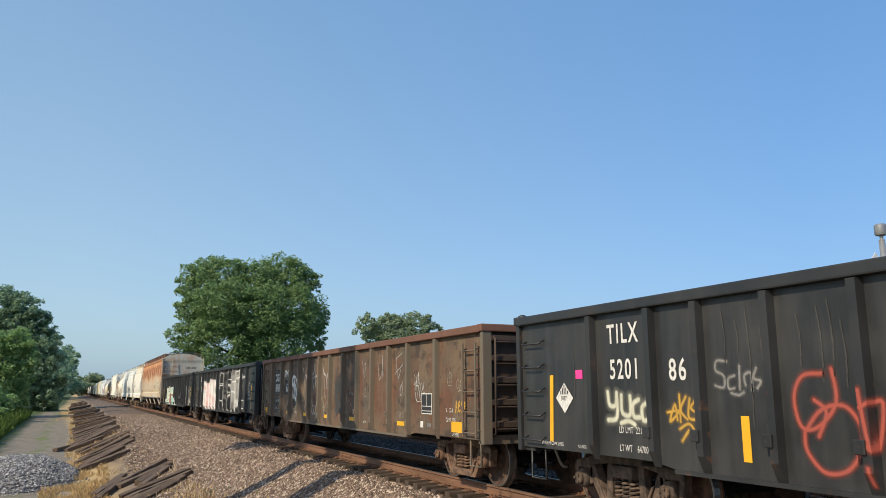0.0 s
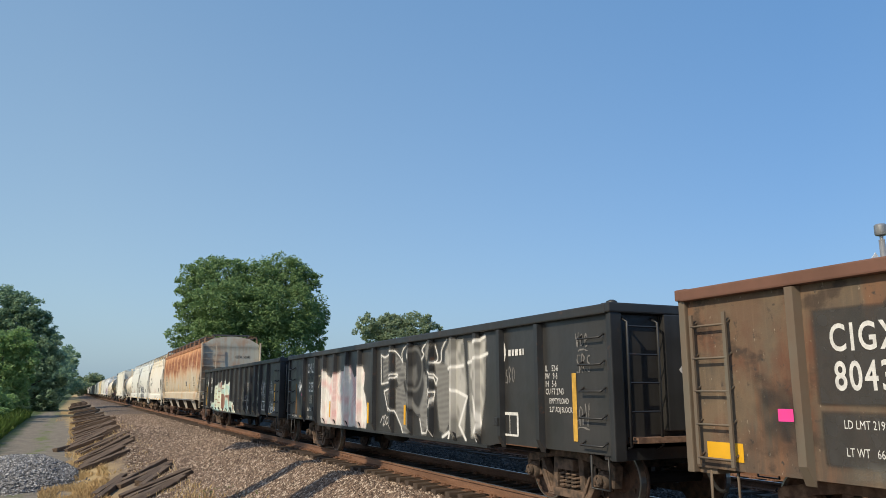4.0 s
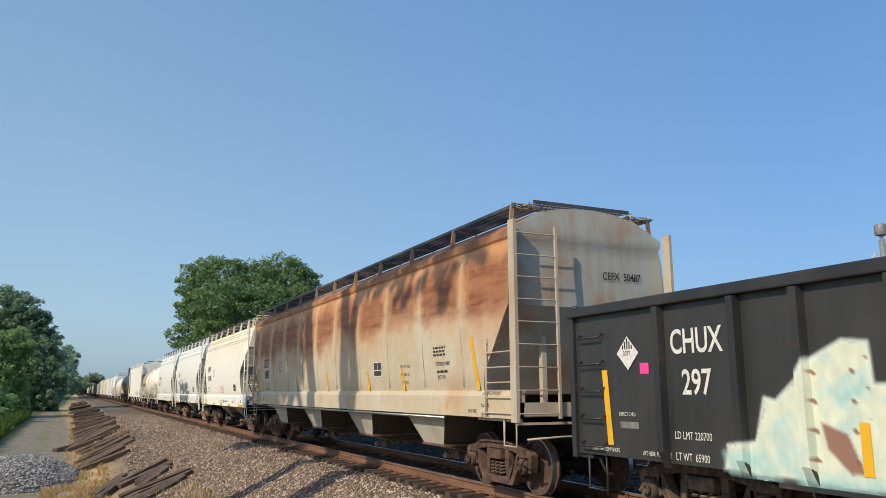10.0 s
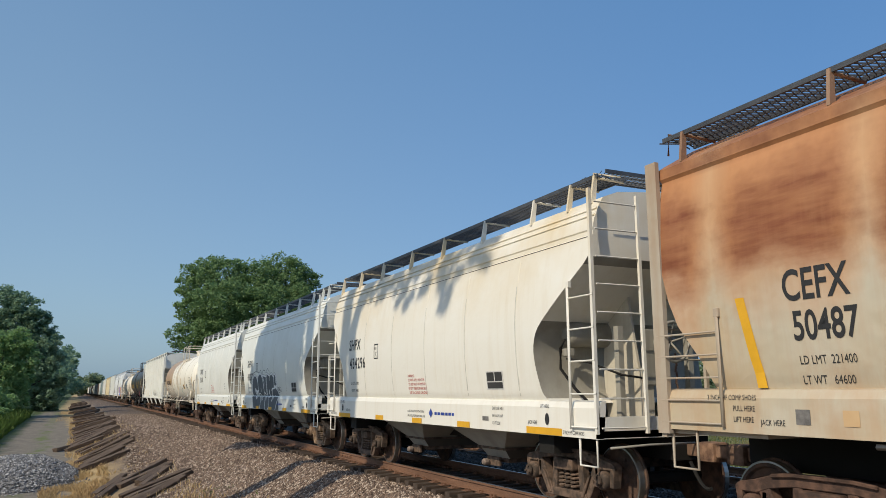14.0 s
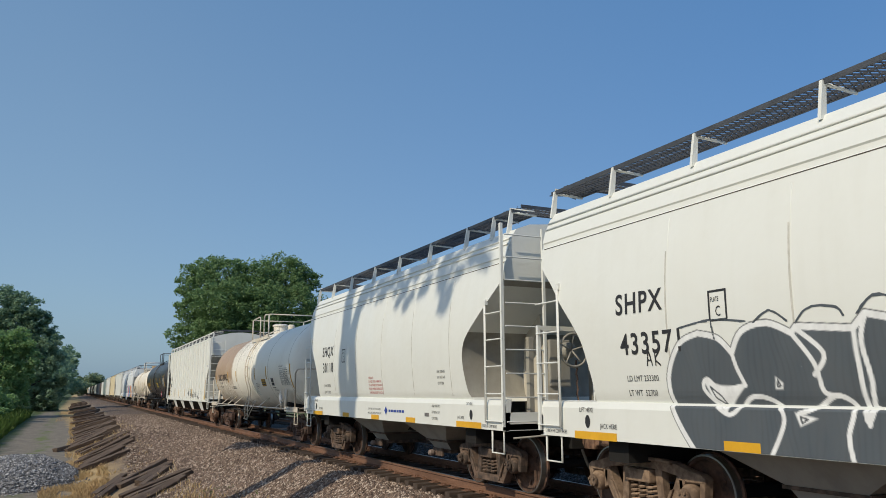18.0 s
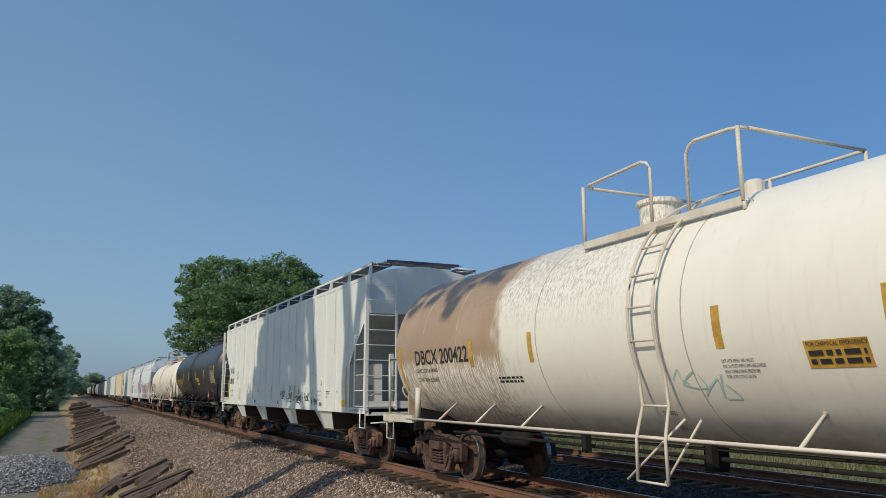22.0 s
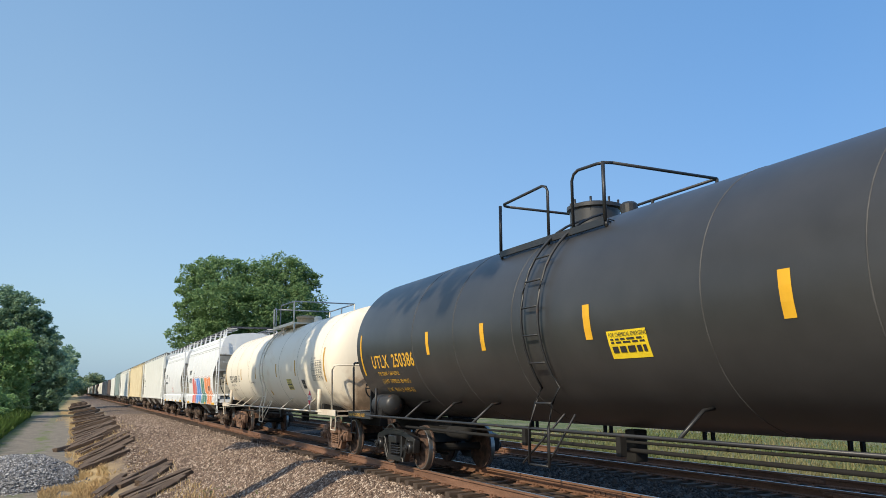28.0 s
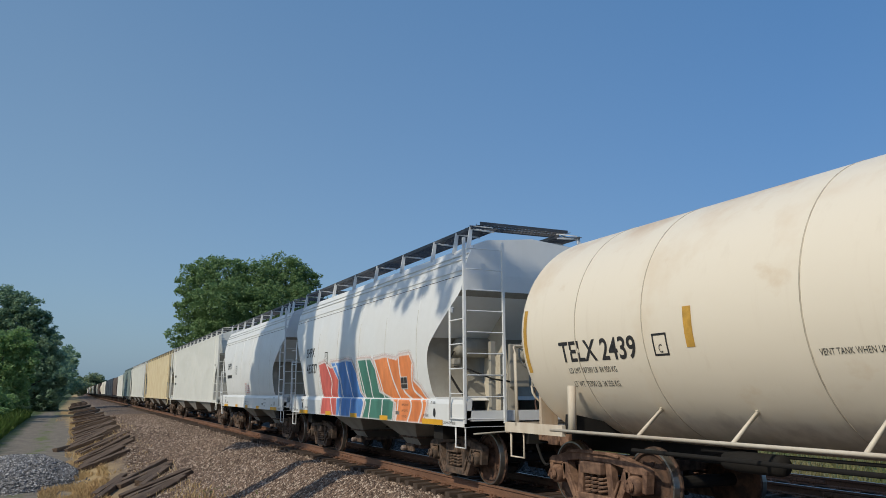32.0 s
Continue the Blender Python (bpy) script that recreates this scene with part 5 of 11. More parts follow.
FADED_MARKS = [curve_pts(p) for p in [[(1.08, 1.49), (0.96, 1.48), (0.89, 1.37), (0.88, 1.09)], [(0.81, 1.08), (0.83, 1.19), (0.85, 1.31)], [(0.79, 1.21), (0.71, 1.31), (0.64, 1.38)], [(0.86, 1.55), (0.76, 1.57), (0.69, 1.49)]]]


def tall_tag(Y, Z):
    s = Spray(Y, Z).fill((0.03, 0.03, 0.031), TALL_DARK, 0.12, 0.8)
    s.fill((0.60, 0.60, 0.57), TALL_MIST, 0.16, 0.45 * dapple(Y, Z, 3.0, 1.0))
    s.line((0.66, 0.65, 0.62), TALL_TAG, 0.006, 0.05, 0.35).line((0.76, 0.75, 0.72), TALL_TAG, 0.010, 0.014, 0.95)
    s.line((0.80, 0.79, 0.76), TALL_TAG[:2], 0.02, 0.05, 0.8)
    return s.line((0.50, 0.43, 0.36), TALL_WORN, 0.012, 0.05, 0.6 * dapple(Y, Z, 9.0, 3.0)).out()


def broad_marks(Y, Z):
    rub = 0.45 + 0.55 * dapple(Y, Z, 6.0, 2.0)
    s = Spray(Y, Z).line((0.36, 0.29, 0.21), FADED_MARKS, 0.03, 0.04, 0.6 * rub)
    s.line((0.55, 0.52, 0.46), BROAD_MARKS[:-1], 0.014, 0.03, 0.85 * rub).line((0.48, 0.45, 0.40), BROAD_MARKS[-1:], 0.006, 0.02, 0.7)
    s.line((0.56, 0.46, 0.36), LOW_MARKS, 0.010, 0.03, 0.9 * rub)
    s.fill((0.62, 0.58, 0.52), [(1.62, 1.17), (1.33, 1.2), (1.33, 1.13), (1.6, 1.12)], 0.05, 0.4 * rub)
    d = np.hypot(Y - 1.84, Z - 1.49)
    return s.coat((0.42, 0.07, 0.05), 0.75 * np.clip(1.4 - d / 0.055, 0, 1) * rub).out()


spray(g2, "sprayed_tag", 5.42, 4.52, 1.98, 2.44, lambda Y, Z: Spray(Y, Z).line((0.6, 0.6, 0.58), WHITE_TAG, 0.006, 0.04, 0.3).line((0.74, 0.73, 0.70), WHITE_TAG, 0.016, 0.018, 0.92).out(), G2_SKIN, 0.011, "white sprayed tag", post_edges(POSTS_B))
spray(g2, "sprayed_tag", 4.5, 3.38, 1.0, 2.3, tall_tag, G2_SKIN, 0.012, "tall white sprayed tag with looping strokes", post_edges(POSTS_B))
for a, b in ((3.2, 2.33), (2.31, 1.23), (1.21, 0.5)):
    tagged(spray(g2, "sprayed_tag", a, b, 0.84, 2.55, broad_marks, G2_SKIN, 0.014, "", post_edges(POSTS_B)), "faded white and cream sprayed marks", kind="stuff")
soft_tag(g2, [[(-3.35, 2.36), (-3.46, 1.94), (-3.64, 2.17), (-3.64, 2.48), (-3.64, 2.14), (-3.7, 2.04)], [(-3.7, 2.1), (-3.62, 1.97)], [(-2.29, 2.4), (-2.45, 2.0), (-2.54, 2.36)], [(-2.54, 2.34), (-2.44, 2.31)], [(-4.48, 2.38), (-4.78, 2.47)], [(-4.48, 2.37), (-4.53, 2.13), (-4.84, 2.23)], [(-4.43, 2.04), (-4.55, 2.12), (-4.61, 1.95), (-4.74, 2.14)], [(-4.69, 1.73), (-4.81, 1.82), (-4.84, 1.67), (-4.76, 1.59), (-4.71, 1.69), (-4.86, 1.87)]], 0.014, "tag_pale_white", sheet)
soft_tag(g2, [[(-1.22, 2.44), (-1.15, 2.25), (-1.35, 2.15), (-1.37, 2.01), (-1.26, 1.99), (-1.26, 2.11)], [(-1.44, 1.88), (-1.32, 1.77), (-1.42, 1.7)], [(-1.05, 1.04), (-1.12, 1.49), (-1.45, 1.65), (-1.75, 1.5), (-1.76, 1.2)], [(-1.22, 1.4), (-1.37, 1.47), (-1.47, 1.32)]], 0.014, "tag_pale", sheet)
soft_tag(g2, [[(-2.42, 1.67), (-2.51, 1.75), (-2.56, 1.67), (-2.44, 1.61)], [(-2.41, 1.59), (-2.52, 1.55), (-2.61, 1.59), (-2.57, 1.51)], [(-4.62, 1.21), (-4.67, 1.24), (-4.7, 1.15), (-4.74, 1.24), (-4.74, 1.12)], [(-3.79, 1.5), (-3.89, 1.33)]], 0.01, "tag_pale", sheet)
for i, (a, b, z0, z1) in enumerate(((-5.45, -5.75, 1.75, 2.05), (-5.5, -6.0, 1.68, 1.85), (-5.5, -6.1, 1.5, 1.66), (-7.0, -7.25, 1.75, 2.0), (-7.4, -7.75, 1.7, 1.85))):
    scrawl(g2, a, b, z0, z1, "tag_white" if i < 3 else "tag_pale", sheet, 30 + i, 0.014, 4)
scrawl(g2, -7.35, -7.8, 1.28, 1.5, "tag_gold", sheet, 38, 0.02, 5)
text(g2, "IL    52-6\nCU FT 2781", 0.075, -6.95, 1.3, "mark_white", sheet, 0.75, leap=1.6)
patch(g2, "test_record_frame", -5.84, -6.33, 1.24, 1.64, "mark_white", sheet)
for a, b, z0, z1 in ((-5.86, -6.07, 1.40, 1.62), (-6.09, -6.31, 1.40, 1.62), (-5.86, -6.31, 1.31, 1.385), (-5.86, -6.31, 1.26, 1.295)):
    patch(g2, "test_record", a, b, z0, z1, "mark_black", sheet, lift=0.009)
patch(g2, "white_plate", -5.78, -5.92, 0.98, 1.1, "mark_white", sheet)
patch(g2, "grey_plate", -6.1, -6.3, 1.0, 1.07, "tag_grey", sheet)
text(g2, "LIFT HERE", 0.055, -7.2, 0.885, "mark_white", sheet, 0.8)
text(g2, "BLT 9-00", 0.06, -2.4, 0.95, "mark_white", sheet, 0.7)
mural(g2, "smoke_stain", 0.1, -0.85, 0.95, 2.4, lambda Y, Z: np.where(((Y + 0.37) / 0.3) ** 2 + ((Z - 1.62) / 0.68) ** 2 + 0.45 * wob(Y, Z, 5, 2) + 0.35 * wob(Y, Z, 14, 1) < 0.6, 0, -1), ["patch_grey"], sheet)

# third gondola: black, large faded piece in pink and white, grey and white piece
g3 = gondola(-60.15, -43.65, POSTS_C, "black", "black_trim", "black_trim", "black steel gondola car with a faded pink and white mural", covered=(-4.9, 4.8))
text(g3, "CHUX", 0.25, 6.17, 2.03, "ghost_grey", sheet, 0.72, split=False)
text(g3, "CHUX", 0.27, 6.2, 2.22, "mark_white", lambda a, b: -1.539, 0.68, apart=1.08)
text(g3, "325", 0.27, 6.02, 1.68, "mark_white", sheet, 0.78)
text(g3, "LD LMT 220700\nLT WT  65800", 0.085, 6.17, 1.13, "mark_white", sheet, 0.7, leap=1.9)
hazard_9(g3, 7.02, 1.84, sheet)
patch(g3, "pink_sticker", 6.84, 6.63, 1.52, 1.64, "pink", sheet)
patch(g3, "woven_sticker", 5.95, 5.65, 1.34, 1.58, "sticker_tan", sheet)
strokes(g3, [[(5.03, 2.11), (4.72, 2.12)], [(5.05, 1.79), (4.93, 1.9), (4.81, 2.02)], [(4.82, 2.04), (4.7, 1.84)]], 0.022, "sticker_tan", sheet, 0.012, "torn strips of pale tape")
text(g3, "2 INCH HF COMP SHOES", 0.05, 7.9, 0.92, "mark_white", sheet, 0.7)
text(g3, "PULL HERE  LIFT HERE", 0.05, 7.05, 0.92, "mark_yellow", sheet, 0.7)
patch(g3, "rusted_stripe", 7.52, 7.42, 1.0, 1.92, "stripe_rusted", sheet, slant=-0.06)


PINK_OUT = [(4.76, 2.19), (4.41, 2.28), (4.22, 2.12), (3.84, 2.02), (3.66, 2.08), (3.37, 2.12), (3.09, 2.18), (2.82, 2.15), (2.56, 2.3), (2.36, 2.3), (2.1, 2.19), (1.94, 2.01), (1.74, 2.04), (1.71, 2.17), (1.56, 2.26), (1.32, 2.26), (1.18, 2.12), (1.17, 1.95), (1.25, 1.74), (1.11, 1.59), (0.99, 1.31), (0.97, 1.04), (1.05, 0.83), (1.4, 0.83), (4.32, 0.8), (4.68, 0.85), (4.78, 1.13), (4.67, 1.64)]
PINK_LINES = [curve_pts(p) for p in [[(4.46, 1.94), (3.98, 1.78), (3.66, 1.66), (3.39, 1.69)], [(3.66, 1.66), (3.65, 1.35), (3.76, 0.96)], [(3.35, 2.07), (3.34, 1.8), (3.42, 1.36), (3.42, 0.93)], [(3.29, 1.58), (2.94, 1.48), (2.6, 1.63), (2.78, 1.76)], [(2.55, 2.14), (2.52, 1.83), (2.49, 1.54), (2.63, 1.34), (2.55, 0.9)], [(2.26, 2.22), (1.98, 1.94), (1.86, 1.84), (1.88, 1.64), (2.04, 1.4), (2.03, 0.99)], [(1.54, 2.17), (1.55, 1.81), (1.57, 1.46), (1.44, 1.38), (1.56, 0.95)]]]


def pink_piece(Y, Z):
    p = Spray(Y, Z)
    p.fill((0.62, 0.60, 0.57), PINK_OUT, 0.16, 0.55)
    p.fill((0.76, 0.73, 0.69), PINK_OUT, 0.05, 0.97, 0.02)
    body = p.a > 0.5
    p.coat((0.74, 0.44, 0.43), body * 0.9 * np.clip(dapple(Y, Z * 0.6, 2.1, 1) * 2.2 - 1.05, 0, 1))
    p.coat((0.80, 0.78, 0.74), body * 0.6 * np.clip(dapple(Y, Z, 3.4, 4) * 2 - 0.9, 0, 1))
    p.coat((0.50, 0.60, 0.56), body * 0.35 * np.clip(dapple(Y, Z, 2.6, 7) * 2.4 - 1.4, 0, 1))
    p.line((0.68, 0.34, 0.34), PINK_LINES, 0.015, 0.13, 0.5)
    hatch = np.sin(Y * 34 + 40 * Z + 2.5 * wob(Y, Z, 2.2, 3)) > 0.72
    p.coat((0.86, 0.84, 0.80), body * hatch * 0.4 * np.clip(dapple(Y, Z, 1.8, 9) * 2 - 0.8, 0, 1))
    p.coat((0.10, 0.09, 0.085), 0.5 * body * np.clip((1.0 - Z) / 0.2, 0, 1) * dapple(Y * 3, Z * 0.5, 5, 3))
    return p.out()


spray(g3, "faded_mural", 5.0, 0.7, 0.82, 2.45, pink_piece, gondola_skin(POSTS_C), 0.02, "faded pink and white sprayed lettering piece", post_edges(POSTS_C))
GREY_FILL = [[(-0.04, 2.45), (-0.55, 2.45), (-0.62, 2.32), (-0.63, 2.05), (-0.51, 1.91), (-0.08, 1.87)], [(-0.22, 1.64), (-0.57, 1.72), (-0.68, 1.39), (-0.46, 1.31)], [(-0.81, 2.46), (-1.18, 2.29), (-1.62, 2.24), (-1.66, 1.99), (-1.47, 2.0), (-1.27, 1.87), (-1.0, 1.78), (-0.81, 2.02)], [(-0.82, 1.74), (-1.27, 1.85), (-1.51, 1.39), (-1.68, 1.26), (-1.7, 0.87), (-1.3, 0.79), (-0.85, 1.18)],
             [(-2.21, 1.89), (-2.47, 2.0), (-2.68, 1.65), (-2.54, 1.0), (-2.24, 0.9), (-2.12, 1.28)], [(-2.4, 2.53), (-2.59, 2.66), (-2.77, 2.57), (-2.69, 2.27), (-2.49, 2.19), (-2.36, 2.38)]]
GREY_PALE = [(-2.83, 2.2), (-3.34, 2.19), (-3.49, 1.96), (-3.5, 1.14), (-3.28, 0.89), (-3.04, 0.96), (-2.94, 1.39), (-2.91, 1.93)]
GREY_WHITE = [[(-3.31, 2.41), (-3.53, 2.61), (-4.04, 2.6), (-4.19, 1.73), (-4.07, 0.94), (-3.6, 0.86), (-3.56, 1.98), (-3.29, 2.22)], [(-4.24, 2.53), (-4.9, 2.54), (-4.84, 1.58), (-4.64, 0.91), (-4.33, 0.9), (-4.28, 1.73)]]
GREY_LINES = [curve_pts(p) for p in ([(0.07, 2.49), (-0.2, 2.43), (-0.55, 2.52), (-0.76, 2.54), (-1.05, 2.41), (-1.22, 2.28)], [(-1.22, 2.28), (-1.17, 2.47), (-1.33, 2.6), (-1.5, 2.62), (-1.64, 2.42), (-1.66, 2.36)], [(-0.52, 1.94), (-0.7, 2.04), (-0.94, 2.03), (-0.79, 1.98)], [(-2.21, 2.31), (-2.31, 2.4), (-2.23, 2.5), (-2.47, 2.64)], [(-2.86, 2.54), (-2.98, 2.29), (-2.78, 2.22)], [(-2.78, 2.22), (-3.1, 2.23), (-3.14, 2.42), (-3.25, 2.55), (-3.38, 2.64)])]
GREY_LINES += [[(0.07, 2.49), (0.04, 1.84), (-0.22, 1.86), (-0.5, 1.88), (-0.68, 1.96), (-0.92, 1.99)], [(-0.5, 1.75), (-0.14, 1.68), (-0.38, 1.26), (-0.5, 1.29), (-0.62, 1.33), (-0.84, 1.22), (-1.14, 0.97), (-1.28, 0.76)], [(-2.54, 2.14), (-2.74, 2.02), (-2.96, 1.91), (-2.89, 1.8), (-2.76, 1.96)], [(-2.56, 1.68), (-2.67, 1.55), (-2.72, 1.72)], [(-2.74, 1.66), (-2.84, 1.67), (-2.72, 1.38)], [(-2.12, 1.14), (-2.22, 0.87), (-2.42, 0.88), (-2.66, 1.18), (-2.7, 0.92), (-2.76, 0.84)]]
GREY_FAR = [[(-4.43, 2.47), (-4.87, 2.59)], [(-4.24, 2.17), (-4.95, 2.3)], [(-4.57, 1.58), (-4.7, 1.15), (-4.52, 0.86)], [(-3.43, 2.09), (-4.05, 2.13)], [(-3.58, 1.73), (-4.19, 1.58), (-3.87, 1.08), (-4.13, 0.84)], [(-3.17, 0.84), (-3.48, 0.96), (-3.4, 0.78)]]


def grey_piece(Y, Z):
    p = Spray(Y, Z)
    rough = dapple(Y, Z * 2.5, 3.0, 2)
    comb = 0.5 + 0.5 * np.sin(Z * 62 + 5 * np.sin(Y * 1.7) + 1.5 * wob(Y, Z, 2.5, 1))
    for q in GREY_FILL:
        p.fill((0.045, 0.045, 0.044), q, 0.08, 0.9)
        p.fill((0.27, 0.265, 0.25), q, 0.06, 0.75)
        p.coat((0.08, 0.08, 0.078), (p.a > 0.4) * 0.55 * comb * rough)
    p.fill((0.24, 0.235, 0.22), GREY_PALE, 0.07, 0.9)
    p.coat((0.10, 0.098, 0.09), within(Y, Z, GREY_PALE) * 0.7 * comb * (0.4 + 0.6 * rough))
    for q in GREY_WHITE:
        p.fill((0.50, 0.49, 0.46), q, 0.08, 0.85)
        p.coat((0.14, 0.14, 0.13), within(Y, Z, q) * 0.8 * np.clip(dapple(Y * 1.4, Z, 1.6, 6) * 3 - 1.4, 0, 1))
    rim = np.abs(np.hypot((Y + 1.86) / 0.38, (Z - 2.12) / 0.42) - 1)
    p.coat((0.02, 0.02, 0.021), 0.95 * np.clip(1.3 - np.hypot((Y + 1.9) / 0.42, (Z - 1.95) / 0.62), 0, 0.3) / 0.3)
    p.coat((0.22, 0.22, 0.21), 0.55 * np.clip(1 - rim / 0.16, 0, 1))
    p.line((0.26, 0.26, 0.25), [curve_pts([(-1.41, 2.0), (-1.56, 1.65), (-1.83, 1.37), (-2.1, 1.3), (-2.33, 1.57), (-2.4, 1.81), (-2.34, 1.97)])], 0.035, 0.07, 0.6)
    p.fill((0.17, 0.17, 0.165), [(-1.75, 2.15), (-1.95, 2.2), (-2.0, 1.95), (-1.86, 1.78), (-1.7, 1.9)], 0.1, 0.6)
    p.line((0.50, 0.50, 0.49), GREY_LINES + GREY_FAR, 0.012, 0.05, 0.32)
    p.line((0.82, 0.81, 0.78), GREY_LINES, 0.008, 0.014, 0.95)
    p.line((0.78, 0.77, 0.74), GREY_FAR, 0.018, 0.02, 0.95)
    return p.out()


soft_tag(g3, [[(0.06, 1.0), (-0.09, 1.14), (-0.15, 1.02), (-0.09, 0.95)], [(-0.12, 0.93), (-0.19, 1.15), (-0.29, 1.12), (-0.22, 0.98), (-0.15, 0.95)], [(-0.41, 1.14), (-0.28, 1.07), (-0.3, 0.97), (-0.4, 1.02)], [(-0.44, 1.17), (-0.4, 0.98), (-0.6, 0.87), (-0.64, 1.04)]], 0.014, "tag_white", sheet)
spray(g3, "line_mural", 0.3, -5.1, 0.82, 2.66, grey_piece, gondola_skin(POSTS_C), 0.02, "white outlined and grey shaded sprayed lettering", post_edges(POSTS_C))
stripes(g3, [(3.9, 1.0, 1.42), (0.89, 0.95, 1.42), (-1.35, 1.0, 1.4)], lambda y, z: sheet(y, z) - 0.006, 0.1)
text(g3, "IL    52-6\nIW   9-6\nIH   5-6\nCU FT 2743", 0.085, -6.71, 1.96, "mark_white", sheet, 0.75, leap=0.9)
text(g3, "EMPTY/LOAD\n2.0\" ADJ BLOCK", 0.075, -6.8, 1.5, "mark_white", sheet, 0.75, leap=1.1)
ring_ = [(-5.45 + 0.09 * math.cos(a), 2.29 + 0.16 * math.sin(a)) for a in [i * math.tau / 16 for i in range(17)]]
mural(g3, "owner_mark", -5.3, -5.6, 2.08, 2.5, lambda Y, Z: np.where(near_line(Y, Z, ring_) < 0.03, 0, -1), ["mark_white"], sheet, 0.012)
bars(g3, -5.65, -6.12, 2.18, 2.36, 1, "mark_white", sheet, 4)
sq3 = [(-5.45, 1.32), (-5.9, 1.32), (-5.9, 0.99), (-5.45, 0.99), (-5.45, 1.32)]
mural(g3, "test_record_box", -5.3, -6.0, 0.92, 1.4, lambda Y, Z: np.where((near_line(Y, Z, sq3) < 0.02) | (near_line(Y, Z, [(-5.66, 1.32), (-5.66, 0.99)]) < 0.012), 0, -1), ["mark_white"], sheet, 0.016)
for i, (a, b, z0, z1) in enumerate(((-5.55, -5.85, 1.75, 2.1), (-7.5, -7.8, 2.2, 2.5), (-7.5, -7.85, 1.9, 2.15), (-7.4, -7.8, 1.2, 1.5))):
    scrawl(g3, a, b, z0, z1, "tag_grey", sheet, 60 + i, 0.016, 4)
patch(g3, "reflective_stripe", -7.38, -7.48, 1.0, 1.92, "tag_gold", sheet)

# fourth gondola: black, mural in cream, mint and brown
g4 = gondola(-42.3, -25.7, POSTS, "black", "black_trim", "black_trim", "black steel gondola car with a cream, mint and brown mural", covered=(-0.4, 5.7))
text(g4, "DEFECT CARD", 0.045, 7.42, 1.37, "mark_white", sheet, 0.75)
patch(g4, "card_board", 7.4, 7.05, 1.22, 1.3, "tag_grey", sheet)
text(g4, "CHUX", 0.27, 6.43, 2.1, "mark_white", sheet, 0.72)
text(g4, "297", 0.27, 6.27, 1.64, "mark_white", sheet, 0.78)
text(g4, "LD LMT 220700\nLT WT  65900", 0.085, 6.43, 1.14, "mark_white", sheet, 0.7, leap=1.9)
hazard_9(g4, 7.2, 2.14, sheet)
patch(g4, "pink_sticker", 6.98, 6.82, 1.88, 2.01, "pink", sheet)
patch(g4, "reflective_stripe", 7.74, 7.63, 1.0, 1.94, "yellow", sheet, slant=-0.08)
text(g4, "2 INCH HF COMP SHOES", 0.05, 8.0, 0.92, "mark_white", sheet, 0.7)
text(g4, "LIFT HERE  PULL HERE", 0.05, -6.6, 0.9, "mark_yellow", sheet, 0.75)
text(g4, "LIFT HERE  PULL HERE", 0.05, 7.0, 0.92, "mark_white", sheet, 0.7)
MURAL_OUT = [(5.64, 1.11), (5.25, 1.16), (5.12, 1.6), (4.98, 1.57), (4.64, 1.85), (4.56, 1.96), (4.2, 2.12), (3.96, 2.09), (3.94, 1.72), (3.64, 1.72), (3.56, 2.1), (3.35, 2.17), (3.07, 2.16), (2.92, 2.03), (2.7, 1.83), (2.54, 2.05), (2.37, 2.23), (2.26, 2.08), (2.09, 2.02), (1.91, 2.03), (1.91, 1.76), (1.71, 1.7), (1.64, 1.99), (1.53, 2.04), (1.27, 2.11), (1.08, 1.93), (0.87, 1.89), (0.87, 1.38), (0.65, 1.33), (0.54, 1.21), (-0.29, 1.21), (-0.3, 0.88), (-0.4, 0.79), (0.05, 0.78), (5.7, 0.87)]
MURAL_BROWN = [[(3.59, 2.1), (3.35, 2.17), (3.01, 2.15), (2.95, 1.9), (2.77, 1.64), (2.46, 1.52), (2.23, 1.46), (1.99, 1.58), (1.89, 1.41), (1.81, 0.86), (2.08, 0.86), (2.3, 1.1), (2.61, 0.78), (2.93, 0.78), (2.85, 1.2), (3.16, 1.51), (3.47, 1.74), (3.6, 1.91)], [(1.67, 1.53), (1.25, 1.56), (0.95, 1.64), (1.01, 1.53), (1.21, 1.39), (1.13, 1.04), (1.28, 0.98), (1.42, 1.25), (1.62, 1.44)], [(0.49, 1.1), (0.27, 1.13), (0.12, 1.02), (0.01, 0.78), (0.17, 0.84), (0.36, 1.0)], [(4.49, 1.39), (4.22, 1.29), (4.08, 0.95), (4.23, 0.95), (4.44, 1.15)], [(2.11, 2.02), (1.95, 2.03), (1.94, 1.82), (2.1, 1.82)]]
MURAL_MINT = [[(4.48, 1.64), (4.01, 1.85), (3.94, 1.64), (4.25, 1.53)], [(5.7, 1.03), (5.16, 1.09), (4.99, 0.84), (5.61, 0.85)], [(2.95, 2.06), (2.76, 1.83), (2.58, 1.64), (2.83, 1.64)], [(2.63, 1.83), (2.09, 1.88), (1.93, 1.64), (2.23, 1.49), (2.58, 1.64)], [(2.43, 0.88), (2.24, 1.1), (2.08, 0.9)], [(1.59, 1.9), (1.23, 1.95), (0.89, 1.86), (0.95, 1.64), (1.45, 1.61)], [(1.75, 1.01), (1.43, 1.14), (1.09, 0.88), (1.6, 0.82)], [(0.88, 1.27), (0.58, 1.07), (0.21, 0.84), (0.73, 0.83)], [(4.82, 0.92), (3.67, 0.91), (3.67, 0.81), (4.74, 0.78)], [(1.78, 1.35), (1.47, 1.3), (1.48, 1.08), (1.78, 1.06)]]
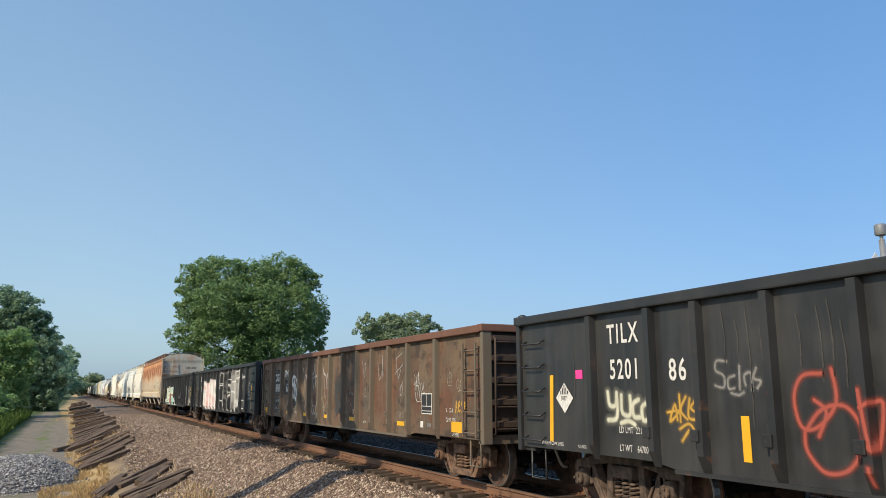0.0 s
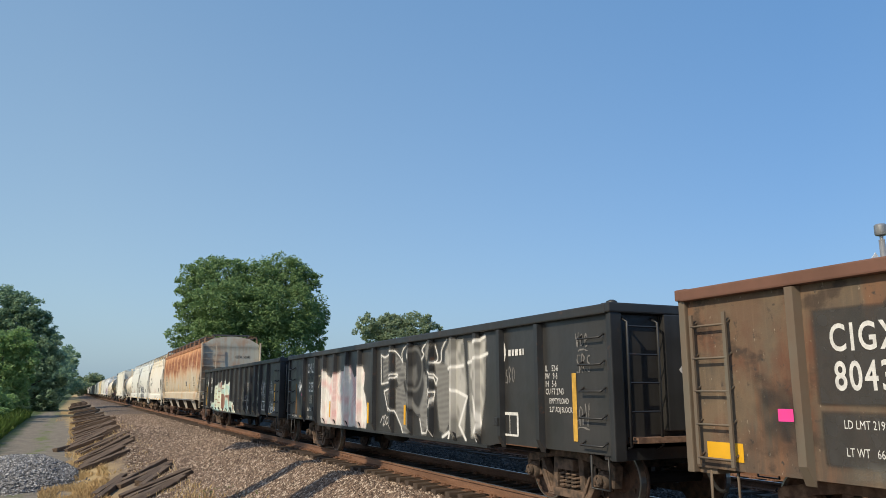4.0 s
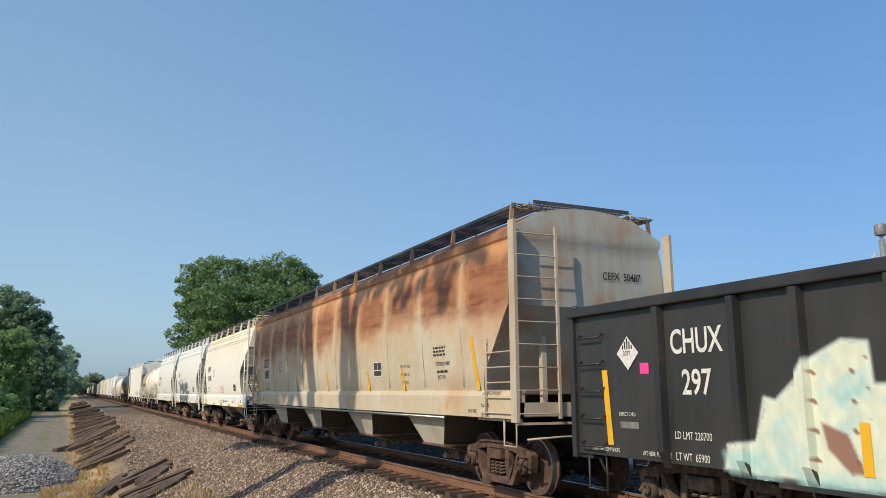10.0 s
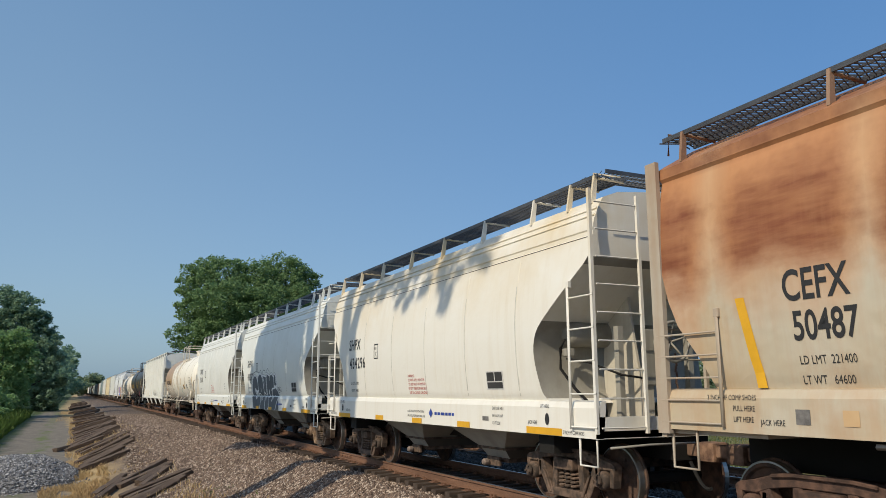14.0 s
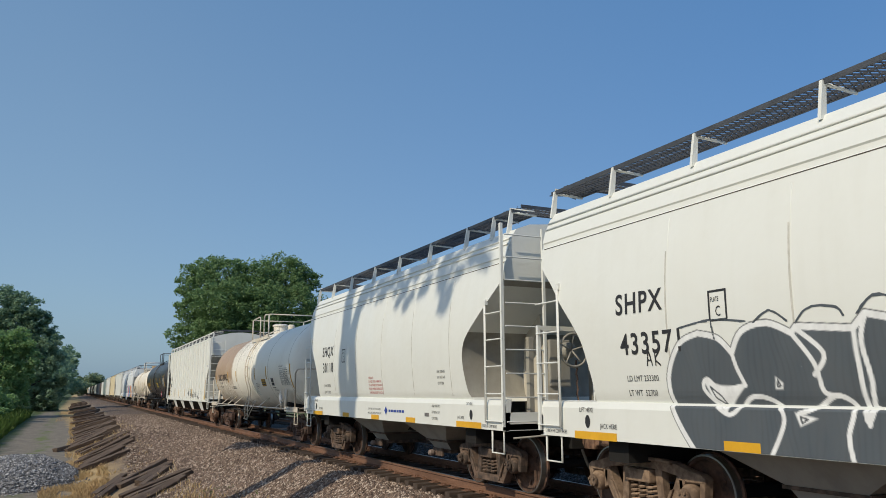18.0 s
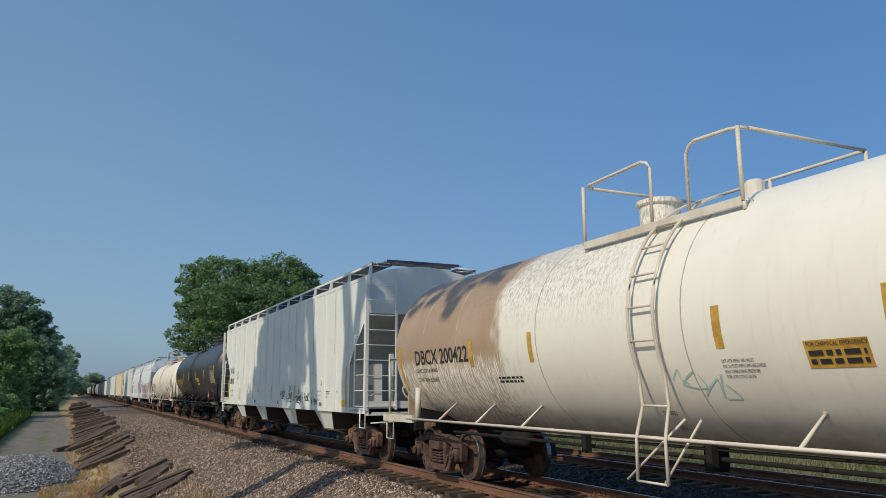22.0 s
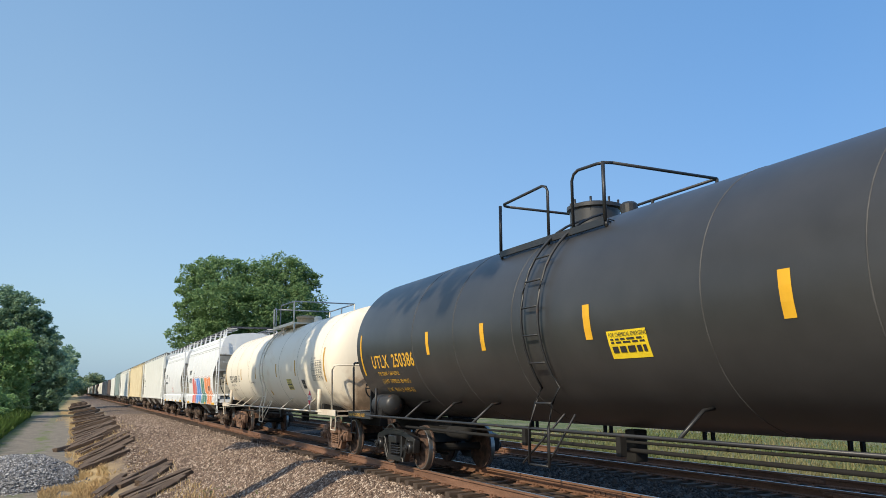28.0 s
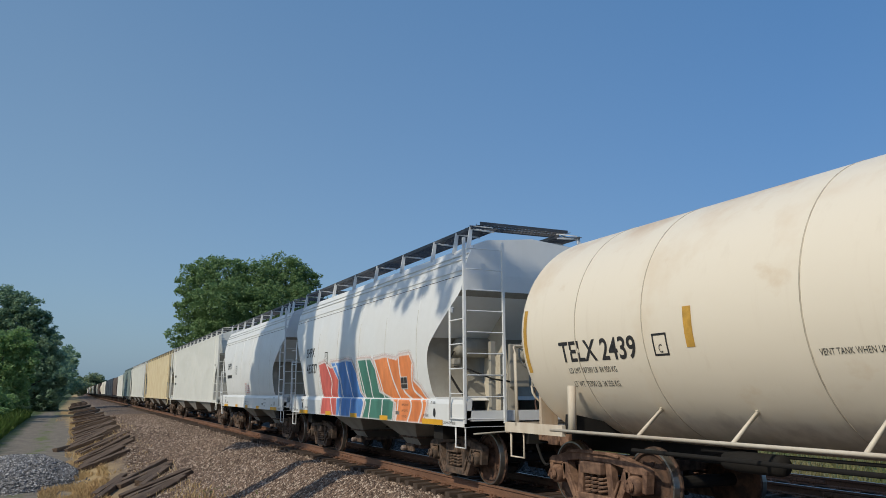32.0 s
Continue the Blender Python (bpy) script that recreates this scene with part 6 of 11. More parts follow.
MURAL_WHITE = [[(3.29, 1.9), (3.02, 1.9), (2.9, 1.64), (2.86, 1.48), (3.03, 1.54), (3.22, 1.71)], [(2.22, 1.58), (1.99, 1.7), (2.05, 1.46)]]
MURAL_BARE = [[(2.3, 0.78), (2.11, 0.90), (1.91, 0.78)], [(0.72, 0.98), (0.58, 1.02), (0.38, 0.82), (0.7, 0.80)], [(1.22, 0.86), (1.04, 0.92), (0.9, 0.8), (1.2, 0.79)]]


def brown_piece(Y, Z):
    p = Spray(Y, Z)
    p.fill((0.55, 0.62, 0.56), MURAL_OUT, 0.10, 0.5)
    p.fill((0.66, 0.70, 0.56), MURAL_OUT, 0.03, 0.98, 0.015)
    body = within(Y, Z, MURAL_OUT)
    p.coat((0.42, 0.62, 0.60), body * 0.8 * np.clip(dapple(Y, Z, 1.9, 2) * 2.4 - 1.2, 0, 1))
    for q in MURAL_MINT:
        p.fill((0.36, 0.59, 0.58), q, 0.12, 0.85, 0.03)
    p.coat((0.74, 0.76, 0.66), body * 0.5 * np.clip(dapple(Y, Z, 3.1, 8) * 2.4 - 1.3, 0, 1))
    for q in MURAL_BROWN:
        p.fill((0.25, 0.10, 0.07), q, 0.035, 0.92, 0.012)
    for q in MURAL_WHITE:
        p.fill((0.76, 0.77, 0.70), q, 0.04, 0.95)
    drops = wob(Y * 1.2, Z * 1.3, 8.0, 3)
    p.coat((0.25, 0.10, 0.07), body * (Y < 4.9) * np.clip((drops - 1.16) * 8, 0, 1) * 0.9)
    p.line((0.72, 0.80, 0.76), [MURAL_OUT[:31]], 0.006, 0.03, 0.55)
    for q in MURAL_BARE:
        p.fill((0.02, 0.02, 0.02), q, 0.03, 0.95)
    return p.out()


def chalk_marks(Y, Z):
    """Scuffs and thin flakes of pale paint on the black side."""
    p = Spray(Y, Z)
    for cy, cz, ry, rz, sd in ((0.1, 1.82, 0.22, 0.3, 2), (-1.9, 1.45, 0.28, 0.5, 5), (-2.2, 1.0, 0.16, 0.14, 8)):
        near = np.clip(1.1 - np.hypot((Y - cy) / ry, (Z - cz) / rz), 0, 1)
        p.coat((0.30, 0.30, 0.28), near * np.clip(dapple(Y, Z, 13, sd) * 5 - 3.6, 0, 1) * 0.8)
        p.coat((0.62, 0.61, 0.58), np.clip(near * 3, 0, 1) * (dapple(Y * 1.6, Z, 21, sd) > 0.93))
        p.coat((0.10, 0.10, 0.095), near * 0.5 * dapple(Y, Z, 6, sd))
    return p.out()


spray(g4, "colour_mural", 5.8, -0.5, 0.80, 2.35, brown_piece, gondola_skin(POSTS), 0.018, "cream, mint and brown sprayed lettering piece", post_edges(POSTS))
tagged(spray(g4, "chalk_marks", 0.45, -2.5, 0.82, 2.2, chalk_marks, sheet, 0.016), kind="stuff")
SQUAD = [curve_pts(p) for p in ([(-2.78, 1.99), (-2.87, 1.67)], [(-2.78, 1.99), (-2.94, 2.02), (-2.96, 1.92), (-2.82, 1.85)], [(-3.21, 2.02), (-3.08, 1.99), (-3.04, 1.79), (-3.15, 1.67), (-3.22, 1.76)], [(-2.74, 1.52), (-2.64, 1.5), (-2.65, 1.4), (-2.74, 1.39), (-2.66, 1.31), (-2.61, 1.35)], [(-2.9, 1.5), (-2.8, 1.44), (-2.81, 1.35), (-2.91, 1.41), (-2.93, 1.52), (-2.94, 1.32)], [(-2.99, 1.52), (-2.99, 1.36), (-3.1, 1.36), (-3.1, 1.51)], [(-3.22, 1.49), (-3.13, 1.44), (-3.13, 1.33), (-3.22, 1.4), (-3.23, 1.49), (-3.24, 1.3)], [(-3.3, 1.42), (-3.3, 1.27)], [(-2.76, 1.35), (-2.75, 0.82)], [(-2.64, 0.98), (-2.75, 0.82), (-2.91, 0.93)])]
spray(g4, "sprayed_tag", -2.5, -3.45, 0.8, 2.15, lambda Y, Z: Spray(Y, Z).line((0.34, 0.33, 0.32), SQUAD, 0.004, 0.035, 0.25).line((0.50, 0.49, 0.48), SQUAD, 0.003, 0.018, 0.7).out(), gondola_skin(POSTS), 0.011, "soft white sprayed words and an arrow", post_edges(POSTS))
stripes(g4, [(4.05, 0.94, 1.4), (1.08, 0.93, 1.39), (-1.06, 0.94, 1.41), (-4.08, 0.93, 1.41)], lambda y, z: sheet(y, z) - 0.006, 0.1)
patch(g4, "reflective_stripe", -7.5, -7.6, 1.04, 1.95, "yellow", sheet, slant=0.06)
text(g4, "IL    52-6\nIW   9-6\nIH   5-6\nCU FT 2743", 0.085, -6.77, 1.95, "mark_white", sheet, 0.75, leap=0.9)
soft_tag(g4, [[(-6.76, 1.19), (-6.72, 0.96), (-6.95, 0.95), (-6.98, 1.1), (-6.76, 1.19)], [(-7.02, 1.07), (-7.2, 1.09), (-7.06, 1.15), (-7.02, 0.96), (-7.2, 0.97)], [(-7.35, 1.16), (-7.23, 1.13), (-7.35, 1.07), (-7.22, 0.97)], [(-7.4, 1.09), (-7.54, 1.09), (-7.42, 1.15), (-7.39, 0.99), (-7.54, 0.98)], [(-7.56, 0.98), (-7.57, 1.15), (-7.66, 1.1), (-7.59, 1.06), (-7.67, 0.99)], [(-7.02, 1.16), (-7.15, 1.26), (-7.31, 1.22), (-7.39, 1.18)]], 0.02, "mark_white", sheet)
soft_tag(g4, [[(-5.4, 1.94), (-5.38, 1.86), (-5.49, 1.77), (-5.38, 1.75), (-5.62, 1.44)], [(-5.52, 1.94), (-5.6, 2.04), (-5.63, 1.56)], [(-5.68, 2.04), (-5.72, 1.47)], [(-5.82, 2.02), (-5.74, 1.8), (-5.74, 1.47)], [(-5.89, 2.0), (-5.81, 1.79), (-5.8, 1.41)], [(-5.98, 2.0), (-5.87, 1.79), (-5.85, 1.56)], [(-5.97, 2.0), (-6.04, 1.94), (-6.22, 1.93)], [(-6.0, 1.86), (-6.18, 1.9), (-6.27, 1.84)]], 0.016, "tag_white", sheet)
soft_tag(g4, [[(-5.81, 1.53), (-6.0, 1.58), (-6.22, 1.55), (-6.25, 1.48), (-6.12, 1.23), (-6.25, 1.32)], [(-5.8, 1.41), (-5.96, 1.5), (-6.1, 1.46), (-6.03, 1.25), (-6.0, 1.11), (-6.05, 1.06), (-6.24, 1.3)], [(-6.28, 1.77), (-6.4, 1.66)], [(-6.27, 1.65), (-6.18, 1.55)], [(-5.95, 2.07), (-6.07, 2.23), (-6.17, 2.29)]], 0.014, "tag_white", sheet)
soft_tag(g4, [[(-6.67, 1.41), (-6.71, 1.49), (-6.81, 1.52), (-6.9, 1.47), (-6.87, 1.34), (-6.75, 1.3), (-6.67, 1.38)], [(-6.84, 1.34), (-6.98, 1.34), (-6.95, 1.27), (-6.82, 1.24), (-6.84, 1.34)], [(-7.19, 1.82), (-7.31, 1.85), (-7.36, 1.36), (-7.25, 1.34), (-7.19, 1.82)], [(-7.27, 1.31), (-7.3, 1.21)], [(-7.33, 1.31), (-7.37, 1.22)]], 0.008, "tag_white", sheet)
soft_tag(g4, [[(-4.81, 1.76), (-4.71, 1.97), (-4.71, 2.07), (-4.81, 2.15), (-4.91, 2.13), (-4.94, 2.03), (-4.83, 1.94), (-4.76, 1.95), (-4.67, 2.01)], [(-5.09, 2.25), (-5.0, 2.14), (-5.0, 1.98), (-5.06, 1.87)], [(-4.79, 2.33), (-4.84, 2.22), (-4.94, 2.15)]], 0.018, "tag_white", sheet, cover=0.6)
soft_tag(g4, [[(-4.84, 1.64), (-4.72, 1.57), (-4.68, 1.47), (-4.74, 1.38), (-4.78, 1.46), (-4.83, 1.47), (-4.8, 1.34), (-4.9, 1.39), (-4.96, 1.51), (-4.93, 1.61), (-4.84, 1.64)], [(-4.85, 1.14), (-4.82, 1.19), (-4.83, 1.21), (-4.86, 1.19), (-4.88, 1.21), (-4.89, 1.19), (-4.85, 1.14)]], 0.006, "tag_white", sheet, 0.006)
text(g4, "OPEN UP", 0.045, -4.71, 1.24, "tag_white", sheet, 0.85)
text(g4, "PAINTED 9-06", 0.038, -4.69, 1.01, "mark_white", sheet, 0.8)
bars(g4, -4.6, -5.05, 0.95, 0.985, 1, "mark_white", sheet, 44)
text(g4, "50 Shades\n  of", 0.05, -1.03, 1.76, "mark_white", sheet, 0.95, leap=1.3)
soft_tag(g4, [[(-1.21, 1.67), (-1.18, 1.63), (-1.23, 1.59), (-1.29, 1.62), (-1.27, 1.66), (-1.21, 1.67)], [(-0.97, 1.54), (-1.0, 1.56), (-1.04, 1.53), (-1.09, 1.55)], [(-1.12, 1.53), (-1.12, 1.58), (-1.17, 1.55), (-1.13, 1.53)], [(-1.2, 1.54), (-1.23, 1.56), (-1.27, 1.54), (-1.31, 1.56), (-1.36, 1.54)], [(-1.2, 1.7), (-1.24, 1.72), (-1.29, 1.7), (-1.35, 1.72)]], 0.008, "mark_white", sheet)
sq = [(-5.55, 1.32), (-6.2, 1.32), (-6.2, 1.02), (-5.55, 1.02), (-5.55, 1.32)]
mural(g4, "test_record_box", -5.4, -6.4, 0.95, 1.4, lambda Y, Z: np.where((near_line(Y, Z, sq) < 0.015) | (near_line(Y, Z, [(-5.87, 1.32), (-5.87, 1.02)]) < 0.014), 0, -1), ["mark_white"], sheet, 0.016)
patch(g4, "white_plate", -2.98, -3.22, 0.98, 1.12, "mark_white", sheet)
text(g4, "JOB 3085A", 0.045, -2.96, 1.16, "mark_white", sheet, 0.85)


# ---- covered hoppers ----
def soften(bm, deg=35):
    bmesh.ops.recalc_face_normals(bm, faces=bm.faces)
    for f in bm.faces:
        f.smooth = True
    for e in bm.edges:
        e.smooth = len(e.link_faces) == 2 and e.calc_face_angle(0) < radians(deg)


def loft(bm, levels):
    """Rectangles one above the other: half width, height, reach to the front, reach to the back."""
    rings = [[bm.verts.new(p) for p in ((-w, -f, z), (w, -f, z), (w, b, z), (-w, b, z))] for w, z, f, b in levels]
    for u, v in zip(rings, rings[1:]):
        for k in range(4):
            bm.faces.new((u[k], u[(k + 1) % 4], v[(k + 1) % 4], v[k]))
    bm.faces.new(rings[0][::-1])
    bm.faces.new(rings[-1])
    soften(bm)


def profile(levels):
    zs, ws = [q[1] for q in levels], [q[0] for q in levels]

    def surf(y, z):
        return -float(np.interp(z, zs, ws)) - 0.001
    return surf


@cached
def grating_mesh(bm, length, wide):
    n = int(length / 0.075)
    for i in range(n):
        y = -length / 2 + (i + 0.5) * length / n
        for q in (-1, 1):
            a, b = y - q * 0.11, y + q * 0.11
            v = [bm.verts.new(p) for p in ((-wide / 2, a - 0.0045, 0), (wide / 2, b - 0.0045, 0), (wide / 2, b + 0.0045, 0), (-wide / 2, a + 0.0045, 0), (-wide / 2, a - 0.0045, 0.016), (wide / 2, b - 0.0045, 0.016))]
            bm.faces.new(v[:4])
            bm.faces.new((v[0], v[1], v[5], v[4]))
    for x in (-wide / 6, wide / 6):
        box(bm, x - 0.006, x + 0.006, -length / 2, length / 2, 0, 0.02)
    for x in (-wide / 2, wide / 2):
        box(bm, x - 0.014, x + 0.014, -length / 2, length / 2, -0.01, 0.045)


def roof_walk(car, y0, y1, z, xo, posts, roof_x, roof_z, mat, edged=False):
    """Outer running boards on both sides, on brackets from the roof edge, with a crossover at each end."""
    L = y1 - y0
    for s in (-1, 1):
        g = part_mesh("running_board", grating_mesh(L, 0.5), M["galv"], car, "dark steel grating")
        g.location = (s * (xo - 0.25), (y0 + y1) / 2, z)
        if edged:
            slab(car, "edge_angle", (s * (xo + 0.01) - 0.012, s * (xo + 0.01) + 0.012, y0, y1, z - 0.02, z + 0.035), mat)
        for y in posts:
            bm = BM()
            prism(bm, [(s * roof_x, roof_z), (s * (roof_x - 0.09), roof_z + 0.02), (s * (xo - 0.03), z + 0.03), (s * (xo + 0.03), z + 0.03)], y - 0.019, y + 0.019, "y")
            part("bracket", bm, mat, car)
            bar(car, "bracket_arm", [(s * xo, y, z), (s * (xo - 0.5), y, z - 0.02)], 0.02, mat)
    for y in (y0 + 0.1, y1 - 0.1):
        g = part_mesh("crossover_board", grating_mesh(2.0, 0.5), M["galv"], car, "dark steel grating")
        g.location, g.rotation_euler = (0, y + (0.25 if y < 0 else -0.25), z + 0.12), (0, 0, math.pi / 2)
        for s in (-1, 1):
            bar(car, "end_grab_rail", [(s * (xo - 0.5), y, z), (s * (xo - 0.48), y, z + 0.07), (s * xo, y, z + 0.07), (s * (xo + 0.02), y, z - 0.2)], 0.014, mat)


# slope sheets of the bays: dark brown, their shade put into the paint
M["bay_shade"] = painted("shaded_slope_sheet", (0.085, 0.07, 0.054), (0.04, 0.03, 0.024), 0.5, 0.4, 0.8)
M["cap_pink"] = plain("faded_pink_cap", (0.28, 0.22, 0.19), 0.7, 0, 0.15, 8)


def bays(car, ys, z, mat, half=1.15, reach=1.75, gate="truck_brown", knee=(0.86, 0.68)):
    for y in ys:
        bm = BM()
        loft(bm, [(0.72, 0.50, 0.40, 0.40), (knee[0], knee[1], 0.46, 0.46), (half, z, reach, reach)])
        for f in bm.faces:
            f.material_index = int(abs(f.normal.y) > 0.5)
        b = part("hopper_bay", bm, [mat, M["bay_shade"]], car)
        b.location = (0, y, 0)
        bm = BM()
        box(bm, -knee[0] - 0.02, knee[0] + 0.02, -0.52, 0.52, knee[1] - 0.03, knee[1] + 0.012)
        part("bay_flange", bm, M[gate], b)
        bm = BM()
        box(bm, -0.72, 0.72, -0.34, 0.34, 0.42, 0.50, 0.02)
        g = part("outlet_gate", bm, M[gate], b)
        bm = BM()
        lathe(bm, [(-1.0, 0.04), (-0.97, 0.062), (-0.9, 0.062), (-0.89, 0.04), (-0.7, 0.04)], 12, (0, 0.1, 0.42), "x")
        part("outlet_cap", bm, M["cap_pink"], b)
        bm = BM()
        box(bm, -0.86, -0.80, -0.25, 0.2, 0.36, 0.52, 0.015)
        part("gate_rack", bm, M[gate], b)


def end_gear(car, h, mat, zb=1.1, wheel=True, hose=True):
    """Brake wheel, housing, lines and draft sill on the front end; a plain end at the back."""
    if wheel:
        x, z = -0.15, 2.36
        bm = BM()
        rim = [(x + 0.28 * math.cos(a), -h + 0.12, z + 0.28 * math.sin(a)) for a in [i * math.tau / 24 for i in range(25)]]
        tube(bm, rim, 0.022, 8)
        for i in range(5):
            a = i * math.tau / 5 + 0.3
            tube(bm, [(x, -h + 0.2, z), (x + 0.15 * math.cos(a), -h + 0.15, z + 0.15 * math.sin(a)), (x + 0.28 * math.cos(a), -h + 0.12, z + 0.28 * math.sin(a))], 0.016, 6)
        part("brake_wheel", bm, mat, car, smooth=True)
        bm = BM()
        lathe(bm, [(-h + 0.2, 0.05), (-h + 0.23, 0.13), (-h + 0.38, 0.15), (-h + 0.4, 0.1)], 14, (x, 0, z), "y")
        part("brake_housing", bm, mat, car, smooth=True)
        slab(car, "brake_bracket", (x - 0.32, x + 0.1, -h + 0.38, -h + 0.46, 1.75, 2.55), mat, bevel=0.02)
        for i in range(12):
            bm = BM()
            tube(bm, [(x + 0.14, -h + 0.26, 2.2 - i * 0.085), (x + 0.14 + (0.015 if i % 2 else -0.015), -h + 0.26, 2.11 - i * 0.085)], 0.016, 5)
            part("chain_link", bm, M["truck_brown"], car)
    if hose:
        bm = BM()
        lathe(bm, [(-0.42, 0.06), (-0.38, 0.15), (-0.3, 0.19), (0.36, 0.19), (0.42, 0.08)], 16, (-0.75, -h + 1.35, 2.52), "x")
        part("air_reservoir", bm, mat, car, smooth=True)
        bar(car, "air_line", [(-1.18, -h + 1.3, 2.44), (-1.26, -h + 1.32, 2.3), (-1.28, -h + 1.3, 2.0), (-1.2, -h + 1.05, 1.7), (-1.05, -h + 0.85, 1.45), (-1.0, -h + 0.8, zb + 0.05)], 0.022, M["underframe"], "black rubber hose")
        bar(car, "air_line", [(-1.2, -h + 1.25, 2.15), (-1.05, -h + 0.9, 2.08), (-0.75, -h + 0.55, 1.9), (-0.45, -h + 0.4, 1.85)], 0.018, M["underframe"], "black rubber hose")
        slab(car, "valve_block", (-1.24, -1.08, -h + 1.2, -h + 1.32, 2.18, 2.3), mat, bevel=0.02)
    for x in (-0.75, 0.55):
        slab(car, "end_strut", (x, x + 0.09, -h + 0.6, -h + 0.7, zb, 2.6), mat)
    bar(car, "uncoupling_lever", [(-1.5, -h - 0.1, 0.95), (-0.9, -h - 0.15, 0.98), (-0.1, -h - 0.12, 0.98)], 0.016, mat)


def ladders(car, h, ztop, zlow, mat, ends=(-1, 1), corner_w=0.05, inner=0.58, inner_top=3.1, xe=-0.84, back_top=None):
    for q in ends:
        y = q * h
        low_end = back_top is not None and q > 0
        full, ztop = ztop, back_top if low_end else ztop
        for s in (-1, 1):
            slab(car, "corner_stile", (s * 1.60 - 0.024, s * 1.60 + 0.024, y - (corner_w if q > 0 else 0), y + (corner_w if q < 0 else 0), zlow, ztop), mat)
        yi = y - q * inner
        bar(car, "ladder_stile", [(-1.55, yi, inner_top + 0.1), (-1.62, yi, inner_top), (-1.62, yi, zlow + 0.05)], 0.02, mat)
        rungs(car, ((-1.62, y, zlow + 0.08), (-1.62, y, inner_top - 0.15)), ((-1.62, yi, zlow + 0.08), (-1.62, yi, inner_top - 0.15)), 5, 0.012, mat)
        slab(car, "ladder_bracket", (-1.63, -1.57, yi - 0.035, yi + 0.035, inner_top + 0.0, inner_top + 0.10), mat, bevel=0.01)
        ye = y + q * 0.05
        if low_end:
            for x in (-0.55, 0.22):
                slab(car, "end_stile", (x - 0.04, x + 0.04, ye - 0.05, ye - 0.01, zlow, ztop), mat)
            rungs(car, ((-0.55, ye, zlow + 0.3), (-0.55, ye, ztop - 0.06)), ((0.22, ye, zlow + 0.3), (0.22, ye, ztop - 0.06)), 4, 0.014, mat)
            slab(car, "end_rail", (-1.6, -0.55, ye - 0.05, ye - 0.02, ztop - 0.05, ztop + 0.02), mat)
        else:
            slab(car, "end_stile", (xe - 0.022, xe + 0.022, ye - 0.022, ye + 0.022, zlow, ztop - 0.05), mat)
            rungs(car, ((-1.58, ye, zlow + 0.08), (-1.58, ye, ztop - 0.2)), ((xe, ye, zlow + 0.08), (xe, ye, ztop - 0.2)), 9, 0.012, mat)
        stirrup(car, -1.55, y - q * 0.3, zlow, mat)
        ztop = full


CF = [(1.50, 1.50, 4.75, 4.60), (1.55, 1.62, 4.60, 4.58), (1.575, 1.8, 4.52, 4.60), (1.605, 2.1, 4.45, 4.68), (1.62, 2.35, 4.45, 4.78), (1.625, 2.6, 4.58, 4.97), (1.615, 2.9, 4.98, 5.25), (1.585, 3.2, 5.40, 5.50), (1.54, 3.5, 5.78, 5.80),
      (1.485, 3.79, 5.8, 5.88), (1.455, 3.81, 5.8, 5.88), (1.45, 3.87, 5.8, 5.88), (1.465, 3.89, 5.8, 5.88), (1.42, 4.05, 5.8, 5.88), (1.33, 4.25, 5.8, 5.88), (1.26, 4.36, 5.8, 5.88), (1.0, 4.46, 5.8, 5.88), (0.0, 4.56, 5.8, 5.88)]
# finer steps on the curved lower part
fine_rows = []
for i in range(8):
    a, b, c, d = (np.array(CF[max(0, j)]) for j in (i - 1, i, i + 1, i + 2))
    for t in (0, 1 / 3, 2 / 3):
        p = 0.5 * (2 * b + (c - a) * t + (2 * a - 5 * b + 4 * c - d) * t * t + (3 * b - a - 3 * c + d) * t ** 3)
        fine_rows.append(tuple(float(v) for v in p))
CF = fine_rows + CF[8:]
cf_side = profile([(1.585, 1.0), (1.585, 1.495)] + [q[:2] for q in CF[1:]])


CF_SEAMS = (-3.95, -2.2, -0.45, 1.3, 3.05)


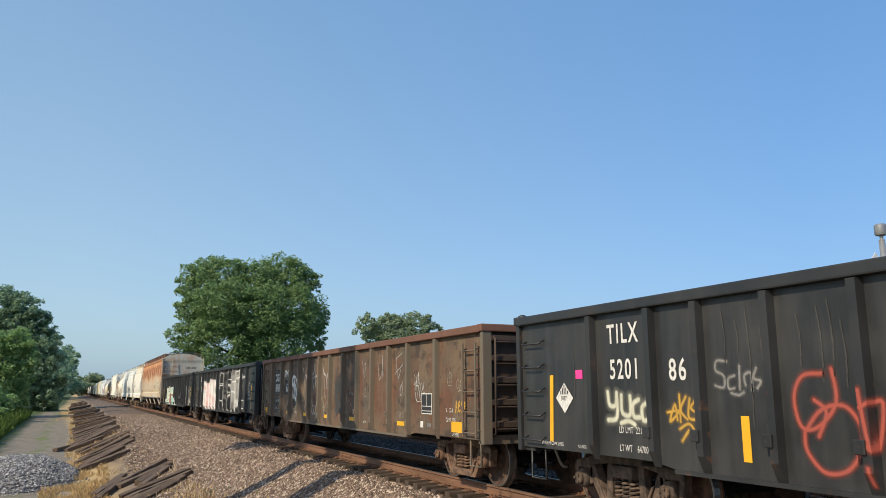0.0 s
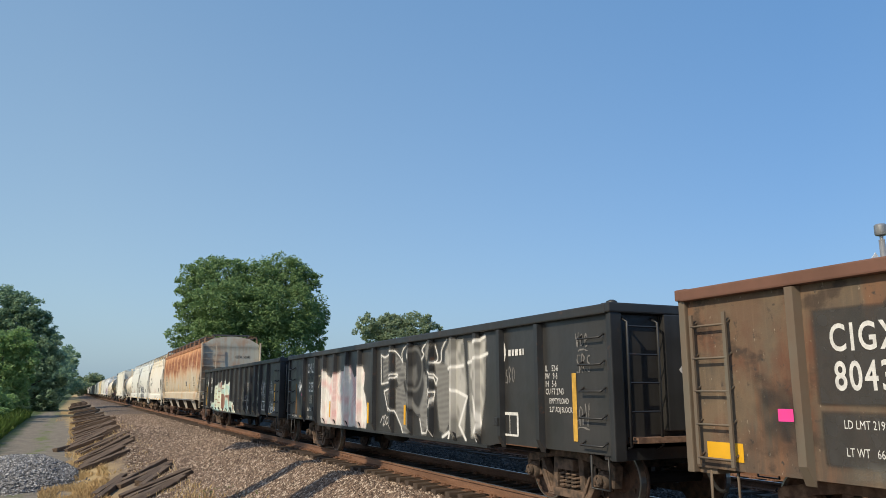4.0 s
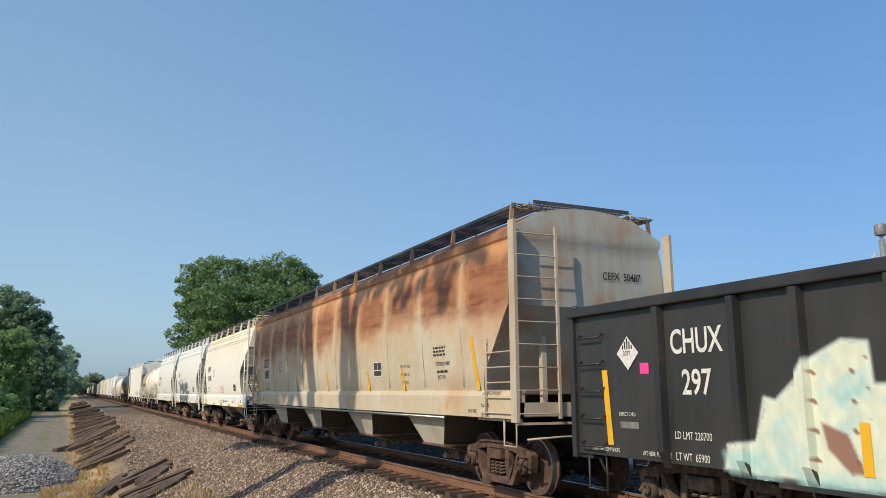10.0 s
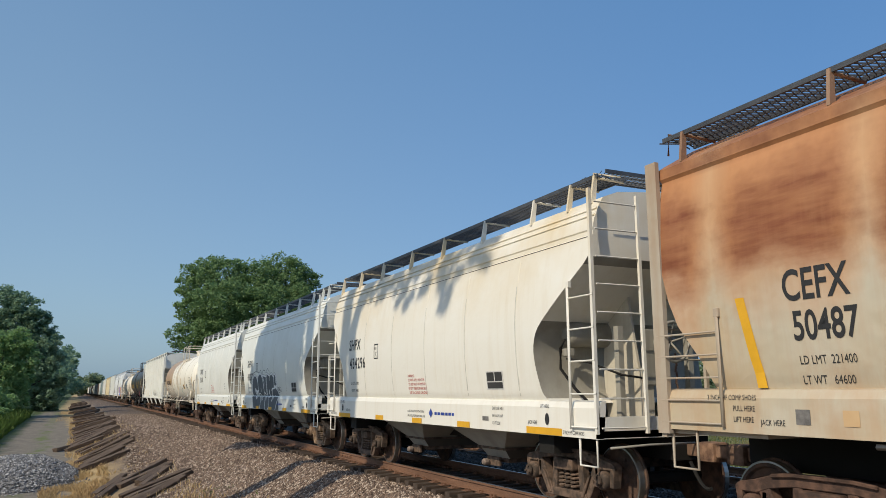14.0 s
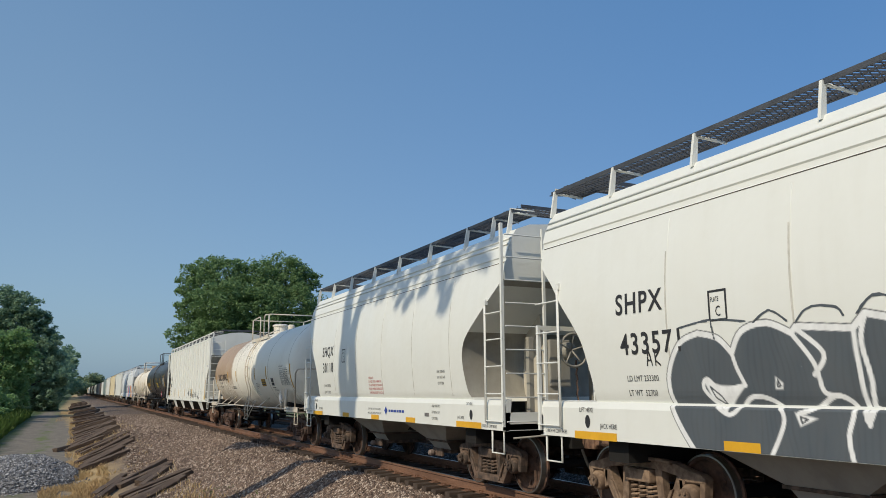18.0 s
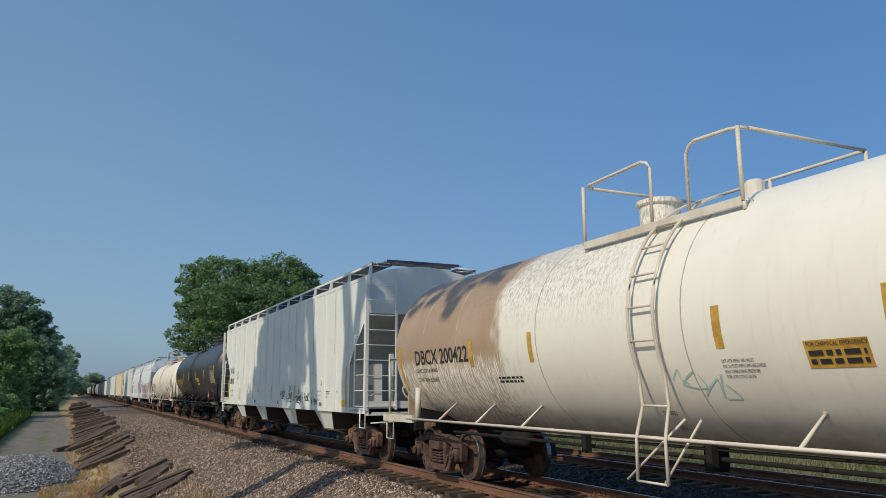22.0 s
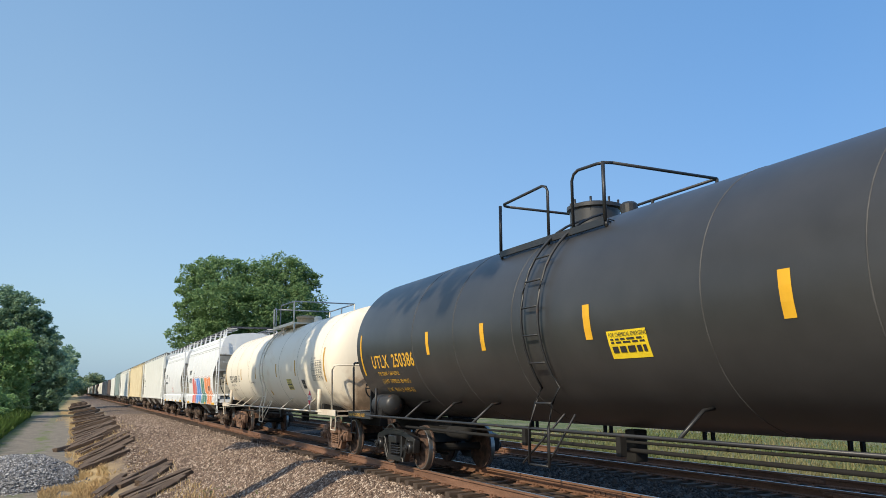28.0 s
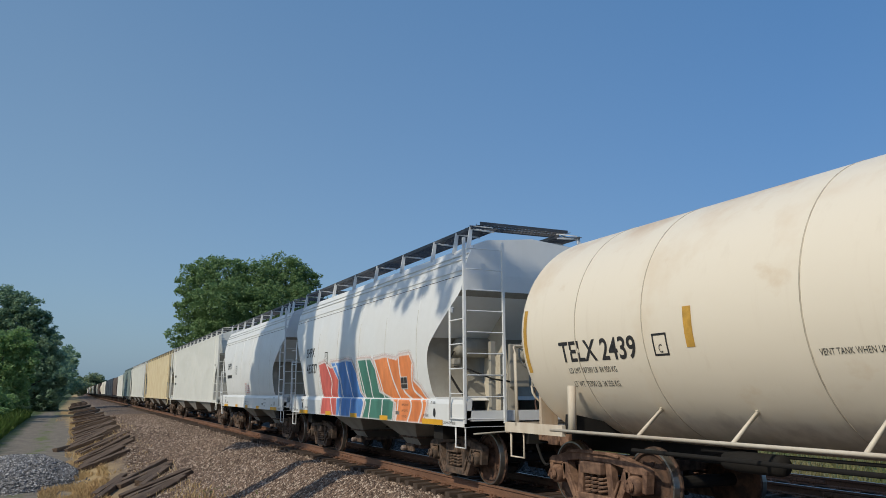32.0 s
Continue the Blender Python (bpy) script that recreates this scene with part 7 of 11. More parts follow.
def centre_flow(y0, y1, paint, dark, label, tint="truck", notice=True):
    """A two-bay hopper with rounded sides and cut-away ends."""
    h = (y1 - y0) / 2
    car = thing("covered_hopper", label, "hopper car", "train")
    ROOTS.append((car, (y0 + y1) / 2))
    m = M[paint]
    bm = BM()
    loft(bm, CF)
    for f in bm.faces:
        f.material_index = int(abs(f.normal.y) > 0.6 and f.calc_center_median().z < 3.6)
    part("body", bm, [m, M["grimy_shaded_end"]], car)
    for s in (-1, 1):
        bm = BM()
        prism(bm, [(1.52 * s, 1.055), (1.585 * s, 1.055), (1.585 * s, 1.45), (1.55 * s, 1.53), (1.46 * s, 1.55)], -h, h, "y")
        part("side_sill", bm, m, car)
        bar(car, "seam_line", [(s * 1.487, -5.78, 3.785), (s * 1.487, 5.8, 3.785)], 0.007, M["seam_grime"], seg=5)
        for i, (z, w) in enumerate(((4.10, 1.405), (4.2, 1.36))):
            bar(car, "roof_seam", [(s * w, -5.78, z), (s * w, 5.86, z)], 0.018, m, seg=5)
    for y in CF_SEAMS:
        bar(car, "weld_seam", [(cf_side(y, z) - 0.0, y, z) for z in (1.6, 1.9, 2.2, 2.5, 2.8, 3.1, 3.4, 3.7)], 0.0045, m, seg=5)
        # pale strip that paints the soft shading of the dent at each seam
        patch(car, "seam_stain", y + 0.028, y + 0.006, 1.6, 3.3, "seam_soft", cf_side, lift=0.003)
    for q in (-1, 1):
        slab(car, "end_platform", (-1.52, 1.52, min(q * h, q * (h - 1.3)), max(q * h, q * (h - 1.3)), 1.07, 1.16), M["grimy_shaded_end"])
        slab(car, "end_sill", (-1.585, 1.585, min(q * h, q * (h - 0.08)), max(q * h, q * (h - 0.08)), 1.06, 1.34), m)
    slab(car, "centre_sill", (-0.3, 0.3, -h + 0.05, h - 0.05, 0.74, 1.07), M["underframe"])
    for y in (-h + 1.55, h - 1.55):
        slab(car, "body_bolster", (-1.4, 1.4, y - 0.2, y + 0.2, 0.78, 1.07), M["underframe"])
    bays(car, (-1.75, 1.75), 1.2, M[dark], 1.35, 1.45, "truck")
    ladders(car, h, 4.42, 1.12, m, back_top=2.62)
    for q in (-1, 1):
        bm = BM()
        prism(bm, [(q * (h - 0.42), 1.16), (q * 4.62, 1.16), (q * 4.55, 2.0), (q * 4.62, 2.62), (q * 5.05, 3.05), (q * (h - 0.78), 3.2), (q * (h - 0.66), 2.4)], -0.42, -0.38, "x")
        part("centre_web", bm, M["web_cream"], car, "dusty cream web plate")
        slab(car, "web_flange", (-0.5, -0.3, min(q * (h - 0.42), q * (h - 0.46)), max(q * (h - 0.42), q * (h - 0.46)), 1.16, 2.0), M["web_cream"])
    roof_walk(car, -5.65, 5.95, 4.70, 1.22, (-5.59, -5.0, -3.97, -2.29, -0.58, 1.06, 2.83, 4.4, 5.85), 1.33, 4.3, m)
    end_gear(car, h, M["grimy_shaded_end"], hose=paint == "white_f" or not notice)
    for y in (-h + 1.55, h - 1.55):
        truck(car, y, tint)
    couplers(car, h)
    # marks common to these hoppers
    for y, z in ((-0.0, 1.11), (2.1, 1.11), (-2.05, 1.11)):
        patch(car, "reflective_stripe", y + 0.24, y - 0.24, z - 0.05, z + 0.05, "yellow", cf_side)
    patch(car, "reflective_stripe", 5.02, 4.12, 1.05, 1.15, "yellow", cf_side)
    patch(car, "reflective_stripe", -4.15, -5.09, 1.06, 1.16, "yellow", cf_side)
    text(car, "2 INCH HF COMP SHOES", 0.05, -5.12, 1.09, "mark_black", cf_side, 0.62)
    text(car, "JACK HERE", 0.05, -4.2, 1.2, "mark_black", cf_side, 0.7)
    text(car, "LIFT HERE", 0.05, -4.55, 1.44, "mark_black", cf_side, 0.7)
    for y in (-4.72, 4.72):
        bm = BM()
        bm.faces.new([bm.verts.new((-1.591, y + 0.055 * math.cos(a), 1.28 + 0.085 * math.sin(a))) for a in [i * math.tau / 16 for i in range(16)]])
        part("lift_hole", bm, M["mark_black"], car)
    text(car, "2 INCH HF COMP SHOES", 0.052, 5.72, 1.1, "mark_black", cf_side, 0.62)
    text(car, "LIFT HERE", 0.06, 4.9, 1.4, "mark_black", cf_side, 0.8)
    text(car, "JACK HERE", 0.06, 4.45, 1.2, "mark_black", cf_side, 0.8)
    patch(car, "builder_plate", -2.76, -2.97, 1.2, 1.27, "tag_grey", cf_side)
    mural(car, "plate_mark", 3.1, 2.0, 1.1, 2.8, lambda Y, Z: np.where((near_line(Y, Z, [(2.38, 2.73), (2.14, 2.73), (2.14, 2.42), (2.38, 2.42), (2.38, 2.73)]) < 0.012), 0, -1), ["mark_black"], cf_side, 0.012)
    text(car, "PLATE", 0.05, 2.36, 2.62, "mark_black", cf_side, 0.6)
    text(car, "C", 0.11, 2.30, 2.46, "mark_black", cf_side, 0.7)
    if notice:
        text(car, "WARNING\nDO NOT APPLY VIBRATOR\nTO ANY PART OF CAR BODY\nEXCEPT VIBRATOR BRACKETS\n  USE ON LOADED CAR ONLY", 0.052, 0.45, 1.96, "mark_red", cf_side, 0.9, leap=1.1)
        text(car, "CLOSE AND LOCK HATCH COVERS\nAND OUTLETS BEFORE MOVING CAR", 0.042, 0.47, 1.27, "mark_black", cf_side, 0.85, leap=1.5)
    text(car, "EXW 10-8  H 8-5\nEW  8-0  H 14-9\nCU FT 3258", 0.05, -3.1, 1.38, "mark_black", cf_side, 0.7, leap=1.6)
    return car


def test_box(car, y, z, w, hh, surf):
    """A dark test-record panel with a pale frame."""
    patch(car, "test_record_frame", y, y - w, z, z + hh, "mark_white", surf)
    for a, b, c, d in ((0.05, 0.48, 0.46, 0.94), (0.53, 0.95, 0.46, 0.94), (0.05, 0.95, 0.07, 0.40)):
        patch(car, "test_record", y - a * w, y - b * w, z + c * hh, z + d * hh, "patch_grey", surf, lift=0.009)


M["seam_soft"] = plain("pale_grey_seam_shading", (0.66, 0.64, 0.57), 0.7, 0, 0.12, 5)
M["seam_grime"] = plain("dark_seam_grime", (0.16, 0.14, 0.11), 0.8, 0, 0.15, 5)
M["web_cream"] = painted("dusty_cream_web_paint", (0.56, 0.52, 0.43), (0.30, 0.22, 0.14), 0.5, 0.5, 0.7)
# grimy end paint; the shade of the cut-away ends is put in too
M["grimy_shaded_end"] = painted("grimy_shaded_cream_paint", (0.34, 0.325, 0.28), (0.16, 0.14, 0.11), 0.5, 0.4, 0.7)
M["white_a"] = painted("yellowed_white_paint", (0.80, 0.78, 0.70), (0.62, 0.52, 0.33), 0.25, 0.22, 0.5)
k = Nodes("cream_topped_white_paint", 0.5)
zf = k.ramp(k.axis(2), 2.6, 4.3)
c = k.mix(k.math("MULTIPLY", k.noise(0.7, 4.0, lo=0.3, hi=0.65), zf), (0.80, 0.78, 0.71), (0.68, 0.55, 0.34))
c = k.mix(k.math("MULTIPLY", k.noise(3.0, 4.0, stretch=(2, 2, 0.15), lo=0.5, hi=0.8), 0.25), c, (0.6, 0.5, 0.34))
k.color(c).bump(k.noise(1.5), 0.12, 0.03)
M["white_f"] = k.m
M["white_g"] = painted("clean_white_paint", (0.755, 0.765, 0.715), (0.57, 0.56, 0.48), 0.12, 0.12, 0.45)
M["white_m"] = painted("grey_white_paint", (0.74, 0.76, 0.76), (0.55, 0.55, 0.52), 0.15, 0.12, 0.45)
M["bay_grey"] = painted("dusty_grey_bay", (0.35, 0.34, 0.31), (0.16, 0.14, 0.12), 0.5, 0.3, 0.75)
M["grey_piece"] = plain("slate_grey_spray", (0.085, 0.10, 0.115), 0.6, 0, 0.06, 3)
M["blue_spray"] = plain("blue_spray", (0.05, 0.13, 0.36), 0.6, 0, 0.15, 4)
M["orange_spray"] = plain("orange_spray", (0.72, 0.26, 0.07), 0.6, 0, 0.12, 4)
M["green_spray"] = plain("green_spray", (0.05, 0.22, 0.14), 0.6, 0, 0.12, 4)

# ---- rusted four-bay hopper ----
k = Nodes("rust_stained_cream_paint", 0.65)
z = k.axis(2)
big_ = k.noise(0.35, 4.0, stretch=(1, 1, 0.5), lo=0.25, hi=0.75)
panel = k.math("ABSOLUTE", k.math("SUBTRACT", k.math("FRACT", k.math("DIVIDE", k.math("ADD", k.axis(1), 8.85), 1.87)), 0.5))
seam = k.ramp(panel, 0.16, 0.0)
wide_ = k.math("ADD", panel, k.math("MULTIPLY", k.math("SUBTRACT", k.noise(1.6, 6.0, lo=0.0, hi=1.0), 0.5), 0.5))
core_mask = k.ramp(wide_, -0.02, 0.16)
depth_mask = k.math("ADD", z, k.math("ADD", k.math("MULTIPLY", k.math("SUBTRACT", k.noise(0.42, 2.0, stretch=(1, 1, 0.1), lo=0.2, hi=0.8), 0.5), 0.9), k.math("MULTIPLY", k.math("SUBTRACT", k.noise(1.7, 6.0, stretch=(1, 0.8, 1.3), lo=0.0, hi=1.0), 0.5), 0.75)))
stain_mask = k.math("MULTIPLY", k.ramp(depth_mask, 2.72, 3.1), k.ramp(k.math("ADD", z, k.math("MULTIPLY", k.noise(1.2, 4.0), 0.3)), 4.2, 3.85))
brush_mask = k.noise(2.2, 8.0, stretch=(1, 0.4, 3.2), lo=0.3, hi=0.64)
veil_mask = k.ramp(k.math("SUBTRACT", k.math("ADD", depth_mask, k.math("MULTIPLY", big_, 0.5)), k.math("MULTIPLY", seam, 0.55)), 2.5, 3.5)
fine_mask = k.noise(6.0, 5.0, stretch=(1, 2.0, 0.2), lo=0.4, hi=0.7)
c = k.mix(k.noise(0.9, 5.0, lo=0.35, hi=0.7), (0.54, 0.495, 0.395), (0.50, 0.405, 0.27))
c = k.mix(k.math("MULTIPLY", veil_mask, 0.92), c, (0.53, 0.235, 0.09))
c = k.mix(k.math("MULTIPLY", k.math("MULTIPLY", veil_mask, seam), 0.6), c, (0.60, 0.40, 0.23))
c = k.mix(k.math("MULTIPLY", k.noise(1.1, 7.0, stretch=(1, 1, 0.8), lo=0.52, hi=0.74), 0.5), c, (0.46, 0.24, 0.11))
c = k.mix(k.math("MULTIPLY", k.math("MULTIPLY", stain_mask, core_mask), k.math("ADD", k.math("MULTIPLY", brush_mask, 0.52), 0.42)), c, (0.185, 0.05, 0.019))
c = k.mix(k.math("MULTIPLY", fine_mask, 0.16), c, (0.44, 0.20, 0.09))
c = k.mix(k.math("MULTIPLY", k.noise(2.2, 6.0, stretch=(1.4, 1.6, 0.3), lo=0.58, hi=0.78), 0.3), c, (0.42, 0.24, 0.12))
c = k.mix(k.math("MULTIPLY", k.ramp(z, 4.08, 4.2), k.math("ADD", k.math("MULTIPLY", k.noise(2.4, 6.0), 0.5), 0.35)), c, (0.20, 0.075, 0.035))
k.color(c).bump(k.math("ADD", k.math("MULTIPLY", panel, 1.1), k.noise(1.2, 3.0)), 0.32, 0.05)
M["rust_cream"] = k.m
M["rust_walk"] = painted("rusted_bracket_steel", (0.34, 0.22, 0.145), (0.20, 0.10, 0.06), 0.6, 0.4, 0.8)
M["rust_post"] = painted("rusty_cream_trim", (0.46, 0.41, 0.33), (0.33, 0.18, 0.09), 0.5, 0.4, 0.7)

RH = [(1.46, 1.62, 8.55, 9.0), (1.52, 1.72, 8.62, 9.05), (1.56, 2.0, 8.72, 9.2), (1.59, 2.4, 9.1, 9.5), (1.605, 2.7, 9.35, 9.62), (1.61, 3.05, 9.62, 9.7), (1.60, 3.5, 9.64, 9.7), (1.57, 3.9, 9.64, 9.7), (1.52, 4.14, 9.64, 9.7), (1.55, 4.18, 9.66, 9.72), (1.55, 4.3, 9.66, 9.72), (1.46, 4.36, 9.66, 9.72), (1.0, 4.62, 9.64, 9.7), (0.5, 4.72, 9.64, 9.7), (0.0, 4.75, 9.64, 9.7)]
rh_side = profile([(1.60, 1.2), (1.60, 1.63)] + [q[:2] for q in RH[1:]])
M["seam_grey"] = plain("grey_seam_shading", (0.46, 0.43, 0.36), 0.7, 0, 0.2, 3)
M["cream_faded"] = painted("faded_cream_label", (0.62, 0.46, 0.26), (0.5, 0.28, 0.13), 0.7, 0.4, 0.7)
hop = thing("covered_hopper", "rust-stained cream covered hopper with four bays", "hopper car", "train")
ROOTS.append((hop, (-24.2 - 4.5) / 2))
bm = BM()
loft(bm, RH)
for f in bm.faces:
    f.material_index = int(f.calc_center_median().y < -8.5 and f.normal.y < -0.6)
M["rust_end"] = painted("grey_cream_end_paint", (0.40, 0.41, 0.36), (0.36, 0.17, 0.08), 1.0, 0.5, 0.65)
part("body", bm, [M["rust_cream"], M["rust_end"]], hop)
for s in (-1, 1):
    bm = BM()
    prism(bm, [(1.50 * s, 1.25), (1.60 * s, 1.25), (1.60 * s, 1.60), (1.56 * s, 1.68), (1.45 * s, 1.70)], -9.85, 9.85, "y")
    part("side_sill", bm, M["rust_cream"], hop)
    bar(hop, "sill_pipe", [(1.58 * s, -7.2, 1.20), (1.58 * s, 7.2, 1.20)], 0.028, M["tread"])
    for y in (-9.78, 9.78):
        slab(hop, "corner_post", (s * 1.60 - 0.03, s * 1.60 + 0.03, y - 0.09, y + 0.09, 1.2, 4.4), M["rust_post"])
for y in (-7.9, -6.2, -4.3, -2.4, -0.5, 1.2, 2.8, 4.64, 6.6):
    bm = BM()
    tube(bm, [(rh_side(y, 1.75 + i * 0.2), y, 1.75 + i * 0.2) for i in range(12)], 0.012, 5)
    part("weld_seam", bm, M["rust_cream"], hop, smooth=True)
    # grey strips paint the soft shadow lines along the lower seams
    patch(hop, "seam_stain", y + 0.035, y - 0.012, 1.74, 2.85, "seam_grey", rh_side, lift=0.003, slant=-0.05)
for q in (-1, 1):
    slab(hop, "end_platform", (-1.52, 1.52, min(q * 9.85, q * 8.4), max(q * 9.85, q * 8.4), 1.2, 1.28), M["rust_post"])
    slab(hop, "end_sill", (-1.6, 1.6, min(q * 9.85, q * 9.77), max(q * 9.85, q * 9.77), 1.16, 1.5), M["rust_post"])
slab(hop, "centre_sill", (-0.3, 0.3, -9.8, 9.8, 0.76, 1.2), M["underframe"])
M["bay_cream"] = painted("dusty_cream_bay", (0.46, 0.43, 0.36), (0.24, 0.16, 0.10), 0.5, 0.4, 0.75)
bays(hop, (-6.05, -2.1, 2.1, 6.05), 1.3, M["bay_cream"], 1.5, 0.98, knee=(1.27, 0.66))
ladders(hop, 9.83, 4.38, 1.25, M["rust_post"], inner=0.95, inner_top=2.45, corner_w=0.02)
roof_walk(hop, -9.6, 9.75, 4.69, 1.42, (-9.5, -7.3, -5.3, -3.4, -1.6, 0.2, 2.0, 3.8, 5.6, 7.4, 9.4), 1.5, 4.34, M["rust_walk"])
end_gear(hop, 9.85, M["rust_post"], 1.25, False, False)
for y in (-8.2, 8.2):
    truck(hop, y, "truck_red")
couplers(hop, 9.85)
text(hop, "CEFX", 0.29, 8.02, 2.53, "mark_black", rh_side, 0.72)
text(hop, "50487", 0.27, 7.95, 2.15, "mark_black", rh_side, 0.72)
text(hop, "LD LMT  221400\nLT WT   64600", 0.08, 7.92, 1.92, "mark_black", rh_side, 0.75, leap=1.6)
for y, z0, z1, d in ((8.56, 1.7, 2.62, -0.28), (6.42, 1.69, 2.13, -0.1), (3.55, 1.69, 2.15, -0.12), (0.32, 1.69, 2.15, -0.12), (-2.95, 1.69, 2.14, -0.12), (-5.1, 1.69, 2.14, -0.14), (-8.3, 1.69, 2.62, -0.3)):
    patch(hop, "reflective_stripe", y + 0.06, y - 0.06, z0, z1, "yellow", rh_side, slant=d * 0.6)
test_box(hop, -3.4, 2.0, 0.5, 0.34, rh_side)
mural(hop, "plate_mark", 6.1, 5.0, 2.2, 2.8, lambda Y, Z: np.where(near_line(Y, Z, [(5.72, 2.63), (5.46, 2.63), (5.46, 2.34), (5.72, 2.34), (5.72, 2.63)]) < 0.012, 0, -1), ["mark_black"], rh_side, 0.012)
text(hop, "C", 0.1, 5.64, 2.38, "mark_black", rh_side, 0.7)
text(hop, "EXTERIOR PAINT\n\n  BMT 9-99", 0.075, -6.81, 2.15, "mark_black", rh_side, 0.75, leap=1.15)
bars(hop, -6.85, -7.3, 2.0, 2.08, 1, "mark_black", rh_side, 17)
bars(hop, -6.72, -7.25, 2.32, 2.52, 3, "mark_black", rh_side, 18)
text(hop, "EXW 10-7 H 8-5\nEW   8-8 H 15-1\n CU FT 6221", 0.06, -5.02, 2.16, "mark_black", rh_side, 0.85, leap=1.9)
text(hop, "PULL HERE\nLIFT HERE", 0.06, -8.66, 1.42, "mark_black", rh_side, 0.7, leap=1.8)
text(hop, "2 INCH HF COMP SHOES", 0.055, 9.1, 1.58, "mark_black", rh_side, 0.75)
text(hop, "PULL HERE", 0.055, 8.75, 1.47, "mark_black", rh_side, 0.75)
text(hop, "LIFT HERE", 0.055, 8.75, 1.36, "mark_black", rh_side, 0.75)
text(hop, "JACK HERE", 0.055, 8.4, 1.34, "mark_black", rh_side, 0.75)
text(hop, "JACK HERE", 0.06, -8.2, 1.32, "mark_black", rh_side, 0.7)
text(hop, "2 INCH HF COMP SHOES", 0.055, -8.7, 1.62, "mark_black", rh_side, 0.7)
for y in (7.9, 7.4, 6.2, 2.05, -1.9, -2.15, -7.3):
    patch(hop, "service_label", y + 0.08, y - 0.08, 1.36, 1.5, "cream_faded" if y < 7.5 else "tag_grey", rh_side)
me_ = text(hop, "CEFX  50487", 0.13, 0, 0, "mark_black", lambda a, b: 0, 0.8, split=False)
for v in me_.data.vertices:
    v.co = (0.25 - v.co.y, -9.66, 3.55 + v.co.z)

# ---- three white two-bay hoppers ----
h1 = centre_flow(-3.3, 8.6, "white_f", "bay_grey", "cream-stained white two-bay covered hopper with rounded sides")
text(h1, "SHPX", 0.25, 4.18, 2.68, "mark_black", cf_side, 0.95)
text(h1, "434296", 0.25, 4.12, 2.23, "mark_black", cf_side, 0.9, apart=1.18)
text(h1, "LD LMT 233000\nLT WT  54800", 0.07, 4.1, 1.84, "mark_black", cf_side, 0.85, leap=1.7)
test_box(h1, -2.91, 1.70, 0.56, 0.30, cf_side)
bars(h1, -0.85, -1.68, 1.22, 1.31, 1, "mark_blue", cf_side, 11)
diamond(h1, -0.68, 1.27, 0.09, "mark_blue", cf_side, "maker_mark")

h2 = centre_flow(9.63, 21.4, "white_g", "bay_grey", "white two-bay covered hopper with slate grey bubble lettering", "truck_tan", False)
text(h2, "SHPX", 0.25, 3.99, 2.62, "mark_black", cf_side, 0.9, apart=1.15)
text(h2, "433571", 0.25, 3.93, 2.12, "mark_black", cf_side, 0.9, apart=1.18)
text(h2, "LD LMT 233300\nLT WT  52700", 0.07, 3.87, 1.79, "mark_black", cf_side, 0.85, leap=1.7)
strokes(h2, [[(3.46, 1.97), (3.42, 2.13), (3.37, 1.97)], [(3.44, 2.03), (3.39, 2.03)], [(3.31, 2.13), (3.31, 1.97)], [(3.24, 2.12), (3.31, 2.04), (3.23, 1.97)]], 0.011, "mark_black", cf_side, 0.008)
test_box(h2, -2.86, 1.66, 0.6, 0.31, cf_side)
BUBBLE = [(2.75, 1.02), (2.95, 1.27), (3.09, 1.53), (3.11, 1.85), (2.89, 2.19), (2.59, 2.29), (2.31, 2.22), (2.13, 2.05), (1.97, 2.27), (1.65, 2.33), (1.36, 2.21), (1.3, 2.27), (0.71, 2.21), (0.58, 2.33), (0.14, 2.22), (-0.17, 2.29), (-0.48, 2.18), (-0.62, 2.27), (-0.76, 2.22), (-0.77, 2.0), (-0.92, 1.95), (-0.91, 1.84), (-0.73, 1.82), (-1.03, 1.69), (-1.16, 1.47), (-1.25, 1.33), (-1.21, 1.02)]
BUBBLE = curve_pts(BUBBLE[:6], 5)[:-1] + curve_pts(BUBBLE[5:8], 5)[:-1] + curve_pts(BUBBLE[7:11], 5) + BUBBLE[11:14] + curve_pts(BUBBLE[14:20], 5) + BUBBLE[20:]
BUBBLE_LINES = [curve_pts(p) for p in [[(2.13, 2.05), (2.09, 1.9), (2.01, 1.73)], [(2.01, 1.73), (2.35, 1.69), (2.53, 1.8), (2.59, 1.69), (2.36, 1.48), (2.19, 1.44), (1.95, 1.61), (1.68, 1.57), (1.55, 1.39), (1.75, 1.01)], [(1.36, 2.21), (1.16, 1.93), (1.1, 1.67), (0.97, 1.63)], [(1.3, 2.25), (1.04, 2.01), (1.17, 1.82)], [(1.37, 1.46), (1.19, 1.52), (0.97, 1.63), (0.8, 1.52), (0.87, 1.27), (0.84, 1.02)], [(0.71, 2.21), (0.71, 1.92), (0.68, 1.42), (0.6, 1.52)], [(0.58, 2.33), (0.65, 2.1), (0.61, 1.74), (0.66, 1.38)], [(0.14, 2.22), (0.2, 2.08)]]]
BUBBLE_LINES += [curve_pts(p) for p in [[(-0.13, 1.55), (0.19, 1.51), (0.28, 1.74), (0.31, 1.39), (0.27, 1.16), (0.44, 1.03)], [(-0.48, 2.18), (-0.5, 2.01), (-0.5, 1.82), (-0.73, 1.82)], [(-0.09, 1.72), (-0.2, 1.78), (-0.47, 1.79), (-0.73, 1.82)], [(-0.13, 1.55), (-0.23, 1.7), (-0.2, 1.78)], [(-1.16, 1.47), (-0.91, 1.28), (-0.71, 1.01)]]]
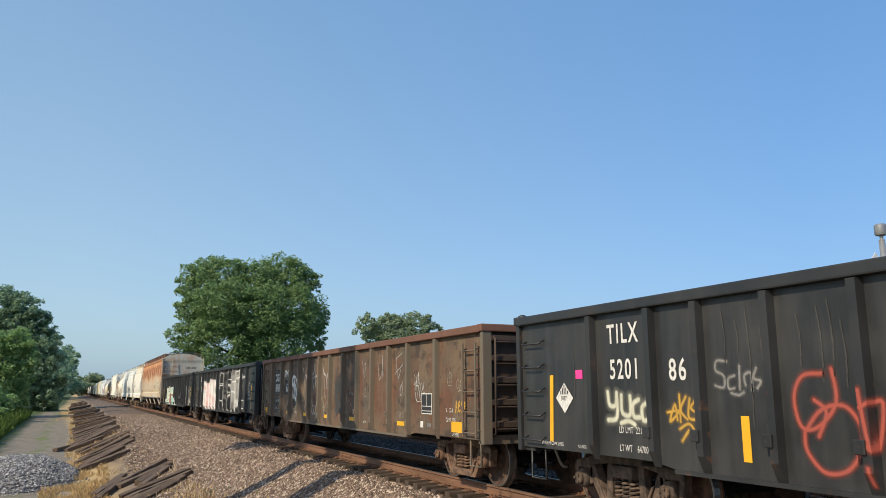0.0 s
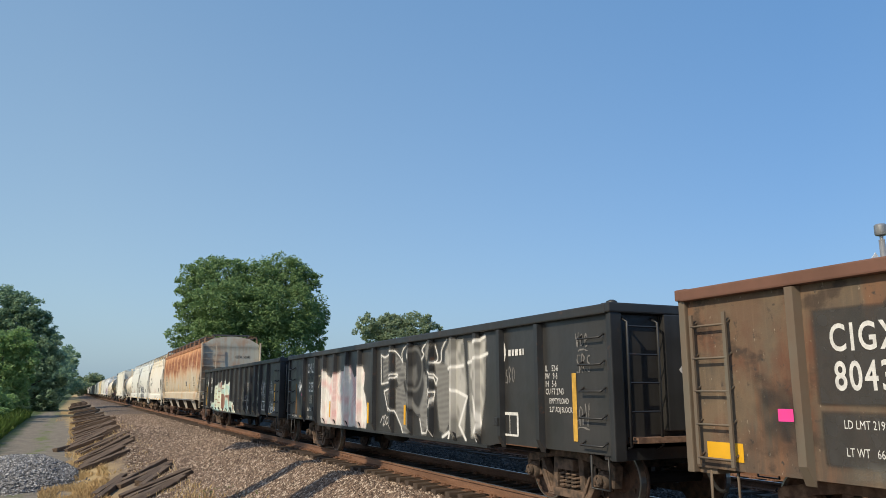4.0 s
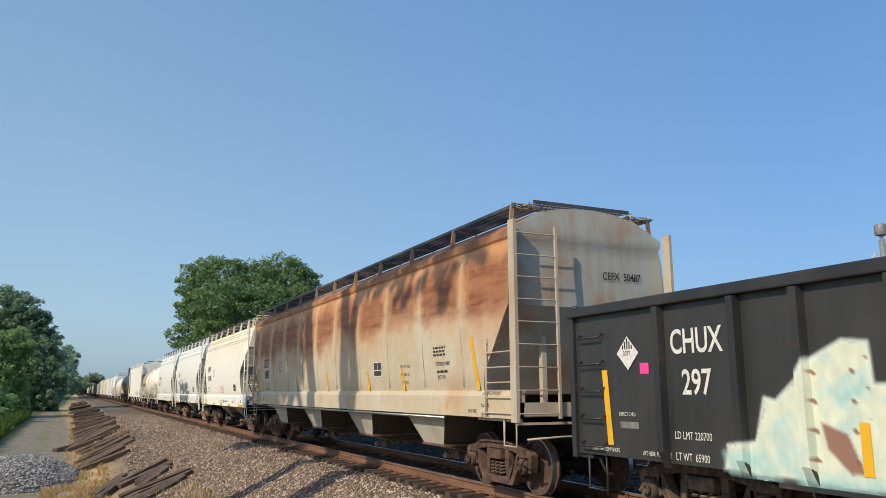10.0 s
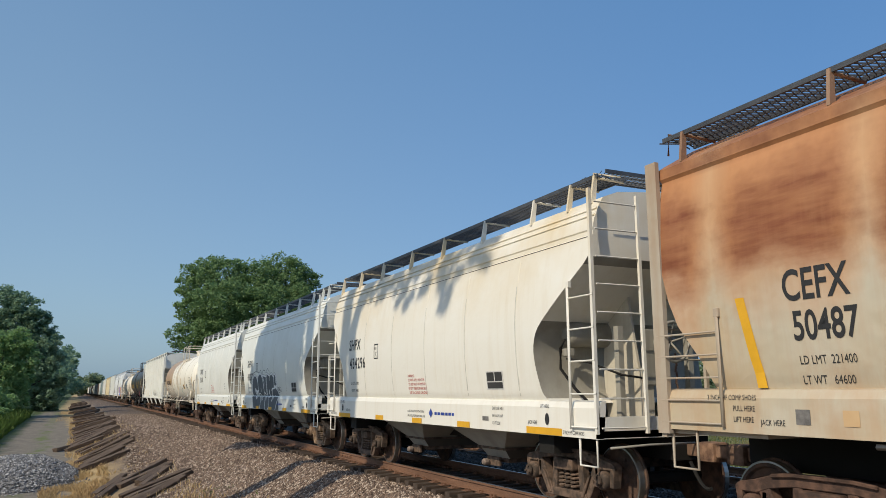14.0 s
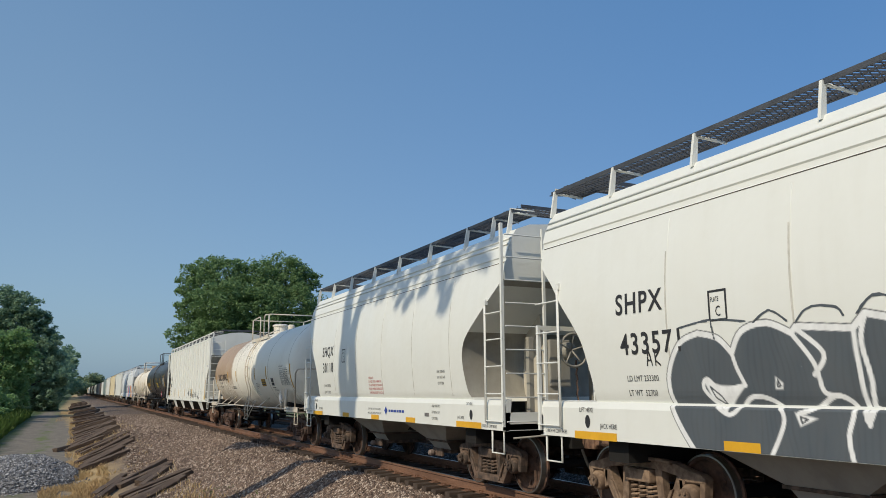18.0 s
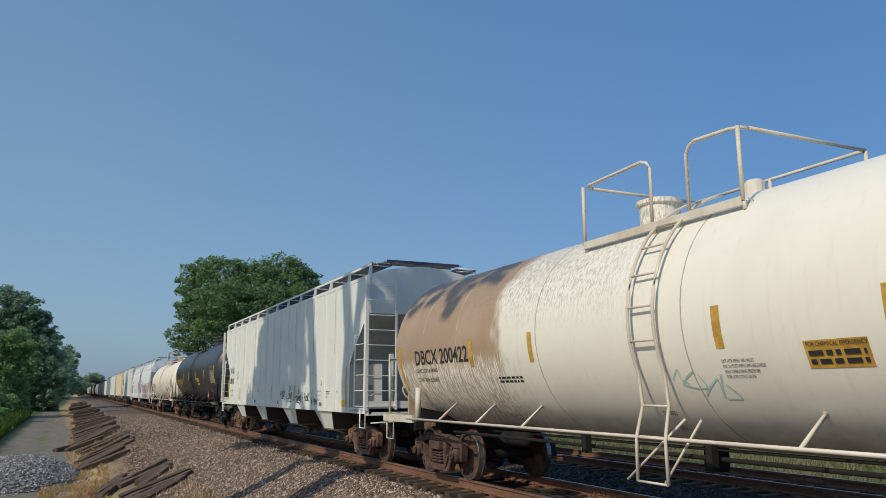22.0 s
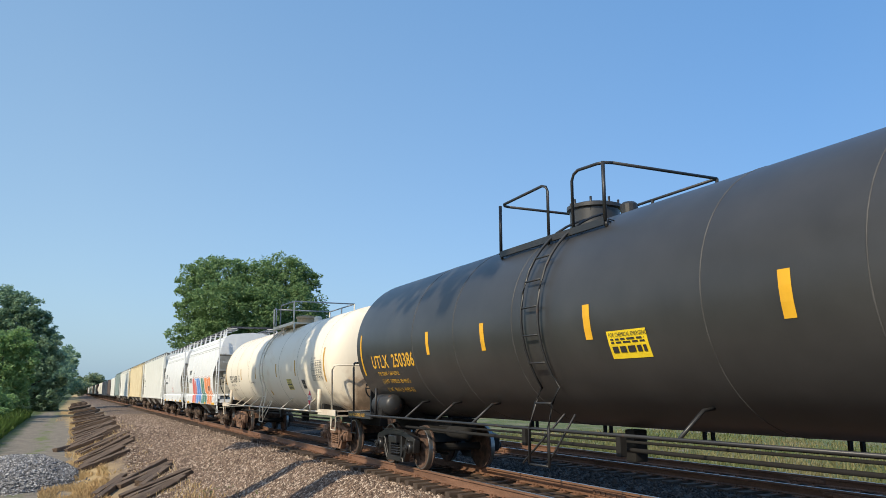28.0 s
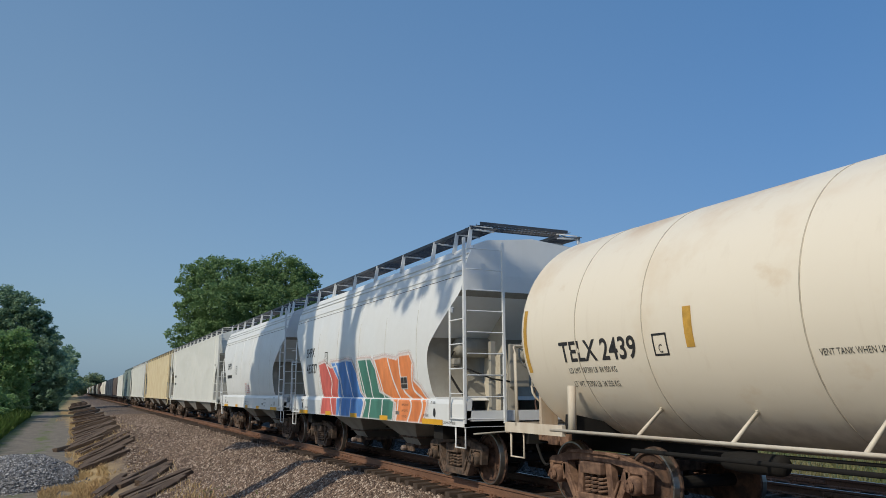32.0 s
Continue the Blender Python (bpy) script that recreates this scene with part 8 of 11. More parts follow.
BUBBLE_EYES = [[(2.59, 1.8), (2.34, 1.73), (2.01, 1.72), (2.22, 1.54), (2.26, 1.44), (2.49, 1.6)], [(1.64, 1.69), (1.62, 1.81), (1.54, 1.75), (1.55, 1.69)], [(1.42, 1.47), (1.17, 1.42), (1.37, 1.34)], [(-0.12, 1.37), (-0.33, 1.5), (-0.54, 1.56), (-0.45, 1.43), (-0.19, 1.34)], [(-0.52, 2.01), (-0.54, 1.9), (-0.74, 1.88), (-0.89, 1.94), (-0.91, 1.84), (-0.73, 1.81), (-0.49, 1.8)]]


def bubble(Y, Z):
    p = Spray(Y, Z)
    p.line((0.05, 0.06, 0.07), [BUBBLE], 0.042, 0.008)
    p.line((0.82, 0.83, 0.82), [BUBBLE], 0.034, 0.008)
    p.fill((0.82, 0.83, 0.82), BUBBLE, 0.01)
    d = near_line(Y, Z, BUBBLE)
    ink = within(Y, Z, BUBBLE) * np.clip((d - 0.022) / 0.008, 0, 1)
    p.coat((0.075, 0.092, 0.108), ink)
    p.coat((0.045, 0.056, 0.068), ink * 0.5 * np.clip(np.sin(Y * 90 + 3 * wob(Y, Z, 3)) * dapple(Y, Z * 0.2, 4), 0, 1))
    p.coat((0.12, 0.135, 0.145), ink * 0.4 * dapple(Y, Z * 0.4, 2.2, 4))
    p.line((0.84, 0.85, 0.84), BUBBLE_LINES, 0.02, 0.008)
    for q in BUBBLE_EYES:
        p.fill((0.84, 0.85, 0.84), q, 0.02)
    p.line((0.06, 0.07, 0.08), [q + q[:1] for q in ([(2.5, 1.72), (2.36, 1.62), (2.3, 1.52), (2.44, 1.6)], [(1.6, 1.78), (1.57, 1.72), (1.61, 1.71)], [(1.36, 1.43), (1.28, 1.41), (1.35, 1.37)], [(-0.2, 1.4), (-0.34, 1.47), (-0.42, 1.44), (-0.24, 1.37)])], 0.006, 0.006)
    return p.out()


strokes(h2, [[(2.88, 2.37), (2.38, 2.42), (1.9, 2.37)], [(2.38, 2.42), (2.34, 2.17)], [(1.8, 2.35), (1.59, 2.45), (1.39, 2.33)], [(1.3, 2.3), (1.15, 2.43), (0.87, 2.42), (0.78, 2.33)], [(0.65, 2.34), (0.47, 2.48), (0.22, 2.4), (0.14, 2.3)]], 0.012, "grey_piece", cf_side, 0.01)
strokes(h2, [[(-0.98, 1.84), (-0.96, 1.7), (-1.07, 1.71)], [(-1.12, 1.82), (-1.11, 1.71)], [(-1.16, 1.71), (-1.18, 1.82), (-1.24, 1.71), (-1.26, 1.83)], [(-1.33, 1.84), (-1.3, 1.7)], [(-1.4, 1.81), (-1.32, 1.76), (-1.48, 1.67), (-1.51, 1.75)], [(-1.1, 1.66), (-1.2, 1.64), (-1.32, 1.64)], [(-0.91, 1.78), (-0.92, 1.77)]], 0.011, "mark_black", cf_side, 0.008)
spray(h2, "bubble_mural", 3.3, -1.3, 1.06, 2.45, bubble, cf_side, 0.0125, "slate grey bubble lettering outlined in white")
bars(h2, -1.0, -1.7, 1.22, 1.31, 1, "mark_blue", cf_side, 11)

h3 = centre_flow(22.42, 34.2, "white_g", "bay_grey", "clean white two-bay covered hopper with black marks")
text(h3, "SHQX", 0.25, 4.12, 2.62, "mark_black", cf_side, 0.9, apart=1.15)
text(h3, "30118", 0.25, 4.08, 2.19, "mark_black", cf_side, 0.9, apart=1.18)
text(h3, "LD LMT 232700\nLT WT  53300", 0.07, 4.02, 1.80, "mark_black", cf_side, 0.85, leap=1.7)
bars(h3, -0.85, -1.72, 1.22, 1.31, 1, "mark_blue", cf_side, 11)
diamond(h3, -0.68, 1.27, 0.09, "mark_blue", cf_side, "maker_mark")
text(h3, "EXW 10-8 H 8-5\nEW  8-0 H 14-9\nCU FT 3258", 0.05, -3.36, 2.02, "mark_black", cf_side, 0.7, leap=1.5)

# ---- coloured hopper further back, and its plain neighbour ----
h4 = centre_flow(111.4, 123.5, "white_m", "bay_grey", "grey-white two-bay covered hopper with a red, blue, green and orange mural", notice=False)
text(h4, "SHPX", 0.25, 4.25, 2.66, "mark_black", cf_side, 0.95)
text(h4, "433737", 0.25, 4.20, 2.2, "mark_black", cf_side, 0.95)
RGB_FILL = [((0.50, 0.10, 0.08), [(2.95, 2.42), (2.42, 2.47), (1.83, 2.3), (1.3, 2.34), (1.01, 1.96), (1.08, 1.3), (1.2, 1.06), (2.83, 1.06), (2.69, 1.47)]), ((0.07, 0.20, 0.50), [(1.85, 2.44), (1.06, 2.43), (0.62, 2.46), (0.12, 2.42), (-0.22, 2.12), (-0.42, 1.67), (-0.74, 1.41), (-0.5, 1.06), (1.4, 1.06), (1.39, 1.58), (1.2, 1.96)]),
            ((0.04, 0.16, 0.12), [(-0.29, 2.43), (-1.25, 2.42), (-1.55, 2.18), (-1.72, 1.67), (-2.65, 1.47), (-2.55, 1.06), (-0.62, 1.06), (-0.89, 1.41), (-0.57, 1.67)]), ((0.66, 0.20, 0.06), [(-1.48, 2.4), (-2.21, 2.43), (-2.85, 2.35), (-3.02, 2.42), (-3.56, 2.43), (-3.75, 2.2), (-3.7, 1.9), (-4.04, 1.74), (-4.38, 1.45), (-4.17, 1.06), (-2.75, 1.06), (-2.77, 1.43), (-1.85, 1.67), (-1.64, 2.01)])]
RGB_LINES = [curve_pts(p) for p in ([(2.3, 2.45), (1.8, 1.97), (1.94, 1.58), (1.69, 1.05)], [(1.41, 2.39), (0.99, 1.77), (1.05, 1.06)], [(0.61, 2.42), (0.21, 1.67), (0.32, 1.06)], [(-0.36, 2.39), (-0.73, 1.58), (-0.56, 1.06)], [(-0.96, 2.39), (-1.22, 1.67), (-1.06, 1.06)], [(-1.53, 2.35), (-1.94, 1.67), (-1.9, 1.06)], [(-2.34, 2.37), (-2.62, 1.91), (-2.89, 1.51), (-2.75, 1.06)], [(-2.97, 2.39), (-3.12, 1.75), (-3.6, 1.44), (-3.39, 1.06)], [(-3.68, 2.21), (-3.66, 1.75), (-4.16, 1.45), (-3.96, 1.06)])]


def rgb_piece(Y, Z):
    p = Spray(Y, Z)
    for c, q in RGB_FILL:
        p.line((0.80, 0.62, 0.58), [q + q[:1]], 0.03, 0.08, 0.5)
    for c, q in RGB_FILL:
        p.fill(c, q, 0.05)
        p.coat([min(1, v * 1.7 + 0.03) for v in c], within(Y, Z, q) * 0.6 * dapple(Y, Z * 0.5, 2.2, 3))
    p.line((0.80, 0.80, 0.80), RGB_LINES, 0.02, 0.012)
    p.line((0.80, 0.80, 0.80), [q + q[:1] for c, q in RGB_FILL], 0.012, 0.012, 0.8)
    return p.out()


spray(h4, "colour_mural", 3.2, -4.6, 1.06, 2.6, rgb_piece, cf_side, 0.02, "red, blue, green and orange sprayed lettering")
test_box(h4, -3.05, 1.72, 0.36, 0.26, lambda a, b: cf_side(a, b) - 0.006)
h5 = centre_flow(124.5, 136.6, "white_m", "bay_grey", "plain grey-white two-bay covered hopper with small marks")
text(h5, "SHPX", 0.25, 4.25, 2.66, "mark_black", cf_side, 0.95)
bars(h5, 4.3, 3.3, 2.2, 2.45, 1, "mark_black", cf_side, 13)


# ---- ribbed four-bay hopper ----
# dusty grey end paint, darkened to hold the shade of the recessed ends
M["dusty_shaded_end"] = painted("dusty_shaded_end_paint", (0.40, 0.40, 0.37), (0.22, 0.20, 0.17), 0.5, 0.4, 0.7)
M["white_j"] = painted("pale_grey_white_paint", (0.76, 0.765, 0.705), (0.58, 0.54, 0.43), 0.2, 0.2, 0.5)
FJ = [(1.46, 1.25, 8.35, 8.35), (1.50, 1.26, 8.4, 8.4), (1.50, 2.35, 8.42, 8.42), (1.50, 2.6, 8.62, 8.62), (1.50, 3.55, 9.72, 9.72), (1.50, 4.42, 9.76, 9.76), (1.50, 4.48, 9.76, 9.76), (1.1, 4.62, 9.76, 9.76), (0.5, 4.74, 9.76, 9.76), (0.0, 4.77, 9.76, 9.76)]


def flat_side(y, z):
    return -1.502


def rib_side(y, z):
    return -1.541 if abs((y + 8.3 + 0.51875) % 1.0375 - 0.51875) < 0.024 else -1.502


def ribbed_hopper(y0, y1, paint, label, ribs=17, fine=True, end=None):
    h = (y1 - y0) / 2
    f = h / 9.92
    car = thing("covered_hopper", label, "hopper car", "train")
    ROOTS.append((car, (y0 + y1) / 2))
    m = M[paint]
    bm = BM()
    loft(bm, [(w, z, a * f, b * f) for w, z, a, b in FJ])
    for q in bm.faces:
        mid = q.calc_center_median()
        q.material_index = int(abs(mid.y) > 8.3 * f and abs(mid.x) < 0.5 and mid.z < 3.6)
    part("body", bm, [m, M["dusty_shaded_end"]], car)
    for s in (-1, 1):
        for i in range(ribs):
            y = (-8.3 + 16.6 * i / (ribs - 1)) * f
            bm = BM()
            prism(bm, [(s * 1.50, y - 0.03), (s * 1.538, y - 0.02), (s * 1.538, y + 0.02), (s * 1.50, y + 0.03)], 1.16, 4.40, "z")
            part("side_rib", bm, m, car)
        slab(car, "top_chord", (s * 1.485 - 0.027, s * 1.485 + 0.027, -9.78 * f, 9.78 * f, 4.40, 4.485), m)
        slab(car, "side_sill", (s * 1.48 - 0.03, s * 1.48 + 0.03, -h, h, 1.15, 1.27), m)
        for q in (-1, 1):
            slab(car, "corner_post", (s * 1.58 - 0.04, s * 1.58 + 0.04, q * (h - 0.05) - 0.06, q * (h - 0.05) + 0.06, 1.22, 4.42), m)
    for q in (-1, 1):
        slab(car, "end_platform", (-1.5, 1.5, min(q * h, q * 8.3 * f), max(q * h, q * 8.3 * f), 1.2, 1.28), m)
        slab(car, "end_sill", (-1.55, 1.55, min(q * h, q * (h - 0.1)), max(q * h, q * (h - 0.1)), 1.12, 1.45), m)
    slab(car, "centre_sill", (-0.3, 0.3, -h, h, 0.76, 1.2), M["underframe"])
    if fine:
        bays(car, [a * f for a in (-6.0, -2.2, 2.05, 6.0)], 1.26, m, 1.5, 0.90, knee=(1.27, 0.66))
        ladders(car, h - 0.03, 4.4, 1.25, m, inner=0.75, inner_top=2.95, corner_w=0.02)
        roof_walk(car, -h + 0.15, h - 0.15, 4.74, 1.42, [(-9.7 + 19.4 * i / 12) * f for i in range(13)], 1.5, 4.46, m, True)
        end_gear(car, h, m, 1.25, hose=False)
    else:
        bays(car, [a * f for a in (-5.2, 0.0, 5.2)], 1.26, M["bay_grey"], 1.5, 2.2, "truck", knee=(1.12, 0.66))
        ladders(car, h - 0.03, 4.4, 1.25, m, inner=0.75, inner_top=2.95, corner_w=0.02)
        roof_walk(car, -h + 0.15, h - 0.15, 4.74, 1.42, [(-9.7 + 19.4 * i / 12) * f for i in range(13)], 1.5, 4.46, m)
    for y in (-8.2 * f, 8.2 * f):
        truck(car, y, "truck_brown" if fine else "truck")
    couplers(car, h)
    return car


M["label_yellow"] = plain("yellow_label", (0.85, 0.62, 0.02), 0.5, 0, 0.05)
M["rib_shadow"] = plain("grey_brown_rib_shadow", (0.22, 0.19, 0.15), 0.8, 0, 0.15, 4)
hj = ribbed_hopper(52.8, 72.65, "white_j", "pale grey-white ribbed covered hopper with black tags along the sill")
for s in (-1, 1):
    slab(hj, "end_side_plate", (s * 1.05 - 0.015, s * 1.05 + 0.015, -9.6, -8.40, 1.28, 2.36), M["dusty_shaded_end"])
slab(hj, "data_plate", (-1.074, -1.066, -9.0, -8.6, 1.72, 1.84), M["tag_grey"])
bar(hj, "grab_iron", [(-1.07, -8.75, 1.62), (-1.13, -8.75, 1.58), (-1.13, -9.05, 1.58), (-1.07, -9.05, 1.62)], 0.014, M["white_j"])
text(hj, "FP AX", 0.24, 8.22, 2.47, "mark_black", flat_side, 0.85)
text(hj, "890 026", 0.24, 8.26, 2.02, "mark_black", flat_side, 0.8)
text(hj, "LD LMT 194200 LB\nLT WT  66800 LB", 0.075, 8.2, 1.7, "mark_black", flat_side, 0.75, leap=2.0)
stripes(hj, [(8.5, 1.3, 2.2), (5.95, 1.38, 1.85), (3.2, 1.39, 1.87), (0.05, 1.4, 1.88), (-3.1, 1.39, 1.87), (-8.28, 1.29, 2.29)], lambda y, z: -1.537, 0.11)
mural(hj, "plate_mark", 6.9, 6.2, 2.1, 2.7, lambda Y, Z: np.where(near_line(Y, Z, [(6.64, 2.5), (6.42, 2.5), (6.42, 2.22), (6.64, 2.22), (6.64, 2.5)]) < 0.012, 0, -1), ["mark_black"], flat_side, 0.012)
for y, z in ((5.6, 1.85), (2.37, 1.76), (-1.62, 1.82), (-5.93, 1.95)):
    bm = BM()
    lathe(bm, [(-1.52, 0.09), (-1.515, 0.1), (-1.495, 0.1)], 18, (0, y, z), "x")
    part("round_sticker", bm, M["cream"], hj)
strokes(hj, [[(-1.1, 1.6), (-1.32, 1.58), (-1.28, 1.69), (-1.18, 1.61)], [(-1.38, 1.46), (-1.44, 1.69), (-1.52, 1.65), (-1.41, 1.58), (-1.51, 1.46)], [(-1.6, 1.67), (-1.5, 1.61), (-1.53, 1.51), (-1.62, 1.54), (-1.57, 1.58)], [(-1.62, 1.5), (-1.65, 1.69), (-1.68, 1.51), (-1.76, 1.71)], [(-1.48, 1.93), (-1.47, 1.76)], [(-1.37, 1.44), (-1.59, 1.45)]], 0.017, "mark_black", rib_side, 0.012)
strokes(hj, [[(-2.33, 1.61), (-2.23, 1.58), (-2.24, 1.46), (-2.33, 1.47)], [(-2.35, 1.45), (-2.44, 1.62), (-2.47, 1.45)], [(-2.38, 1.52), (-2.48, 1.54)], [(-2.54, 1.63), (-2.54, 1.46), (-2.61, 1.48)], [(-2.63, 1.45), (-2.63, 1.62), (-2.71, 1.63), (-2.63, 1.55)], [(-2.34, 1.78), (-2.4, 1.84), (-2.5, 1.82), (-2.5, 1.73), (-2.39, 1.69), (-2.34, 1.78)], [(-2.34, 1.37), (-2.48, 1.35), (-2.59, 1.38)]], 0.017, "mark_black", rib_side, 0.012)
strokes(hj, [[(-3.17, 1.5), (-3.37, 1.54), (-3.26, 1.52), (-3.3, 1.37)], [(-3.43, 1.51), (-3.36, 1.48), (-3.38, 1.4), (-3.44, 1.41), (-3.38, 1.45), (-3.43, 1.46)], [(-3.48, 1.4), (-3.5, 1.52), (-3.56, 1.41), (-3.59, 1.54)], [(-3.68, 1.53), (-3.62, 1.51), (-3.61, 1.41), (-3.69, 1.41)], [(-3.62, 1.47), (-3.67, 1.48)], [(-3.71, 1.41), (-3.72, 1.53), (-3.79, 1.53), (-3.73, 1.46), (-3.84, 1.32)], [(-3.43, 1.62), (-3.48, 1.57)], [(-3.52, 1.75), (-3.52, 1.62)], [(-3.6, 1.68), (-3.55, 1.62)], [(-3.36, 1.34), (-3.52, 1.35), (-3.66, 1.29)], [(-4.23, 1.47), (-4.26, 1.53)]], 0.017, "mark_black", rib_side, 0.012)
strokes(hj, [[(-4.1, 1.4), (-4.12, 1.62), (-4.24, 1.6), (-4.2, 1.5), (-4.12, 1.5)], [(-4.28, 1.62), (-4.26, 1.42), (-4.34, 1.42)], [(-4.36, 1.5), (-4.44, 1.52), (-4.38, 1.56), (-4.37, 1.42), (-4.45, 1.42)], [(-4.52, 1.55), (-4.47, 1.52), (-4.53, 1.47), (-4.47, 1.41)], [(-4.57, 1.62), (-4.56, 1.4)], [(-4.66, 1.56), (-4.57, 1.49), (-4.68, 1.4)], [(-4.37, 1.78), (-4.36, 1.68)]], 0.016, "mark_black", rib_side, 0.012)
text(hj, "EXW 10-8 H 8-6\nEW   8-8 H 15-1\nCU FT 5850", 0.05, -5.5, 1.66, "mark_black", flat_side, 0.85, leap=1.6)
bars(hj, -6.42, -6.8, 1.66, 1.70, 1, "mark_black", flat_side, 16)
text(hj, "LINING 4-10\nERST", 0.045, -6.42, 1.6, "mark_black", flat_side, 0.85, leap=1.5)
bars(hj, -4.62, -4.9, 1.62, 1.65, 1, "mark_black", flat_side, 15)
text(hj, "PAINT 4-10\nERST", 0.035, -4.62, 1.57, "mark_black", flat_side, 0.85, leap=1.5)
text(hj, "BLT 4-80", 0.04, -7.35, 1.66, "mark_black", flat_side, 0.85)
strokes(hj, [[(-5.0, 1.34), (-5.02, 1.5), (-5.14, 1.5)], [(-5.02, 1.42), (-5.1, 1.42)], [(-5.2, 1.32), (-5.22, 1.46), (-5.28, 1.38), (-5.33, 1.46), (-5.35, 1.32)], [(-5.4, 1.32), (-5.46, 1.46), (-5.52, 1.32)], [(-5.42, 1.38), (-5.55, 1.4)]], 0.018, "mark_black", rib_side, 0.012)
patch(hj, "yellow_plate", -7.8, -8.05, 1.28, 1.46, "label_yellow", flat_side)
text(hj, "2 INCH HF COMP BRAKE SHOES", 0.055, -8.5, 1.195, "mark_black", lambda y, z: -1.512, 0.7)
for y in (2.9, -0.9, -5.9):
    patch(hj, "service_plate", y + 0.12, y - 0.12, 1.28, 1.38, "tag_grey", lambda y, z: -1.508)
for i in range(17):
    y = -8.3 + 1.0375 * i
    # dark strip behind each rib paints the thin shadow it casts
    patch(hj, "grime_line", y + 0.066, y + 0.031, 1.3, 4.36, "rib_shadow", flat_side, lift=0.003)
    if i % 2:
        patch(hj, "rust_line", y + 0.018, y + 0.002, 2.9 - 0.25 * (i % 5), 4.36, "rust_patch", lambda y, z: -1.537, lift=0.003)


# ---- tank cars ----
M["rail_pipe"] = plain("weathered_galvanised_pipe", (0.42, 0.43, 0.45), 0.45, 0.5, 0.2, 4)
M["manway_tan"] = painted("rust_stained_tan_drum", (0.46, 0.33, 0.19), (0.26, 0.15, 0.08), 0.6, 0.5, 0.75)
# seam rings of the pale tanks: the thin shadow at each seam painted on
M["seam_shade"] = plain("shaded_seam_paint", (0.52, 0.46, 0.36), 0.7, 0, 0.15, 5)
M["seam_light"] = plain("worn_black_seam", (0.075, 0.074, 0.072), 0.6, 0, 0.2, 3)


def tank_side(r, zc):
    def surf(y, z):
        d = min(0.999, abs(z - zc) / r)
        return -r * math.sqrt(1 - d * d)
    return surf


